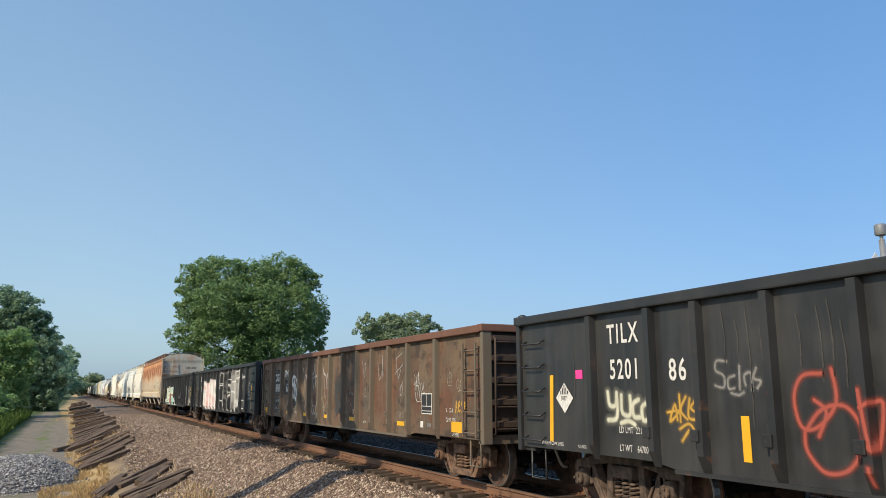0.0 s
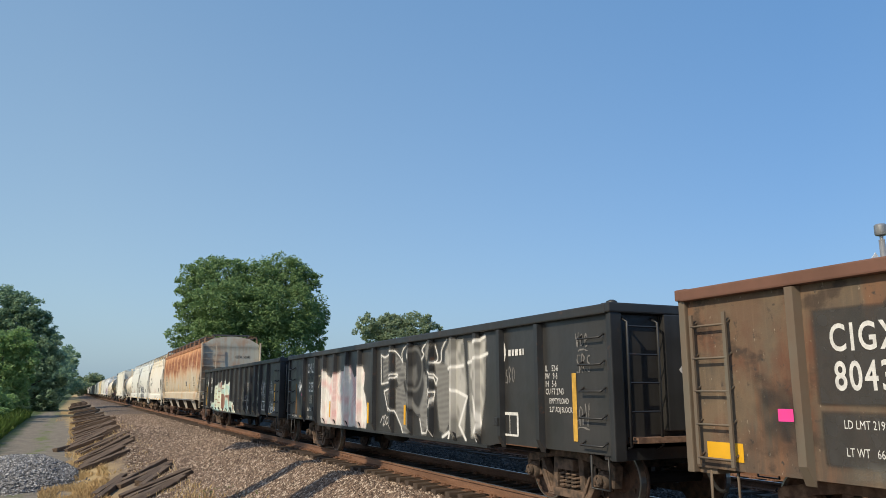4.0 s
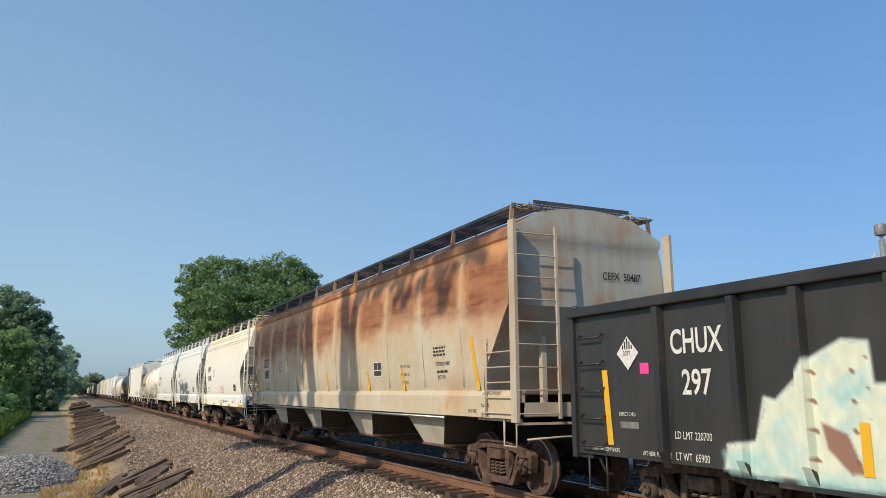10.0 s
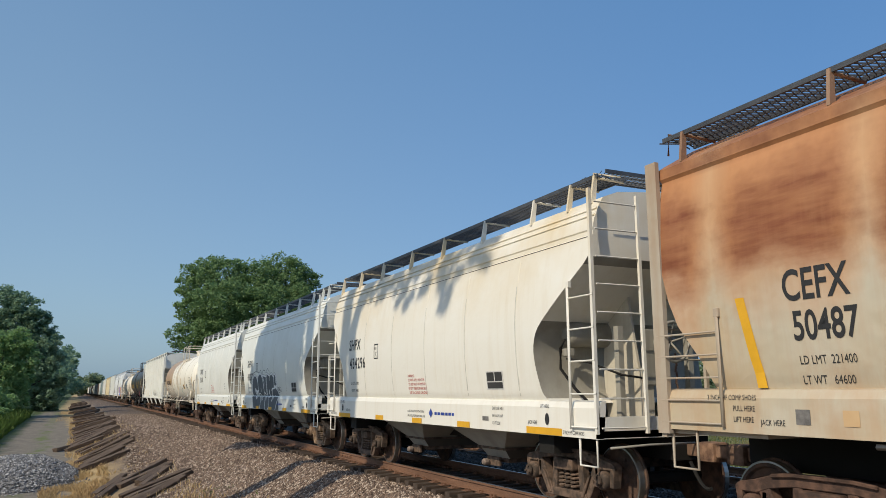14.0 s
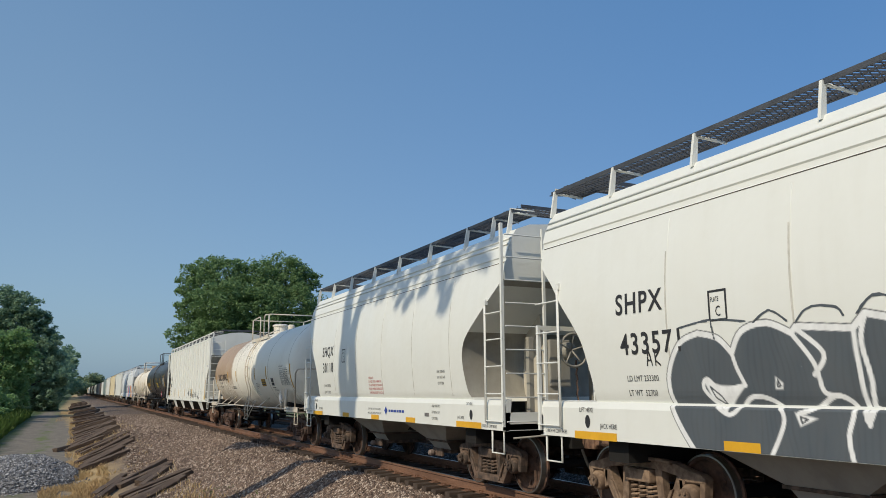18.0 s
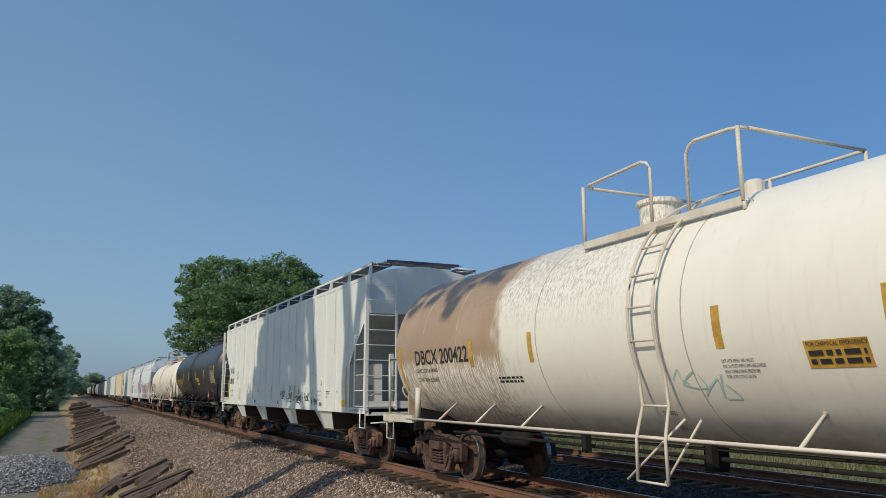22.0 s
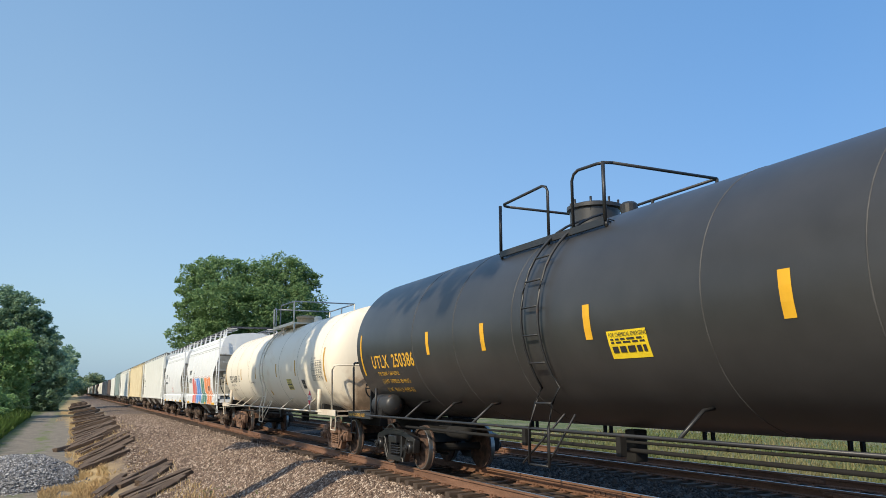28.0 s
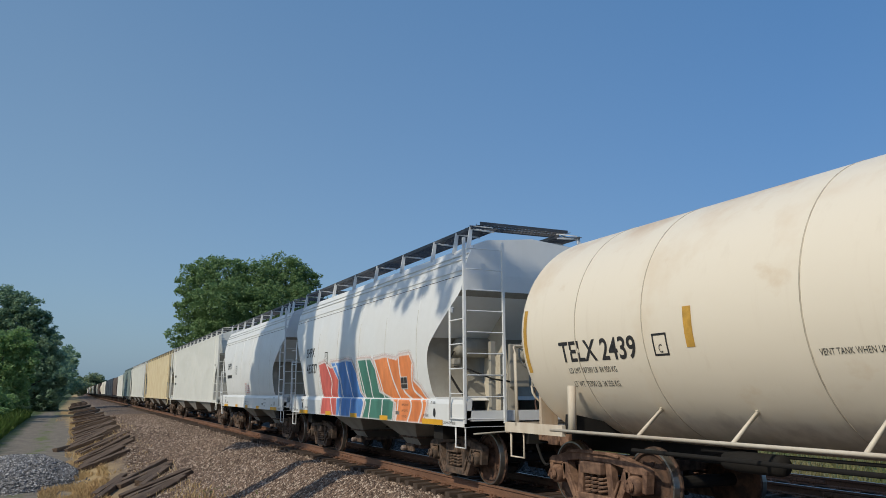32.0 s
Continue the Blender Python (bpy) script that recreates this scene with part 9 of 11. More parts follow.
def tank_car(y0, y1, r, zc, shell, trim, label, seams, dome_y, ends, sill_z=1.13, bolster=6.6, rail="high", ladder_y=None, manway=(0.2, 0.42)):
    h = (y1 - y0) / 2
    car = thing("tank_car", label, "tank car", "train")
    ROOTS.append((car, (y0 + y1) / 2))
    m, tr = M[shell], M[trim]
    deck = M["rust_post"] if trim == "cream_trim" else tr
    ef, eb = ends                                  # reach of the heads to the front and to the back
    bm = BM()
    heads = [(0.62 * math.sin(a), r * math.cos(a)) for a in [i * math.pi / 2 / 18 for i in range(1, 19)]]
    heads[-1] = (heads[-1][0], 0.02)
    cf, cb = ef - 0.62, eb - 0.62
    prof = [(-cf - a, b) for a, b in heads[::-1]] + [(-cf, r), (-cf * 0.5, r), (0, r), (cb * 0.5, r), (cb, r)] + [(cb + a, b) for a, b in heads]
    lathe(bm, prof, 64, (0, 0, zc), "y")
    soften(bm, 40)
    part("tank_shell", bm, m, car)
    for y in seams:
        bm = BM()
        lathe(bm, [(y - 0.010, r + 0.001), (y - 0.005, r + 0.005), (y + 0.005, r + 0.005), (y + 0.010, r + 0.001)], 64, (0, 0, zc), "y")
        part("shell_seam", bm, M["seam_light"] if shell == "tank_black" else M["seam_shade"], car, smooth=True)
    # draft sills, bolsters and saddles
    for q in (-1, 1):
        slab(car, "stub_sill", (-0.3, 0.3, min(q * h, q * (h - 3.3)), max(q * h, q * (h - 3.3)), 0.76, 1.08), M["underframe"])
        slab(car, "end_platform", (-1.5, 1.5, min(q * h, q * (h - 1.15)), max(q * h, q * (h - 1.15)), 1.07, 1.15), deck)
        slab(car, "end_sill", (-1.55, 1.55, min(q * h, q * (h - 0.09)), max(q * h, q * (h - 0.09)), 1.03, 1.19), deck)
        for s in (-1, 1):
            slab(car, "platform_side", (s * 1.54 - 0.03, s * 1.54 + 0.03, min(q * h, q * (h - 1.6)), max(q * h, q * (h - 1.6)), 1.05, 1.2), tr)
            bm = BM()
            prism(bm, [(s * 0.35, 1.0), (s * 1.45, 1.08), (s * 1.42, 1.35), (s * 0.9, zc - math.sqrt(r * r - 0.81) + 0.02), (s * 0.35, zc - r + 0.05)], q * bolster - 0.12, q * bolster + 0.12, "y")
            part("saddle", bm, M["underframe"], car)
            stirrup(car, s * 1.52, q * (h - 0.3), 1.1, tr)
        # end handrail
        yr = q * (h - 0.35)
        bar(car, "end_handrail", [(-1.55, yr, 1.15), (-1.57, yr, 2.25), (-1.53, yr + q * 0.08, 2.36), (-1.45, q * (h - 0.14), 2.38), (-0.2, q * (h - 0.14), 2.38), (1.45, q * (h - 0.14), 2.38), (1.57, yr, 2.25), (1.55, yr, 1.15)], 0.026, tr)
        bm = BM()
        pts = [(0.55 + 0.26 * math.cos(a), q * (h - 0.25), 1.75 + 0.26 * math.sin(a)) for a in [i * math.tau / 18 for i in range(19)]]
        if q > 0:
            pts = [(p[0] - 1.5, p[1], p[2]) for p in pts]
            tube(bm, pts, 0.018, 6)
            for k2 in range(4):
                tube(bm, [pts[k2 * 4], pts[(k2 * 4 + 9) % 18]], 0.012, 5)
            part("brake_wheel", bm, tr, car)
            slab(car, "brake_stand", (-1.1, -0.8, h - 0.35, h - 0.28, 1.15, 1.9), deck)
            slab(car, "brake_cylinder", (-0.9, -0.2, h - 1.1, h - 0.7, 1.15, 1.45), M["truck_brown"], bevel=0.06)
        else:
            bm.free()
        # heat shield post next to the placard
        bar(car, "head_brace", [(-1.5, q * (h - 1.75), 1.15), (-1.49, q * (h - 1.75), 1.75)], 0.06 if trim == "cream_trim" else 0.03, tr)
    bar(car, "safety_rail", [(-1.56, -h + 1.3, sill_z), (-1.56, h - 1.3, sill_z)], 0.024, tr)
    bar(car, "safety_rail", [(1.56, -h + 1.3, sill_z), (1.56, h - 1.3, sill_z)], 0.036, tr)
    for y in (-5.3, -2.65, 2.4, 3.9, 5.4):
        z = 1.45
        bar(car, "rail_brace", [(-1.56, y, sill_z), (-1.16, y, z), (tank_side(r, zc)(0, z + 0.02), y, z + 0.02)], 0.024, tr)
    # brake pipe and hangers on the far side
    bar(car, "brake_pipe", [(1.45, -h + 2.4, 0.84), (1.45, h - 2.4, 0.84)], 0.022, M["underframe"])
    for i in range(5):
        for dy in (-0.09, 0.09):
            slab(car, "pipe_hanger", (1.43, 1.49, -5.2 + 2.6 * i + dy - 0.02, -5.2 + 2.6 * i + dy + 0.02, 0.82, 1.14), M["underframe"])
    # valves and piping underneath
    slab(car, "bottom_outlet", (-0.12, 0.12, -0.12, 0.12, 0.62, 1.1), M["underframe"], bevel=0.03)
    bar(car, "brake_rod", [(-0.6, -h + 3.2, 0.98), (-0.55, h - 3.2, 0.94)], 0.022, M["underframe"])
    for y in (-1.1, 1.3):
        slab(car, "brake_bracket", (-1.2, -1.1, y - 0.05, y + 0.05, 0.82, 1.12), M["underframe"])
    bar(car, "brake_pipe", [(-1.0, -h + 2.4, 0.9), (-1.0, h - 2.4, 0.9)], 0.03, M["underframe"])
    bm = BM()
    lathe(bm, [(bolster - 3.0, 0.1), (bolster - 2.95, 0.12), (bolster - 2.4, 0.12), (bolster - 2.15, 0.1)], 16, (-0.7, 0, 0.86), "y")
    part("air_reservoir", bm, M["underframe"], car, smooth=True)
    # ladder up to the dome
    ly = dome_y + 0.2 if ladder_y is None else ladder_y
    arc = [(-(r + 0.09) * math.cos(a), zc + (r + 0.09) * math.sin(a)) for a in [radians(b) for b in range(-58, 76, 7)]]
    stiles = []
    for d in (-0.23, 0.23):
        pts = [(-1.60, ly + d * 1.15, 0.62), (-1.60, ly + d * 1.1, 1.13), (-1.5, ly + d, 1.5)] + [(x, ly + d, z) for x, z in arc if z > 1.7]
        stiles.append(pts)
        bar(car, "ladder_stile", pts, 0.022, tr)
    for i in (0, 1, 2, 5, 7, 9, 11, 13):
        if i < len(stiles[0]):
            bar(car, "rung", [stiles[0][i], stiles[1][i]], 0.016, tr)
    for d in (-0.2, 0.45):
        bar(car, "ladder_brace", [(-1.6, ly + d, 0.62), (-1.35, ly + d * 0.4 - 0.5, 1.35)], 0.016, tr)
    # platform, manway and guard rails on top
    zt = zc + r
    p0, p1 = dome_y - 1.5, dome_y + 1.5
    zp = zt + (0.04 if rail == "high" else -0.2)
    gz = 0.62 if rail == "high" else 0.76
    pipe = M["rail_pipe"] if rail == "high" else tr
    for s in (-1, 1):
        if rail == "high":
            slab(car, "dome_platform", (s * 0.80 - 0.30, s * 0.80 + 0.30, p0, p1, zp - 0.15, zp - 0.11), tr)
        else:
            g = part_mesh("dome_platform", grating_mesh(3.0, 0.62), tr, car)
            g.location = (s * 0.80, dome_y, zp - 0.12)
        slab(car, "platform_edge", (s * 1.11 - 0.02, s * 1.11 + 0.02, p0, p1, zp - 0.18, zp - 0.08), tr)
        for y in (p0, dome_y, p1):
            bar(car, "platform_leg", [(s * 1.08, y, zp - 0.12), (s * 1.08, y, zc + math.sqrt(r * r - 1.17))], 0.025, tr)
            if y != dome_y or s > 0:
                bar(car, "guard_post", [(s * 1.1, y, zp - 0.12), (s * 1.1, y, zp + gz)], 0.028, tr)
        if s > 0:
            bar(car, "guard_rail", [(1.1, p0, zp + gz), (1.1, p1, zp + gz)], 0.024, pipe)
        else:
            for a, b in ((p1, ly + 0.34), (p0, ly - 0.34)):
                bar(car, "guard_rail", [(-0.92, a, zp + gz), (-1.03, a + (-0.03 if a > b else 0.03), zp + gz), (-1.1, a + (-0.14 if a > b else 0.14), zp + gz), (-1.1, b + (0.16 if a > b else -0.16), zp + gz + 0.03), (-1.1, b + (0.05 if a > b else -0.05), zp + gz - 0.01), (-1.1, b, zp + gz - 0.1), (-1.1, b, zp - 0.12)], 0.024, pipe)
            if rail == "high":
                bar(car, "gate_chain", [(-1.1, ly - 0.34 + 0.068 * i, zp + gz - 0.12 - 0.16 * math.sin(math.pi * i / 10)) for i in range(11)], 0.009, M["truck"])
    for y in (p0, p1):
        bar(car, "guard_rail", [(-0.93, y, zp + gz), (1.1, y, zp + gz)], 0.024, pipe)
    bm = BM()
    my, mr = dome_y + manway[0], manway[1]
    lathe(bm, [(zt - 0.1, mr), (zt + 0.28, mr), (zt + 0.30, mr + 0.05), (zt + 0.36, mr + 0.05), (zt + 0.40, mr - 0.07)], 28, (0, my, 0), "z")
    soften(bm)
    part("manway", bm, m if rail != "high" else M["manway_tan"], car)
    for a in range(8):
        b = a * math.tau / 8
        bar(car, "manway_bolt", [((mr - 0.02) * math.cos(b), my + (mr - 0.02) * math.sin(b), z_) for z_ in (zt + 0.22, zt + (0.46 if mr > 0.4 else 0.38))], 0.02, tr)
    bm = BM()
    lathe(bm, [(zt - 0.05, 0.14), (zt + 0.2, 0.14), (zt + 0.24, 0.1)], 14, (0, dome_y - 0.7, 0), "z")
    part("relief_valve", bm, tr, car)
    for y in (-bolster, bolster):
        truck(car, y, "truck_brown" if shell == "tank_white" else "truck_red" if trim == "cream_trim" else "truck_black")
    couplers(car, h)
    return car


k = Nodes("tan_and_white_tank_paint", 0.5)
y = k.axis(1)
edge = k.math("ADD", y, k.math("MULTIPLY", k.noise(2.2, 6.0, stretch=(1, 1, 0.5), lo=0.2, hi=0.8), 0.9))
tan = k.ramp(edge, 3.35, 3.75)
zt_ = k.axis(2)
speck = k.noise(26.0, 3.0, stretch=(0.8, 1.5, 0.32), lo=0.50, hi=0.57)
fringe = k.math("ADD", zt_, k.math("MULTIPLY", k.noise(14.0, 3.0, stretch=(1, 1.6, 0.12), lo=0.2, hi=0.8), 0.55))
runs = k.math("MULTIPLY", k.noise(22.0, 3.0, stretch=(0.5, 1.6, 0.04), lo=0.47, hi=0.55), k.ramp(edge, 2.2, 3.6))
c = k.mix(k.math("MULTIPLY", tan, k.math("MAXIMUM", k.ramp(fringe, 2.36, 2.56), k.math("MULTIPLY", runs, 0.75))), (0.83, 0.79, 0.68), (0.40, 0.275, 0.175))
band = k.math("MULTIPLY", k.ramp(edge, -0.6, 2.6), k.ramp(k.math("ADD", zt_, k.math("MULTIPLY", edge, -0.12)), 2.25, 3.3))
c = k.mix(k.math("MULTIPLY", band, k.math("MULTIPLY", speck, 0.9)), c, (0.22, 0.165, 0.12))
c = k.mix(k.math("MULTIPLY", k.math("MULTIPLY", runs, k.ramp(zt_, 2.6, 1.3)), 0.45), c, (0.45, 0.37, 0.28))
c = k.mix(k.math("MULTIPLY", k.noise(0.8, 4.0, lo=0.5, hi=0.8), 0.3), c, (0.62, 0.54, 0.40))
c = k.mix(k.math("MULTIPLY", k.noise(3.0, 5.0, stretch=(2, 2.5, 0.12), lo=0.58, hi=0.82), 0.22), c, (0.42, 0.36, 0.29))
c = k.mix(k.math("MULTIPLY", k.ramp(k.math("ADD", zt_, k.math("MULTIPLY", k.noise(3.0, 5.0, stretch=(1, 1, 0.3)), 0.25)), 1.45, 1.15), 0.35), c, (0.26, 0.21, 0.17))
k.color(c).bump(k.noise(10.0, 6.0, stretch=(1, 2, 0.3)), 0.15, 0.01)
M["tank_tan"] = k.m
k = Nodes("stained_white_tank_paint", 0.5)
c = k.mix(k.math("MULTIPLY", k.noise(0.7, 5.0, lo=0.55, hi=0.8), 0.6), (0.785, 0.72, 0.595), (0.61, 0.46, 0.29))
c = k.mix(k.math("MULTIPLY", k.noise(2.5, 5.0, stretch=(2, 2, 0.12), lo=0.58, hi=0.85), 0.2), c, (0.45, 0.34, 0.22))
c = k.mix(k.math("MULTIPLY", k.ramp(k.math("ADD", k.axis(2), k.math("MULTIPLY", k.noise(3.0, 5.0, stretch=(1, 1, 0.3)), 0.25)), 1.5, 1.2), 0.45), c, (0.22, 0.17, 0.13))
soot = k.math("MULTIPLY", k.ramp(k.math("SUBTRACT", k.math("MULTIPLY", k.noise(1.6, 6.0), 1.2), k.axis(1)), 7.5, 8.5), k.ramp(k.math("ADD", k.axis(2), k.math("MULTIPLY", k.noise(2.0, 6.0, stretch=(1, 1, 0.4)), 0.8)), 2.35, 1.5))
blot = k.math("MULTIPLY", k.ramp(k.math("ADD", k.math("ABSOLUTE", k.math("ADD", k.axis(0), 0.45)), k.math("MULTIPLY", k.noise(2.0, 6.0), 0.5)), 1.0, 0.35), k.math("MULTIPLY", k.ramp(k.axis(2), 2.75, 2.0), k.ramp(k.axis(1), -7.6, -8.0)))
c = k.mix(k.math("MULTIPLY", blot, 0.75), c, (0.34, 0.20, 0.105))
c = k.mix(k.math("MULTIPLY", soot, 0.85), c, (0.085, 0.06, 0.042))
c = k.mix(k.math("MULTIPLY", k.math("MULTIPLY", k.ramp(k.axis(2), 3.5, 4.0), k.noise(1.1, 6.0, lo=0.5, hi=0.68)), 0.6), c, (0.55, 0.34, 0.16))
c = k.mix(k.math("MULTIPLY", k.noise(0.9, 6.0, stretch=(1, 1, 1.5), lo=0.62, hi=0.72), 0.35), c, (0.55, 0.38, 0.2))
k.color(c).bump(k.noise(1.2, 3.0), 0.1, 0.03)
M["tank_white"] = k.m
k = Nodes("satin_black_tank_paint", 0.37)
c = k.mix(k.noise(0.9, 5.0, lo=0.35, hi=0.7), (0.031, 0.0313, 0.032), (0.047, 0.0472, 0.048))
c = k.mix(k.math("MULTIPLY", k.ramp(k.axis(2), 1.6, 1.15), 0.5), c, (0.06, 0.046, 0.036))
k.color(c).bump(k.noise(1.0, 2.0), 0.06, 0.03)
M["tank_black"] = k.m
M["cream_trim"] = painted("grimy_cream_trim", (0.70, 0.65, 0.54), (0.38, 0.26, 0.16), 0.5, 0.3, 0.6)
M["label_faded"] = plain("faded_yellow_label", (0.72, 0.62, 0.20), 0.6, 0, 0.15, 5)
M["placard_red"] = plain("red_placard", (0.6, 0.03, 0.05), 0.5, 0, 0.04)


def tank_marks(car, spots, surf, mat="yellow"):
    for y, z0, z1, w in spots:
        patch(car, "reflective_stripe", y + w / 2, y - w / 2, z0, z1, mat, surf)


def table(car, y, z, w, hh, surf, ink):
    """A stencilled inspection table: thin rules and rows of small print."""
    rows = 8
    bm = BM()

    def rule(ya, za, yb, zb):
        n = max(1, int(abs(zb - za) / 0.12))
        for i in range(n):
            p = [(ya + (yb - ya) * q, za + (zb - za) * q) for q in (i / n, (i + 1) / n)] if n > 1 else [(ya, za), (yb, zb)]
            dy, dz = (0.0, 0.005) if n == 1 and abs(yb - ya) > abs(zb - za) else (0.005, 0.0)
            bm.faces.new([bm.verts.new((surf(a, b) - 0.005, a, b)) for a, b in ((p[0][0] - dy, p[0][1] - dz), (p[1][0] - dy, p[1][1] - dz), (p[1][0] + dy, p[1][1] + dz), (p[0][0] + dy, p[0][1] + dz))])
    for i in range(rows + 1):
        rule(y, z + hh * i / rows, y - w, z + hh * i / rows)
    for f in (0.0, 0.45, 0.64, 0.82, 1.0):
        rule(y - w * f, z, y - w * f, z + hh)
    tagged(part("inspection_table", bm, M[ink], car), kind="stuff")
    size = hh / rows * 0.5
    for i, words in enumerate(("STUB SILL INSPECTION", "88.B.2 INSPECTION", "LINING", "PRD VALVE 75 PSI", "SERVICE EQUIPMENT", "THICKNESS TEST", "TANK QUALIFICATION")):
        text(car, words, size, y - 0.02, z + hh * (i + 0.25) / rows, ink, surf, min(0.85, 0.42 * w / (len(words) * size * 0.85)))
    for f in (0.47, 0.66, 0.84):
        bars(car, y - w * f, y - w * (f + 0.11), z + hh * 0.01, z + hh * 0.98, rows, ink, surf, int(f * 100), tall=0.3)


ti = tank_side(1.585, 2.53)
t1 = tank_car(35.2, 51.7, 1.585, 2.53, "tank_tan", "cream_trim", "white tank car with a tan stained end and drips", (-7.0, -4.0, -1.2, 1.9, 4.6, 6.1), -0.28, (7.92, 8.05), bolster=6.55, rail="low", ladder_y=-0.6, manway=(1.1, 0.3))
text(t1, "DBCX 200422", 0.27, 6.5, 2.2, "mark_black", ti, 1.0)
text(t1, "LD LMT 212700 LB 96450KG\nLT WT  73300 LB 33250KG", 0.075, 6.5, 2.04, "mark_black", ti, 0.75, leap=1.6)
tank_marks(t1, [(7.26, 1.69, 2.58, 0.11), (4.04, 2.09, 2.57, 0.13), (2.08, 2.11, 2.56, 0.12), (-1.72, 2.12, 2.58, 0.12), (-3.7, 2.13, 2.58, 0.12), (-7.19, 1.69, 2.57, 0.12)], ti, "tag_gold")
bars(t1, 3.25, 2.5, 1.8, 1.92, 2, "mark_black", ti, 21)
patch(t1, "warning_label", -2.76, -3.43, 1.88, 2.14, "tag_gold", ti)
text(t1, "FOR CHEMICAL EMERGENCY", 0.04, -2.79, 2.085, "mark_black", lambda a, b: ti(a, b) - 0.006, 0.85)
bars(t1, -2.8, -3.4, 1.9, 2.06, 2, "mark_black", lambda a, b: ti(a, b) - 0.006, 22)
text(t1, "EXT HTR PIPES  NO INLET\nOR OUTLET PIPE CAPS REQUIRED\nMAX OPERATING PRESSURE\nFOR HTR COILS 150 PSI", 0.035, -1.68, 1.97, "mark_black", ti, 0.75, leap=1.1)
M["mint_spray"] = plain("faded_mint_spray", (0.50, 0.68, 0.62), 0.6, 0, 0.1, 6)
strokes(t1, [[(-0.84, 1.80), (-0.96, 1.91), (-0.97, 1.80), (-1.06, 1.75)], [(-1.19, 1.88), (-0.97, 1.74), (-1.31, 1.70), (-1.26, 1.85)], [(-1.24, 1.62), (-1.52, 1.79), (-1.50, 1.59), (-1.60, 1.84)], [(-1.62, 1.73), (-1.74, 1.59), (-1.54, 1.58)]], 0.012, "mint_spray", ti, 0.009, label="faded mint sprayed tag")
text(t1, "CLOSED\n\n OPEN", 0.05, -0.3, 1.38, "mark_black", ti, 0.9, leap=1.3)
test_box(t1, -4.34, 1.88, 0.38, 0.28, ti)
text(t1, "INTERIOR COATED\n   07-2015", 0.055, -4.42, 1.7, "mark_black", ti, 0.85, leap=1.5)
bars(t1, -4.34, -4.75, 1.79, 1.84, 1, "mark_black", ti, 23)
text(t1, "AAR 211A100W-1", 0.06, -5.7, 2.5, "mark_black", ti, 0.9)
table(t1, -5.78, 1.9, 1.1, 0.55, ti, "tag_grey")
text(t1, "2 INCH HF COMP SHOES", 0.06, -6.7, 1.1, "mark_black", lambda a, b: -1.572, 0.7)
diamond(t1, -6.3, 1.5, 0.24, "mark_white", lambda a, b: -1.62)
diamond(t1, -6.3, 1.5, 0.17, "tag_grey", lambda a, b: -1.625)
diamond(t1, -6.3, 1.5, 0.15, "mark_white", lambda a, b: -1.63)
bar(t1, "placard_post", [(-1.6, -6.3, 1.1), (-1.6, -6.3, 1.4)], 0.02, M["cream_trim"])

tk = tank_side(1.63, 2.76)
t2 = tank_car(73.7, 91.8, 1.63, 2.76, "tank_black", "black_trim", "satin black tank car with yellow marks and a top platform", (-7.75, -5.2, -3.2, 0.9, 3.0, 4.9), 0.6, (8.5, 8.9), bolster=7.2, rail="low", ladder_y=0.22)
text(t2, "UTLX  250386", 0.27, 7.38, 2.2, "mark_yellow", tk, 0.98, apart=1.06)
text(t2, "2 INCH TREAD COND. SHOES", 0.075, 9.02, 1.09, "mark_yellow", lambda a, b: -1.571, 0.8)
text(t2, "THE TANK CARPEOPLE", 0.08, 7.2, 2.03, "mark_yellow", tk, 1.05)
text(t2, "LD LMT  195900 LB  88 900 KG\nLT WT   90100 LB  40 850 KG", 0.085, 7.12, 1.86, "mark_yellow", tk, 0.98, leap=1.5)
tank_marks(t2, [(8.02, 2.05, 3.0, 0.09), (4.16, 2.38, 2.82, 0.13), (1.89, 2.35, 2.81, 0.14), (-1.08, 2.35, 2.82, 0.15), (-4.32, 2.36, 2.84, 0.15), (-7.5, 2.06, 3.0, 0.17)], tk)
patch(t2, "emergency_label", -1.46, -2.22, 2.08, 2.43, "label_yellow", tk, "yellow emergency label")
text(t2, "FOR CHEMICAL EMERGENCY", 0.05, -1.5, 2.355, "mark_black", lambda a, b: tk(a, b) - 0.006, 0.82)
bars(t2, -1.52, -2.17, 2.26, 2.34, 2, "mark_black", lambda a, b: tk(a, b) - 0.006, 32)
bars(t2, -1.52, -2.17, 2.12, 2.26, 1, "mark_black", lambda a, b: tk(a, b) - 0.006, 33)
text(t2, "FRA-AIP 200203\nDOT 117J100W", 0.075, -6.25, 2.86, "mark_yellow", tk, 0.75, leap=1.8)
table(t2, -6.27, 2.13, 1.08, 0.6, tk, "mark_white")
bars(t2, -5.23, -5.65, 1.55, 1.76, 5, "mark_yellow", tk, 34)
text(t2, "2 INCH TREAD COND. SHOES", 0.075, -7.0, 1.09, "mark_yellow", lambda a, b: -1.572, 0.8)
diamond(t2, -6.4, 1.52, 0.25, "placard_red", lambda a, b: -1.62)
patch(t2, "placard_number", -6.25, -6.55, 1.45, 1.58, "mark_white", lambda a, b: -1.63)
text(t2, "2348", 0.09, -6.27, 1.47, "mark_black", lambda a, b: -1.638, 0.8)
text(t2, "3", 0.06, -6.38, 1.33, "mark_white", lambda a, b: -1.632, 0.8)
bar(t2, "placard_post", [(-1.6, -6.4, 1.1), (-1.6, -6.4, 1.4)], 0.02, M["black_trim"])
bm = BM()
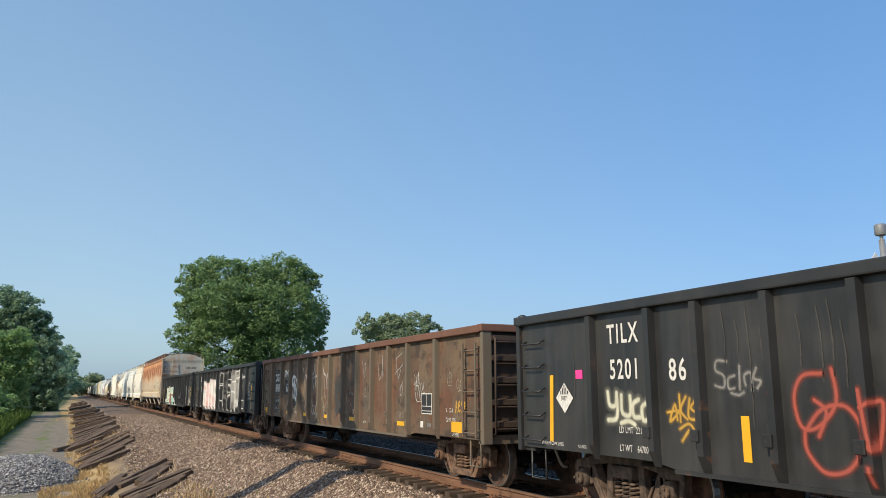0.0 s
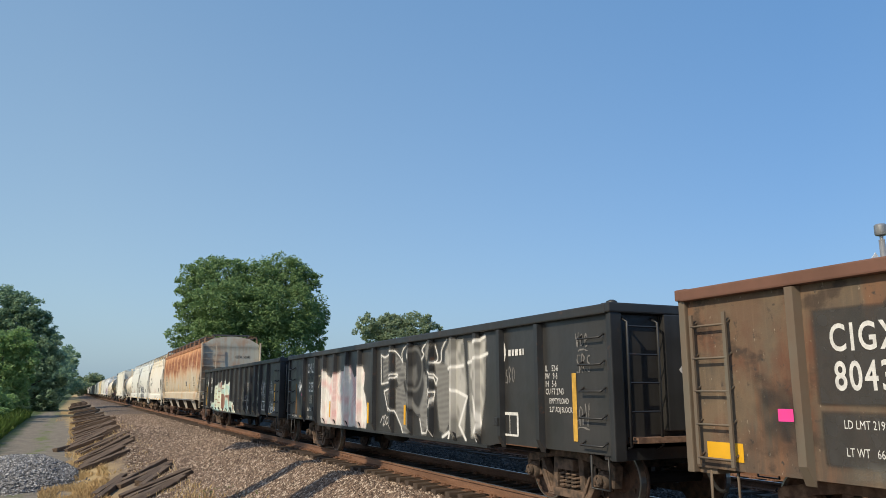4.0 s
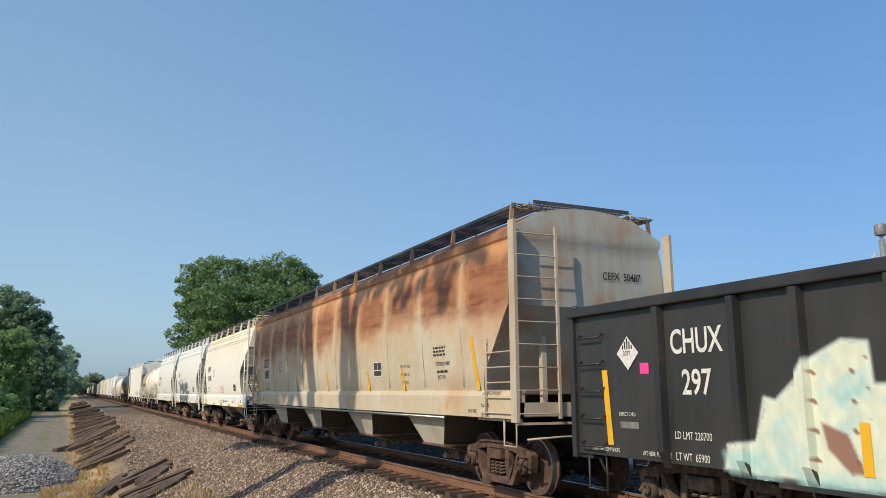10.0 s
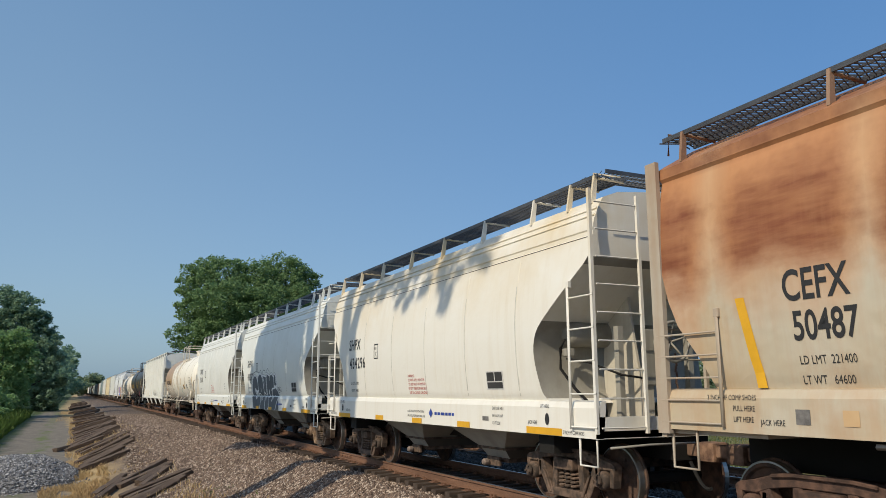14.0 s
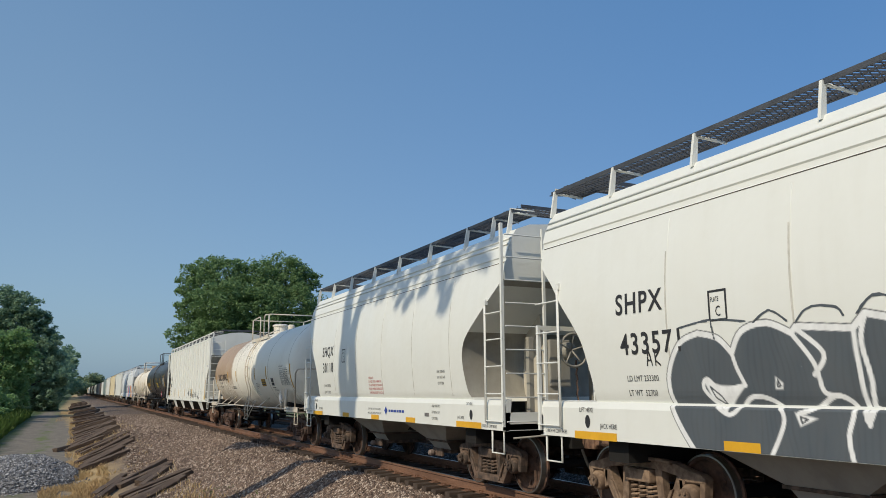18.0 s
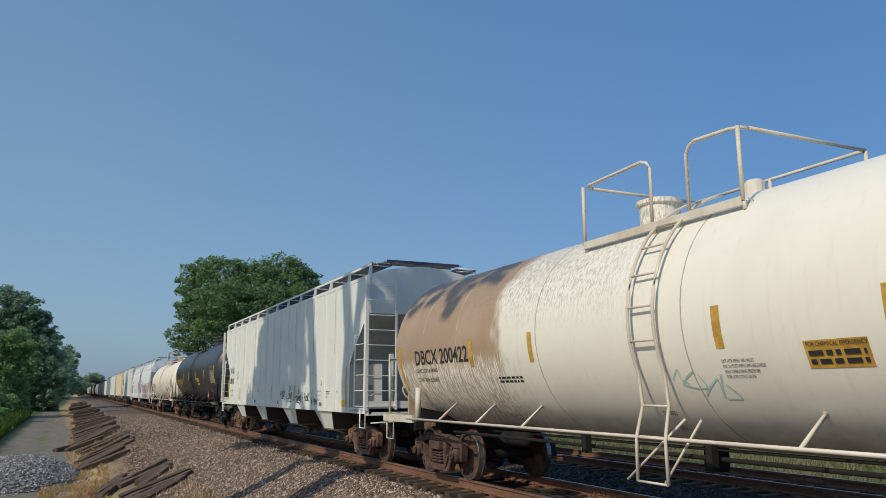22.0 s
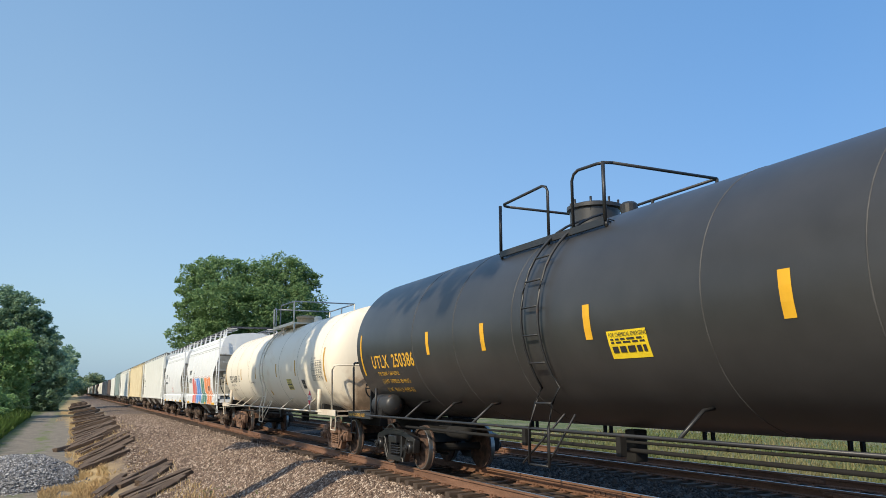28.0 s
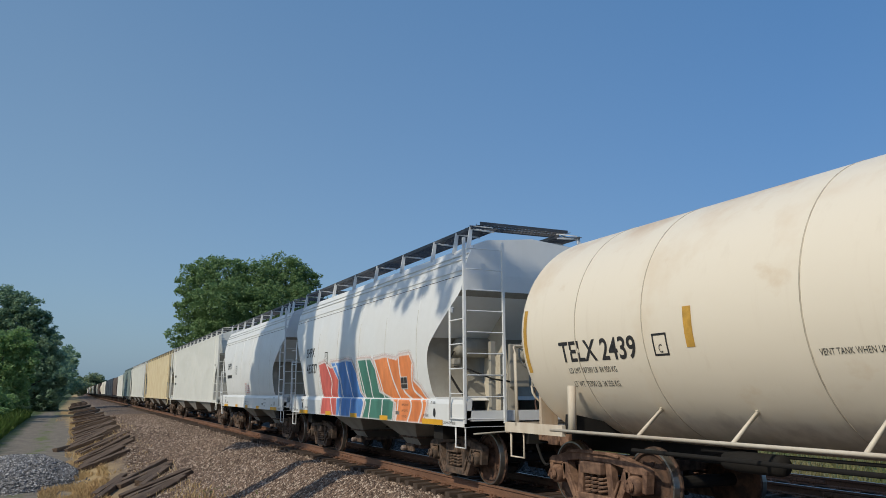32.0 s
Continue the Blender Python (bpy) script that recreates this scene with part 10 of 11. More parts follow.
lathe(bm, [(6.75, 0.06), (6.78, 0.17), (6.84, 0.23), (7.72, 0.23), (7.78, 0.17), (7.81, 0.06)], 20, (-1.22, 0, 1.38), "y")
part("air_reservoir", bm, M["black_trim"], t2, smooth=True)

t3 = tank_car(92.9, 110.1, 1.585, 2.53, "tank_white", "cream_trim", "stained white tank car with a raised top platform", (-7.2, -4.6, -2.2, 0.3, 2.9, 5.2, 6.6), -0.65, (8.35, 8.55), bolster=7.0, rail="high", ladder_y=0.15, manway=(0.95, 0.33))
text(t3, "TELX 2439", 0.27, 7.02, 2.08, "mark_black", ti, 0.93)
text(t3, "LD LMT 187300 LB  84 950 KG\nLT WT  75700 LB  34 350 KG", 0.075, 6.9, 1.92, "mark_black", ti, 0.75, leap=1.7)
mural(t3, "plate_mark", 5.2, 4.6, 2.0, 2.4, lambda Y, Z: np.where(near_line(Y, Z, [(5.03, 2.33), (4.8, 2.33), (4.8, 2.09), (5.03, 2.09), (5.03, 2.33)]) < 0.012, 0, -1), ["mark_black"], ti, 0.012)
text(t3, "C", 0.1, 4.96, 2.12, "mark_black", ti, 0.7)
tank_marks(t3, [(7.9, 1.95, 2.89, 0.09), (4.42, 2.16, 2.62, 0.13), (1.6, 2.16, 2.6, 0.12), (-1.8, 2.17, 2.62, 0.12), (-4.33, 2.17, 2.65, 0.12), (-7.48, 1.95, 2.89, 0.13)], ti, "tag_gold")
text(t3, "VENT TANK WHEN UNLOADING", 0.06, 2.8, 2.0, "mark_black", ti, 0.75)
patch(t3, "emergency_label", -3.08, -3.7, 1.74, 2.08, "label_faded", ti)
text(t3, "FOR CHEMICAL EMERGENCY", 0.035, -3.12, 2.03, "mark_black", lambda a, b: ti(a, b) - 0.006, 0.85)
for z_, h_, n_ in ((1.97, 0.012, 9), (1.895, 0.04, 3), (1.85, 0.012, 10), (1.775, 0.04, 3)):
    for i in range(n_):
        a_ = -3.13 - i * 0.53 / n_
        if i % 4 != 3:
            patch(t3, "label_print", a_, a_ - 0.53 / n_ * (0.9 if n_ == 3 else 0.62), z_, z_ + h_, "mark_black", ti, lift=0.009)
test_box(t3, -4.91, 1.75, 0.38, 0.3, ti)
table(t3, -6.19, 2.0, 1.08, 0.55, ti, "tag_grey")
text(t3, "DOT 111A100W-3", 0.06, -6.19, 2.6, "mark_black", ti, 0.7)
patch(t3, "yellow_note", -0.22, -0.38, 1.56, 1.72, "tag_gold", ti)
diamond(t3, -6.3, 1.5, 0.25, "mark_white", lambda a, b: -1.61)
diamond(t3, -6.3, 1.5, 0.22, "placard_red", lambda a, b: -1.615)
patch(t3, "placard_number", -6.15, -6.45, 1.43, 1.57, "mark_white", lambda a, b: -1.625)
text(t3, "1993", 0.09, -6.17, 1.45, "mark_black", lambda a, b: -1.632, 0.8)
bar(t3, "placard_post", [(-1.6, -6.3, 1.1), (-1.6, -6.3, 1.4)], 0.02, M["cream_trim"])
for car, lines in ((t1, (("DBCX 200422", 0.14, 2.95), ("CAPY 23550 GAL\nCAPY 89 150 LITERS", 0.06, 2.78))), (t3, (("TELX 2439", 0.145, 2.92), ("CAPY 24650 GAL\nCAPY 93 310 LITERS", 0.06, 2.76)))):
    n_ = 7.92 if car is t1 else 8.35
    for words, tall, z0 in lines:
        w_ = text(car, words, tall, 0, 0, "mark_black", lambda a, b: 0, 0.85, split=False, leap=1.3)
        for v in w_.data.vertices:
            px, pz = -0.38 - v.co.y, z0 + v.co.z
            rr = min(0.98, math.hypot(px, pz - 2.53) / 1.585)
            v.co = (px, -(n_ - 0.62) - 0.62 * math.sqrt(1 - rr * rr) - 0.006, pz)



# ---- the tail of the train ----
M["straw"] = painted("straw_stained_paint", (0.72, 0.62, 0.40), (0.50, 0.36, 0.18), 0.4, 0.4, 0.6)
M["teal_grey"] = painted("teal_grey_paint", (0.25, 0.33, 0.32), (0.15, 0.14, 0.12), 0.5, 0.4, 0.6)
M["navy"] = painted("dark_blue_paint", (0.035, 0.05, 0.075), (0.06, 0.05, 0.05), 0.4, 0.3, 0.55)
M["dull_brown"] = painted("dull_brown_paint", (0.10, 0.07, 0.055), (0.06, 0.05, 0.045), 0.5, 0.4, 0.7)
ho = ribbed_hopper(137.8, 158.4, "white_g", "clean white long covered hopper with three bays", 2, False)
bars(ho, 8.4, 7.5, 2.6, 2.85, 1, "mark_black", flat_side, 50)
bars(ho, 8.3, 7.4, 2.1, 2.35, 1, "mark_black", flat_side, 51)
ribbed_hopper(159.8, 181.0, "straw", "straw-stained long covered hopper in the train", 2, False)
ribbed_hopper(182.6, 203.6, "white_g", "white long covered hopper in the train", 2, False)
ribbed_hopper(205.2, 221.0, "teal_grey", "teal-grey weathered covered hopper in the train", 12, False)


def plain_car(y0, y1, kind, paint, label):
    """A car of the far tail: body, roof or shell, sill and trucks."""
    h = (y1 - y0) / 2
    car = thing("freight_car", label, "freight car", "train")
    ROOTS.append((car, (y0 + y1) / 2))
    m = M[paint]
    bm = BM()
    if kind == "box":
        loft(bm, [(1.55, 1.05, h, h), (1.55, 4.2, h, h), (1.3, 4.35, h, h), (0.0, 4.5, h, h)])
    elif kind == "hopper":
        loft(bm, [(1.5, 1.2, h - 1.5, h - 1.5), (1.58, 2.4, h - 1.4, h - 1.4), (1.55, 3.5, h - 0.2, h - 0.2), (1.45, 4.2, h - 0.2, h - 0.2), (0.0, 4.6, h - 0.2, h - 0.2)])
    else:
        lathe(bm, [(-h + 0.8, 0.05), (-h + 0.9, 0.9), (-h + 1.4, 1.5), (h - 1.4, 1.5), (h - 0.9, 0.9), (h - 0.8, 0.05)], 24, (0, 0, 2.6), "y")
        soften(bm)
    part("body", bm, m, car)
    slab(car, "underframe", (-1.45, 1.45, -h, h, 0.85, 1.1), M["underframe"])
    if kind == "box":
        slab(car, "sliding_door", (-1.6, -1.55, -1.5, 1.5, 1.1, 4.0), m)
    for y in (-h + 2, h - 2):
        for s in (-1, 1):
            part_mesh("side_frame", side_frame_mesh(s), M["truck"], car).location = (0, y, 0)
        for dy in (-0.89, 0.89):
            for s in (-1, 1):
                part_mesh("wheel", wheel_mesh(s), M["wheel"], car).location = (0, y + dy, 0.457)
    return car


y = 222.4
for kind, paint, n, label in (("box", "white_g", 16, "white box car"), ("hopper", "dull_brown", 17, "dull brown hopper car"), ("box", "navy", 17, "dark blue box car"), ("box", "navy", 17, "dark blue box car"), ("hopper", "white_a", 15, "white covered hopper"), ("hopper", "white_a", 15, "white covered hopper"),
                              ("tank", "tank_white", 17, "white tank car"), ("hopper", "dull_brown", 17, "dull brown hopper car"), ("hopper", "white_a", 18, "white covered hopper"), ("tank", "tank_black", 18, "black tank car"), ("box", "dull_brown", 17, "dull brown box car"), ("hopper", "white_a", 18, "white covered hopper"),
                              ("hopper", "white_m", 18, "grey-white covered hopper"), ("tank", "tank_black", 18, "black tank car"), ("hopper", "straw", 18, "straw-stained covered hopper"), ("box", "navy", 17, "dark blue box car"), ("hopper", "white_g", 18, "white covered hopper"), ("tank", "tank_white", 17, "white tank car"), ("hopper", "dull_brown", 18, "dull brown hopper car"), ("hopper", "white_a", 18, "white covered hopper"), ("box", "dull_brown", 17, "dull brown box car")):
    plain_car(y, y + n, kind, paint, label + " far down the rolling train")
    y += n + 1.4


# ---- trees ----
M["bark"] = plain("grey_brown_bark", (0.13, 0.10, 0.075), 0.9, 0, 0.2, 5)
M["leaf_tree"] = leafy("tree_leaf", (0.115, 0.205, 0.082), (0.25, 0.365, 0.14), (0.175, 0.28, 0.11), 0.42)
# far leaves are paler and greyer: distance haze put into the colour
M["leaf_far"] = leafy("hazed_far_leaf", (0.21, 0.28, 0.17), (0.31, 0.39, 0.23), (0.26, 0.33, 0.20), 0.48)
M["leaf_bush"] = leafy("bush_leaf", (0.19, 0.32, 0.12), (0.33, 0.47, 0.19), (0.25, 0.39, 0.15), 0.5)
# lane trees pale and bluish, with their haze put into the leaf colour
M["leaf_dark"] = leafy("dark_tree_leaf", (0.175, 0.28, 0.185), (0.30, 0.42, 0.26), (0.235, 0.345, 0.22), 0.5)


def crown_mesh(name, blobs, n, size, seed, hollow=0.55):
    """Leaf sprays on many small clumps within a set of round masses (x, y, z, r)."""
    rng = np.random.default_rng(seed)
    b = np.array(blobs, float)
    w = b[:, 3] ** 2
    pts = []
    clumps = max(12, n // 45)
    pick = rng.choice(len(b), clumps, p=w / w.sum())
    d = rng.normal(size=(clumps, 3))
    d /= np.linalg.norm(d, axis=1)[:, None]
    r = rng.uniform(hollow, 1.06, (clumps, 1)) * b[pick, 3:4]
    cen = b[pick, :3] + d * r * np.array([1, 1, 0.92])
    cr = rng.uniform(0.10, 0.24, clumps) * b[pick, 3] + size * 0.6
    which = rng.integers(0, clumps, n)
    q = rng.normal(size=(n, 3))
    q /= np.linalg.norm(q, axis=1)[:, None]
    p = cen[which] + q * (cr[which] * rng.uniform(0.25, 1.0, n) ** 0.6)[:, None] * np.array([1, 1, 0.75])
    u = rng.normal(size=(n, 3))
    u[:, 2] *= 0.6
    u /= np.linalg.norm(u, axis=1)[:, None]
    v = np.cross(u, rng.normal(size=(n, 3)))
    v /= np.linalg.norm(v, axis=1)[:, None]
    s = size * rng.uniform(0.55, 1.3, (n, 1))
    quad = np.stack([p - u * s, p + v * s * 0.45 - u * s * 0.1, p + u * s, p - v * s * 0.45 + u * s * 0.15], 1).reshape(-1, 3)
    me = bpy.data.meshes.new(name)
    me.from_pydata(quad.tolist(), [], np.arange(4 * n).reshape(-1, 4).tolist())
    return me


def tree(name, label, base, blobs, n, size, leaf, seed, trunk_r=0.4, stems=1):
    x, y, z = base
    t = thing(name, label, "tree", at=base)
    rnd = random.Random(seed)
    local = [(a - x, b - y, c - z, r) for a, b, c, r in blobs]
    part_mesh("crown", crown_mesh("crown", local, n, size, seed), M[leaf], t)
    low = min(c - r for a, b, c, r in local)
    top = max(c for a, b, c, r in local)
    for k in range(stems):
        dx, dy = (k - (stems - 1) / 2) * trunk_r * 4, 0
        bm = BM()
        tube(bm, [(dx, dy, -0.3), (dx + 0.1, dy, top * 0.3), (dx * 1.4, dy + 0.1, top * 0.62), (dx * 1.8, dy, top * 0.95)], trunk_r, 9, trunk_r * 0.25)
        part("trunk", bm, M["bark"], t, smooth=True)
    for i, (a, b, c, r) in enumerate(local):
        if r < 0.8:
            continue
        z0 = max(0.6, min(c - r * 0.6, top * 0.6)) * rnd.uniform(0.6, 0.9)
        bm = BM()
        tube(bm, [(0, 0, z0), (a * 0.45, b * 0.45, (z0 + c) / 2), (a * 0.9, b * 0.9, c + r * 0.2)], trunk_r * 0.4, 6, trunk_r * 0.08)
        part("limb", bm, M["bark"], t, smooth=True)
    return t


big = [(13.0, 100, 15.3, 2.6), (16.1, 101, 16.2, 3.4), (20.1, 100, 15.6, 3.5), (24.2, 101, 16.6, 3.5), (27.0, 100, 16.2, 2.0), (12.4, 99, 11.7, 2.1), (15.9, 97, 11.9, 4.3), (20.3, 97, 11.3, 4.4), (24.7, 98, 12.2, 4.0), (28.0, 100, 11.2, 2.4), (12.0, 99, 8.2, 2.4), (16.9, 98, 7.6, 4.8), (22.6, 98, 7.7, 5.0), (28.2, 100, 8.6, 2.1)]
tree("broad_tree", "tall broad green tree beyond the tracks", (20.0, 100, -0.9), big, 112000, 0.20, "leaf_tree", 1, 0.55, 2)
tree("broad_tree", "lower green trees in the distance beyond the tracks", (64, 160, -0.9), [(57.3, 160, 15.6, 3.0), (62.7, 161, 15.7, 3.7), (68.9, 160, 15.9, 4.0), (73.1, 160, 15.2, 2.2), (64.1, 160, 12.0, 6.0), (70, 160, 9, 5)], 26000, 0.32, "leaf_far", 2, 0.5)
tree("roadside_tree", "tall dark green tree beside the lane", (-7.0, 111, lay(-7, 111)), [(-9.3, 111, 12.4, 2.7), (-6.7, 110, 12.0, 2.4), (-5.0, 110, 10.6, 1.7), (-4.1, 110, 8.2, 2.1), (-3.2, 110, 5.8, 1.7), (-2.5, 110, 3.6, 1.5), (-2.9, 110, 1.4, 1.5), (-7.5, 111, 8.6, 3.2), (-6.0, 111, 4.5, 3.2), (-11.5, 112, 9.5, 3.6), (-5.5, 111, 1.2, 2.2), (-2.3, 112, 2.2, 1.45), (-2.7, 113, 0.7, 1.5), (-3.6, 112, 0.4, 1.8)], 52000, 0.20, "leaf_dark", 3, 0.4)
tree("bush", "tall bright green bush beside the lane", (-6.8, 88, lay(-6.8, 88)), [(-5.6, 88, 6.4, 1.7), (-5.0, 88, 4.9, 1.6), (-5.3, 88, 3.2, 1.7), (-5.6, 88, 1.3, 1.6), (-7.9, 88, 6.2, 2.2), (-8.0, 87, 3.0, 2.6), (-10.5, 88, 6.0, 2.5), (-10.4, 87, 2.4, 2.6), (-7.0, 86, 0.9, 1.7)], 34000, 0.16, "leaf_bush", 5, 0.16)
tree("bush", "low bright green creepers on the edge of the lane", (-6.0, 62, lay(-6, 62)), [(-5.6, 54, -0.75, 1.0), (-5.5, 61, -0.6, 1.05), (-5.6, 69, -0.35, 1.1), (-5.8, 77, 0.0, 1.3), (-6.8, 58, -0.3, 1.3), (-7.0, 67, 0.2, 1.6), (-7.2, 76, 0.8, 1.8), (-6.4, 82, 0.6, 1.5)], 16000, 0.15, "leaf_bush", 6, 0.08)


# trees outside the view on the sunny side; their trunks and sprays throw the shadows on the train
def shade_tree(label, base, blobs, n, size, seed, limbs):
    x, y, z = base
    t = thing("shade_tree", label, "tree", at=base)
    part_mesh("crown", crown_mesh("crown", [(a - x, b - y, c - z, r) for a, b, c, r in blobs], n, size, seed), M["leaf_tree"], t)
    for i, (pts, r0, r1) in enumerate(limbs):
        bm = BM()
        tube(bm, [(a - x, b - y, c - z) for a, b, c in pts], r0, 9, r1)
        part("limb" if i else "trunk", bm, M["bark"], t, smooth=True)


shade_tree("tall roadside tree with a high crown beside the lane", (-9.3, 15.7, lay(-9.3, 15.7)), [(-9.6, 18.8, 15.6, 2.2), (-9.2, 21.6, 15.2, 2.3), (-9.8, 23.4, 14.4, 1.8), (-10.5, 20.2, 17.8, 2.2), (-9.4, 17.6, 17.2, 0.8)], 11000, 0.22, 8,
           [([(-9.3, 15.7, -2.2), (-9.3, 15.5, 4), (-9.3, 15.8, 9), (-9.3, 15.5, 13), (-9.3, 15.9, 15.2), (-9.5, 16.4, 17.6)], 0.46, 0.32), ([(-9.3, 15.6, 12.5), (-9.4, 17.0, 14.2), (-9.6, 18.8, 15.8)], 0.2, 0.1), ([(-9.4, 17.0, 14.2), (-9.3, 20.0, 15.0), (-9.2, 21.6, 15.6)], 0.12, 0.06), ([(-9.5, 16.2, 16.8), (-10, 18.5, 17.4), (-10.5, 20.2, 18.2)], 0.14, 0.06)])
droop = [(-9.4, y - 0.06 * i, 17.5 - 0.28 * i, 0.44 - 0.045 * i) for y, k_ in ((11.4, 6), (10.5, 4), (9.5, 5), (8.7, 5), (7.9, 4), (7.0, 7), (6.2, 4), (5.4, 3)) for i in range(k_)]
shade_tree("forked roadside tree with drooping sprays beside the lane", (-9.3, 12.2, lay(-9.3, 12.2)), droop + [(-9.4, 8.3, 18.0, 0.7), (-9.4, 6.6, 18.0, 0.7), (-9.4, 10.4, 18.2, 0.6)], 9000, 0.12, 9,
           [([(-9.3, 12.2, -1.6), (-9.3, 12.4, 5), (-9.3, 12.1, 10), (-9.3, 12.3, 13.8)], 0.55, 0.5), ([(-9.3, 12.4, 13.2), (-9.3, 12.75, 14.6), (-9.3, 12.6, 15.8), (-9.3, 13.05, 18)], 0.40, 0.28), ([(-9.3, 12.2, 13.2), (-9.3, 11.95, 14.6), (-9.3, 12.05, 15.6), (-9.3, 11.4, 18)], 0.36, 0.22), ([(-9.3, 11.6, 17.2), (-9.4, 9.5, 17.7), (-9.4, 7.5, 17.9), (-9.4, 5.6, 17.6)], 0.12, 0.04)])
# woods along the horizon
def woods(label, rows, n, size, seed, leaf="leaf_far"):
    rnd = random.Random(seed)
    blobs = []
    for x0, x1, y0, y1, h, step in rows:
        k = int(max(abs(x1 - x0), abs(y1 - y0)) / step)
        for i in range(k + 1):
            f = i / max(1, k)
            r = h * rnd.uniform(0.35, 0.6)
            blobs.append((x0 + (x1 - x0) * f + rnd.uniform(-0.3, 0.3) * step, y0 + (y1 - y0) * f + rnd.uniform(-4, 4), h * rnd.uniform(0.35, 0.7), r))
    w = part_mesh("far_woods", crown_mesh("far_woods", blobs, n, size, seed, 0.3), M[leaf])
    return tagged(w, label, "woods", kind="stuff")


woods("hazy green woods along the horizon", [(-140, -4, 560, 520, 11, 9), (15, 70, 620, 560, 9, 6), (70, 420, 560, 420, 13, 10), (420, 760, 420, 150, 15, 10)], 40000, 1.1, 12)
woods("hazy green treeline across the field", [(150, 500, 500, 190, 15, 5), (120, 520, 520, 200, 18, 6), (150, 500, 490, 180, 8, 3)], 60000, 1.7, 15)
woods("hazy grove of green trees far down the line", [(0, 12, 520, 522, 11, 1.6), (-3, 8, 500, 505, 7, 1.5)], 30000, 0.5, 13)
woods("dark green trees along the lane in the distance", [(-40, -6, 230, 235, 13, 3), (-9, -4.5, 160, 230, 7, 5), (-12, -5, 140, 150, 5, 2.5)], 30000, 0.4, 14, "leaf_dark")
woods("tall dark trees beside the lane that shade the line", [(-11, -9, 265, 420, 20, 6), (-15, -13, 260, 420, 21, 7)], 26000, 0.8, 16, "leaf_dark")

# ---- beyond the second track: crossing signal, far buildings, poles ----
M["grey_metal"] = plain("grey_painted_metal", (0.35, 0.36, 0.37), 0.45, 0.5, 0.08)
M["sign_white"] = plain("white_sign_sheet", (0.75, 0.75, 0.75), 0.5, 0, 0.05)
sig = thing("crossing_signal", "grey crossing signal mast with a white crossbuck and a bell", "railway signal", at=(13.97, 9.5, lay(13.97, 9.5)))
zb = -lay(13.97, 9.5)
bar(sig, "mast", [(0, 0, 0), (0, 0, zb + 4.55)], 0.057, M["grey_metal"], seg=14)
bm = BM()
lathe(bm, [(zb + 4.55, 0.03), (zb + 4.62, 0.035), (zb + 4.64, 0.10), (zb + 4.67, 0.115), (zb + 4.83, 0.115), (zb + 4.86, 0.09)], 20, axis="z")
soften(bm)
part("bell", bm, M["grey_metal"], sig)
for i, ang in enumerate((45, -45)):
    bm = BM()
    box(bm, -0.61, 0.61, -0.004, 0.004, -0.115, 0.115)
    a = part("crossbuck_arm", bm, M["sign_white"], sig, "white retroreflective board")
    a.matrix_basis = pose(0, -0.08 - 0.012 * i, zb + 3.75, 0, ang, 0)
    cu = bpy.data.curves.new("words", "FONT")
    cu.body, cu.size, cu.align_x, cu.resolution_u = ("RAILROAD", "CROSSING")[i], 0.19, "CENTER", 2
    o = bpy.data.objects.new("words", cu)
    me = bpy.data.meshes.new_from_object(o)
    bpy.data.objects.remove(o)
    for v in me.vertices:
        v.co = (v.co.x, -0.008, v.co.y - 0.065)
    part_mesh("lettering", me, M["mark_black"], a)
bar(sig, "light_arm", [(-0.75, -0.05, zb + 2.75), (0.75, -0.05, zb + 2.75)], 0.03, M["grey_metal"])
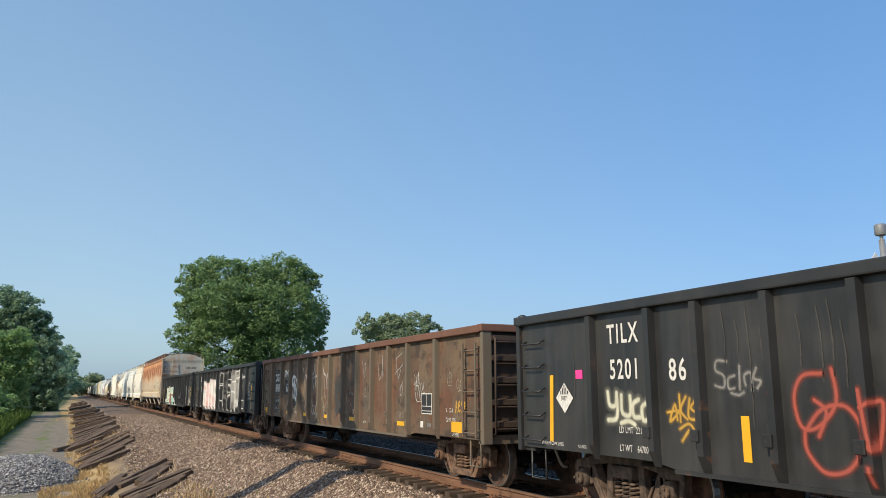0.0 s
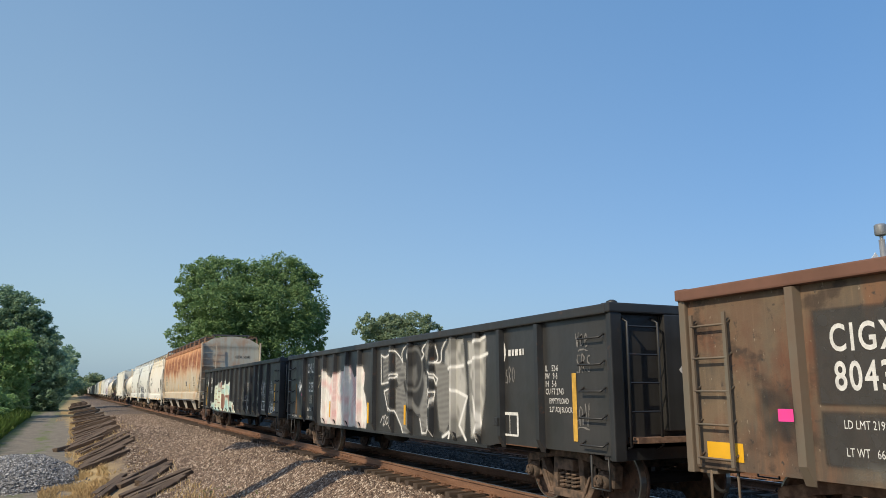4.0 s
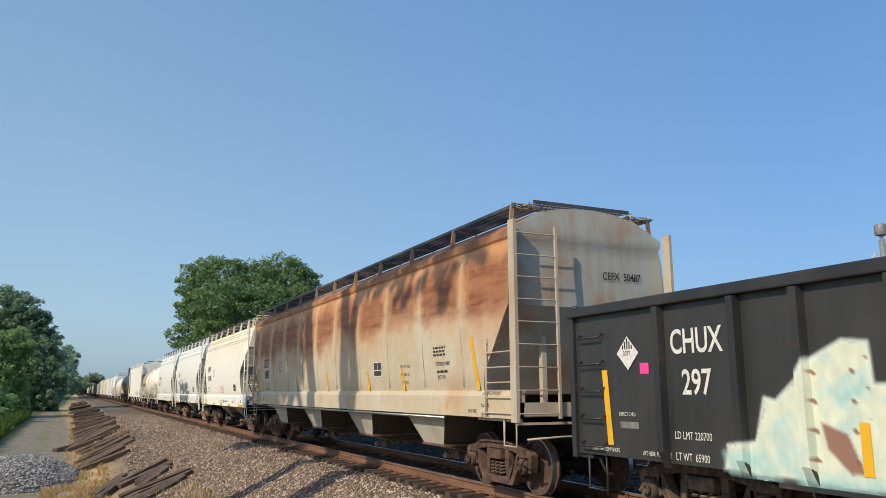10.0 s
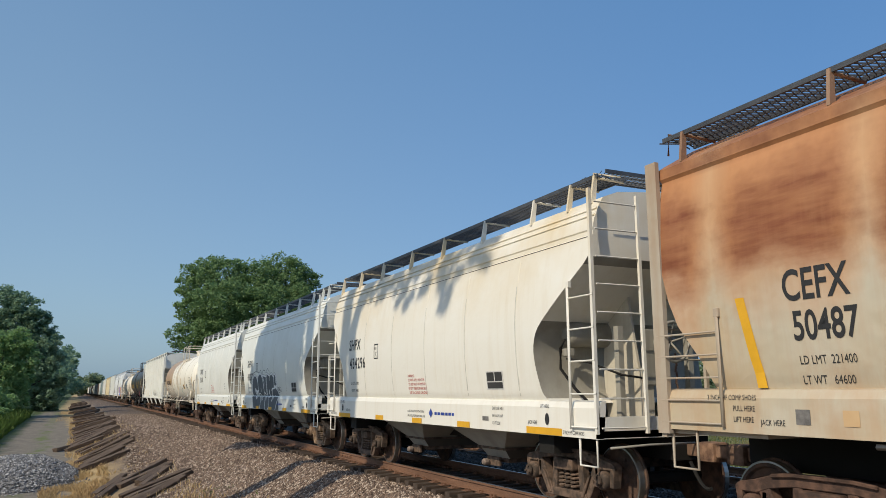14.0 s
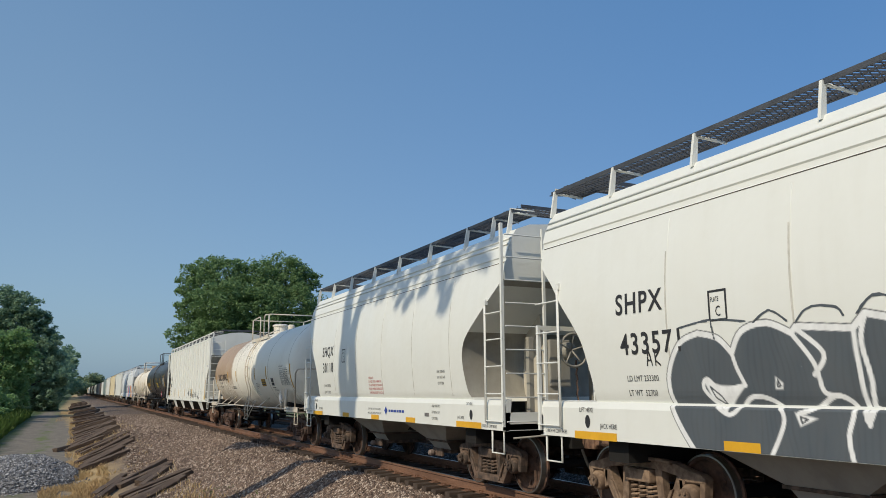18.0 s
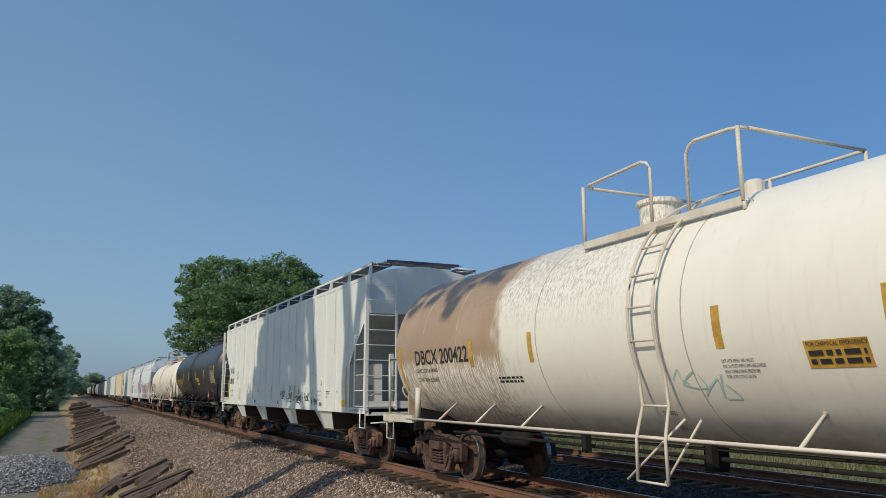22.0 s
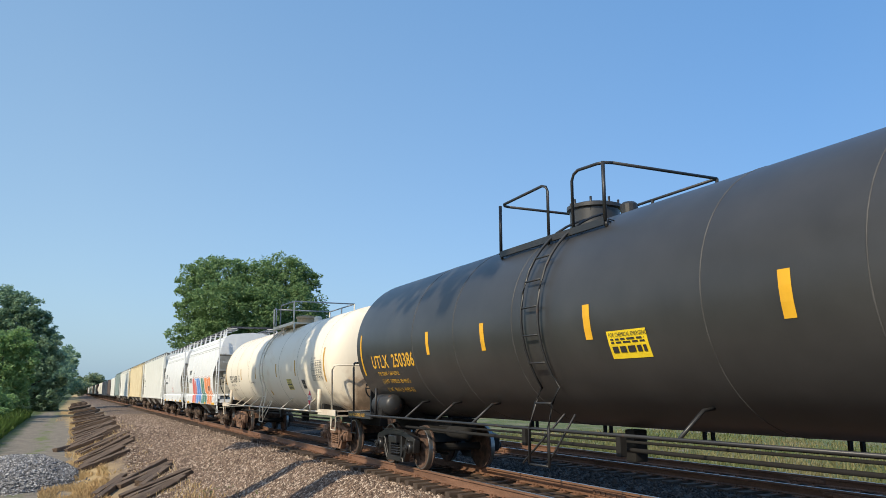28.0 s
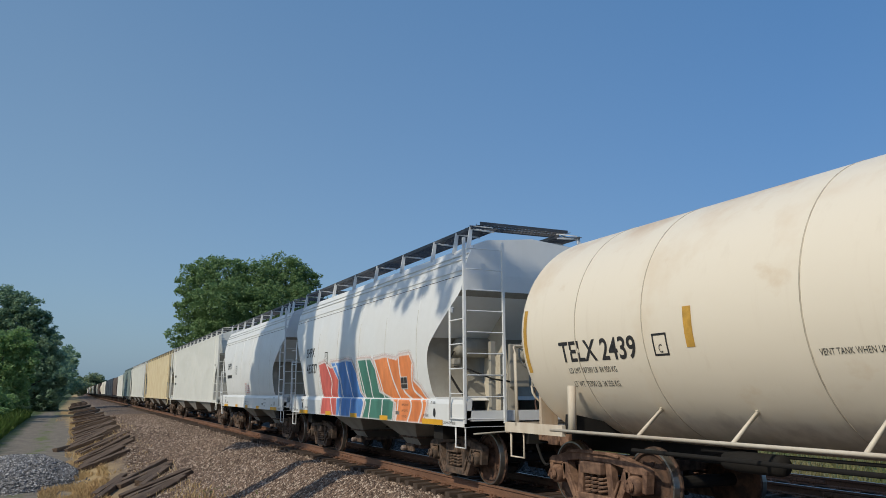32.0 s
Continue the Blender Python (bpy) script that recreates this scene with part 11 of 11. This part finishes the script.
for x in (-0.6, 0.6):
    bm = BM()
    lathe(bm, [(-0.16, 0.30), (-0.15, 0.30), (-0.14, 0.1), (-0.02, 0.1)], 20, (x, 0, zb + 2.75), "y")
    l_ = part("flasher", bm, M["mark_black"], sig)
    bm = BM()
    lathe(bm, [(-0.18, 0.1), (-0.165, 0.1)], 20, (x, 0, zb + 2.75), "y")
    part("red_lens", bm, M["placard_red"], l_)
slab(sig, "base_plate", (-0.25, 0.25, -0.25, 0.25, 0.0, 0.12), M["grey_metal"])

M["far_white"] = plain("pale_siding", (0.62, 0.63, 0.64), 0.7, 0, 0.06, 1)
M["roof_grey"] = plain("grey_metal_roof", (0.28, 0.29, 0.31), 0.6, 0, 0.08, 1)
for x, y, w, d, hh in ((246, 195, 10, 7, 2.6), (262, 215, 12, 9, 4.0), (300, 190, 26, 12, 4.5), (214, 178, 9, 6, 2.8)):
    b = thing("farm_building", "low pale farm building across the field", "building", "farm buildings", at=(x, y, -0.95))
    slab(b, "wall", (-w / 2, w / 2, -d / 2, d / 2, 0, hh), M["far_white"])
    bm = BM()
    prism(bm, [(-d / 2 - 0.4, hh), (d / 2 + 0.4, hh), (0, hh + d * 0.28)], -w / 2 - 0.3, w / 2 + 0.3, "x")
    part("roof", bm, M["roof_grey"], b)
    for i in range(3):
        slab(b, "door", (-w / 2 + 2 + i * (w - 4) / 2 - 0.7, -w / 2 + 2 + i * (w - 4) / 2 + 0.7, -d / 2 - 0.05, -d / 2, 0, 2.2), M["roof_grey"])
for i in range(5):
    p = thing("utility_pole", "brown wooden utility pole across the field", "pole", "utility poles", at=(187 + i * 38, 150 - i * 22, -0.95))
    bar(p, "shaft", [(0, 0, 0), (0, 0, 8.8)], 0.16, M["bark"], seg=8)
    slab(p, "cross_arm", (-1.1, 1.1, -0.06, 0.06, 8.1, 8.25), M["bark"])


# ---- what moves ----
def way(t):
    """How far the train has rolled, in metres; 0 at 16 s."""
    u = (t - 16) / 16
    return 10 * sum(k * u ** (i + 1) for i, k in enumerate((9.31053, 0.33588, 0.2272, 0.27555, 0.03618, -0.14246, -0.11029)))


def motions():
    for root, y in ROOTS:
        walk(root, [(t, pose(CX, y - way(t), 0)) for t in range(33)])
    for w in AXLES:                       # wheels roll without slipping
        at = w.location.copy()
        walk(w, [(0.1 * i, pose(*at, math.degrees(way(0.1 * i) / 0.457) % 360)) for i in range(321)])


motions()
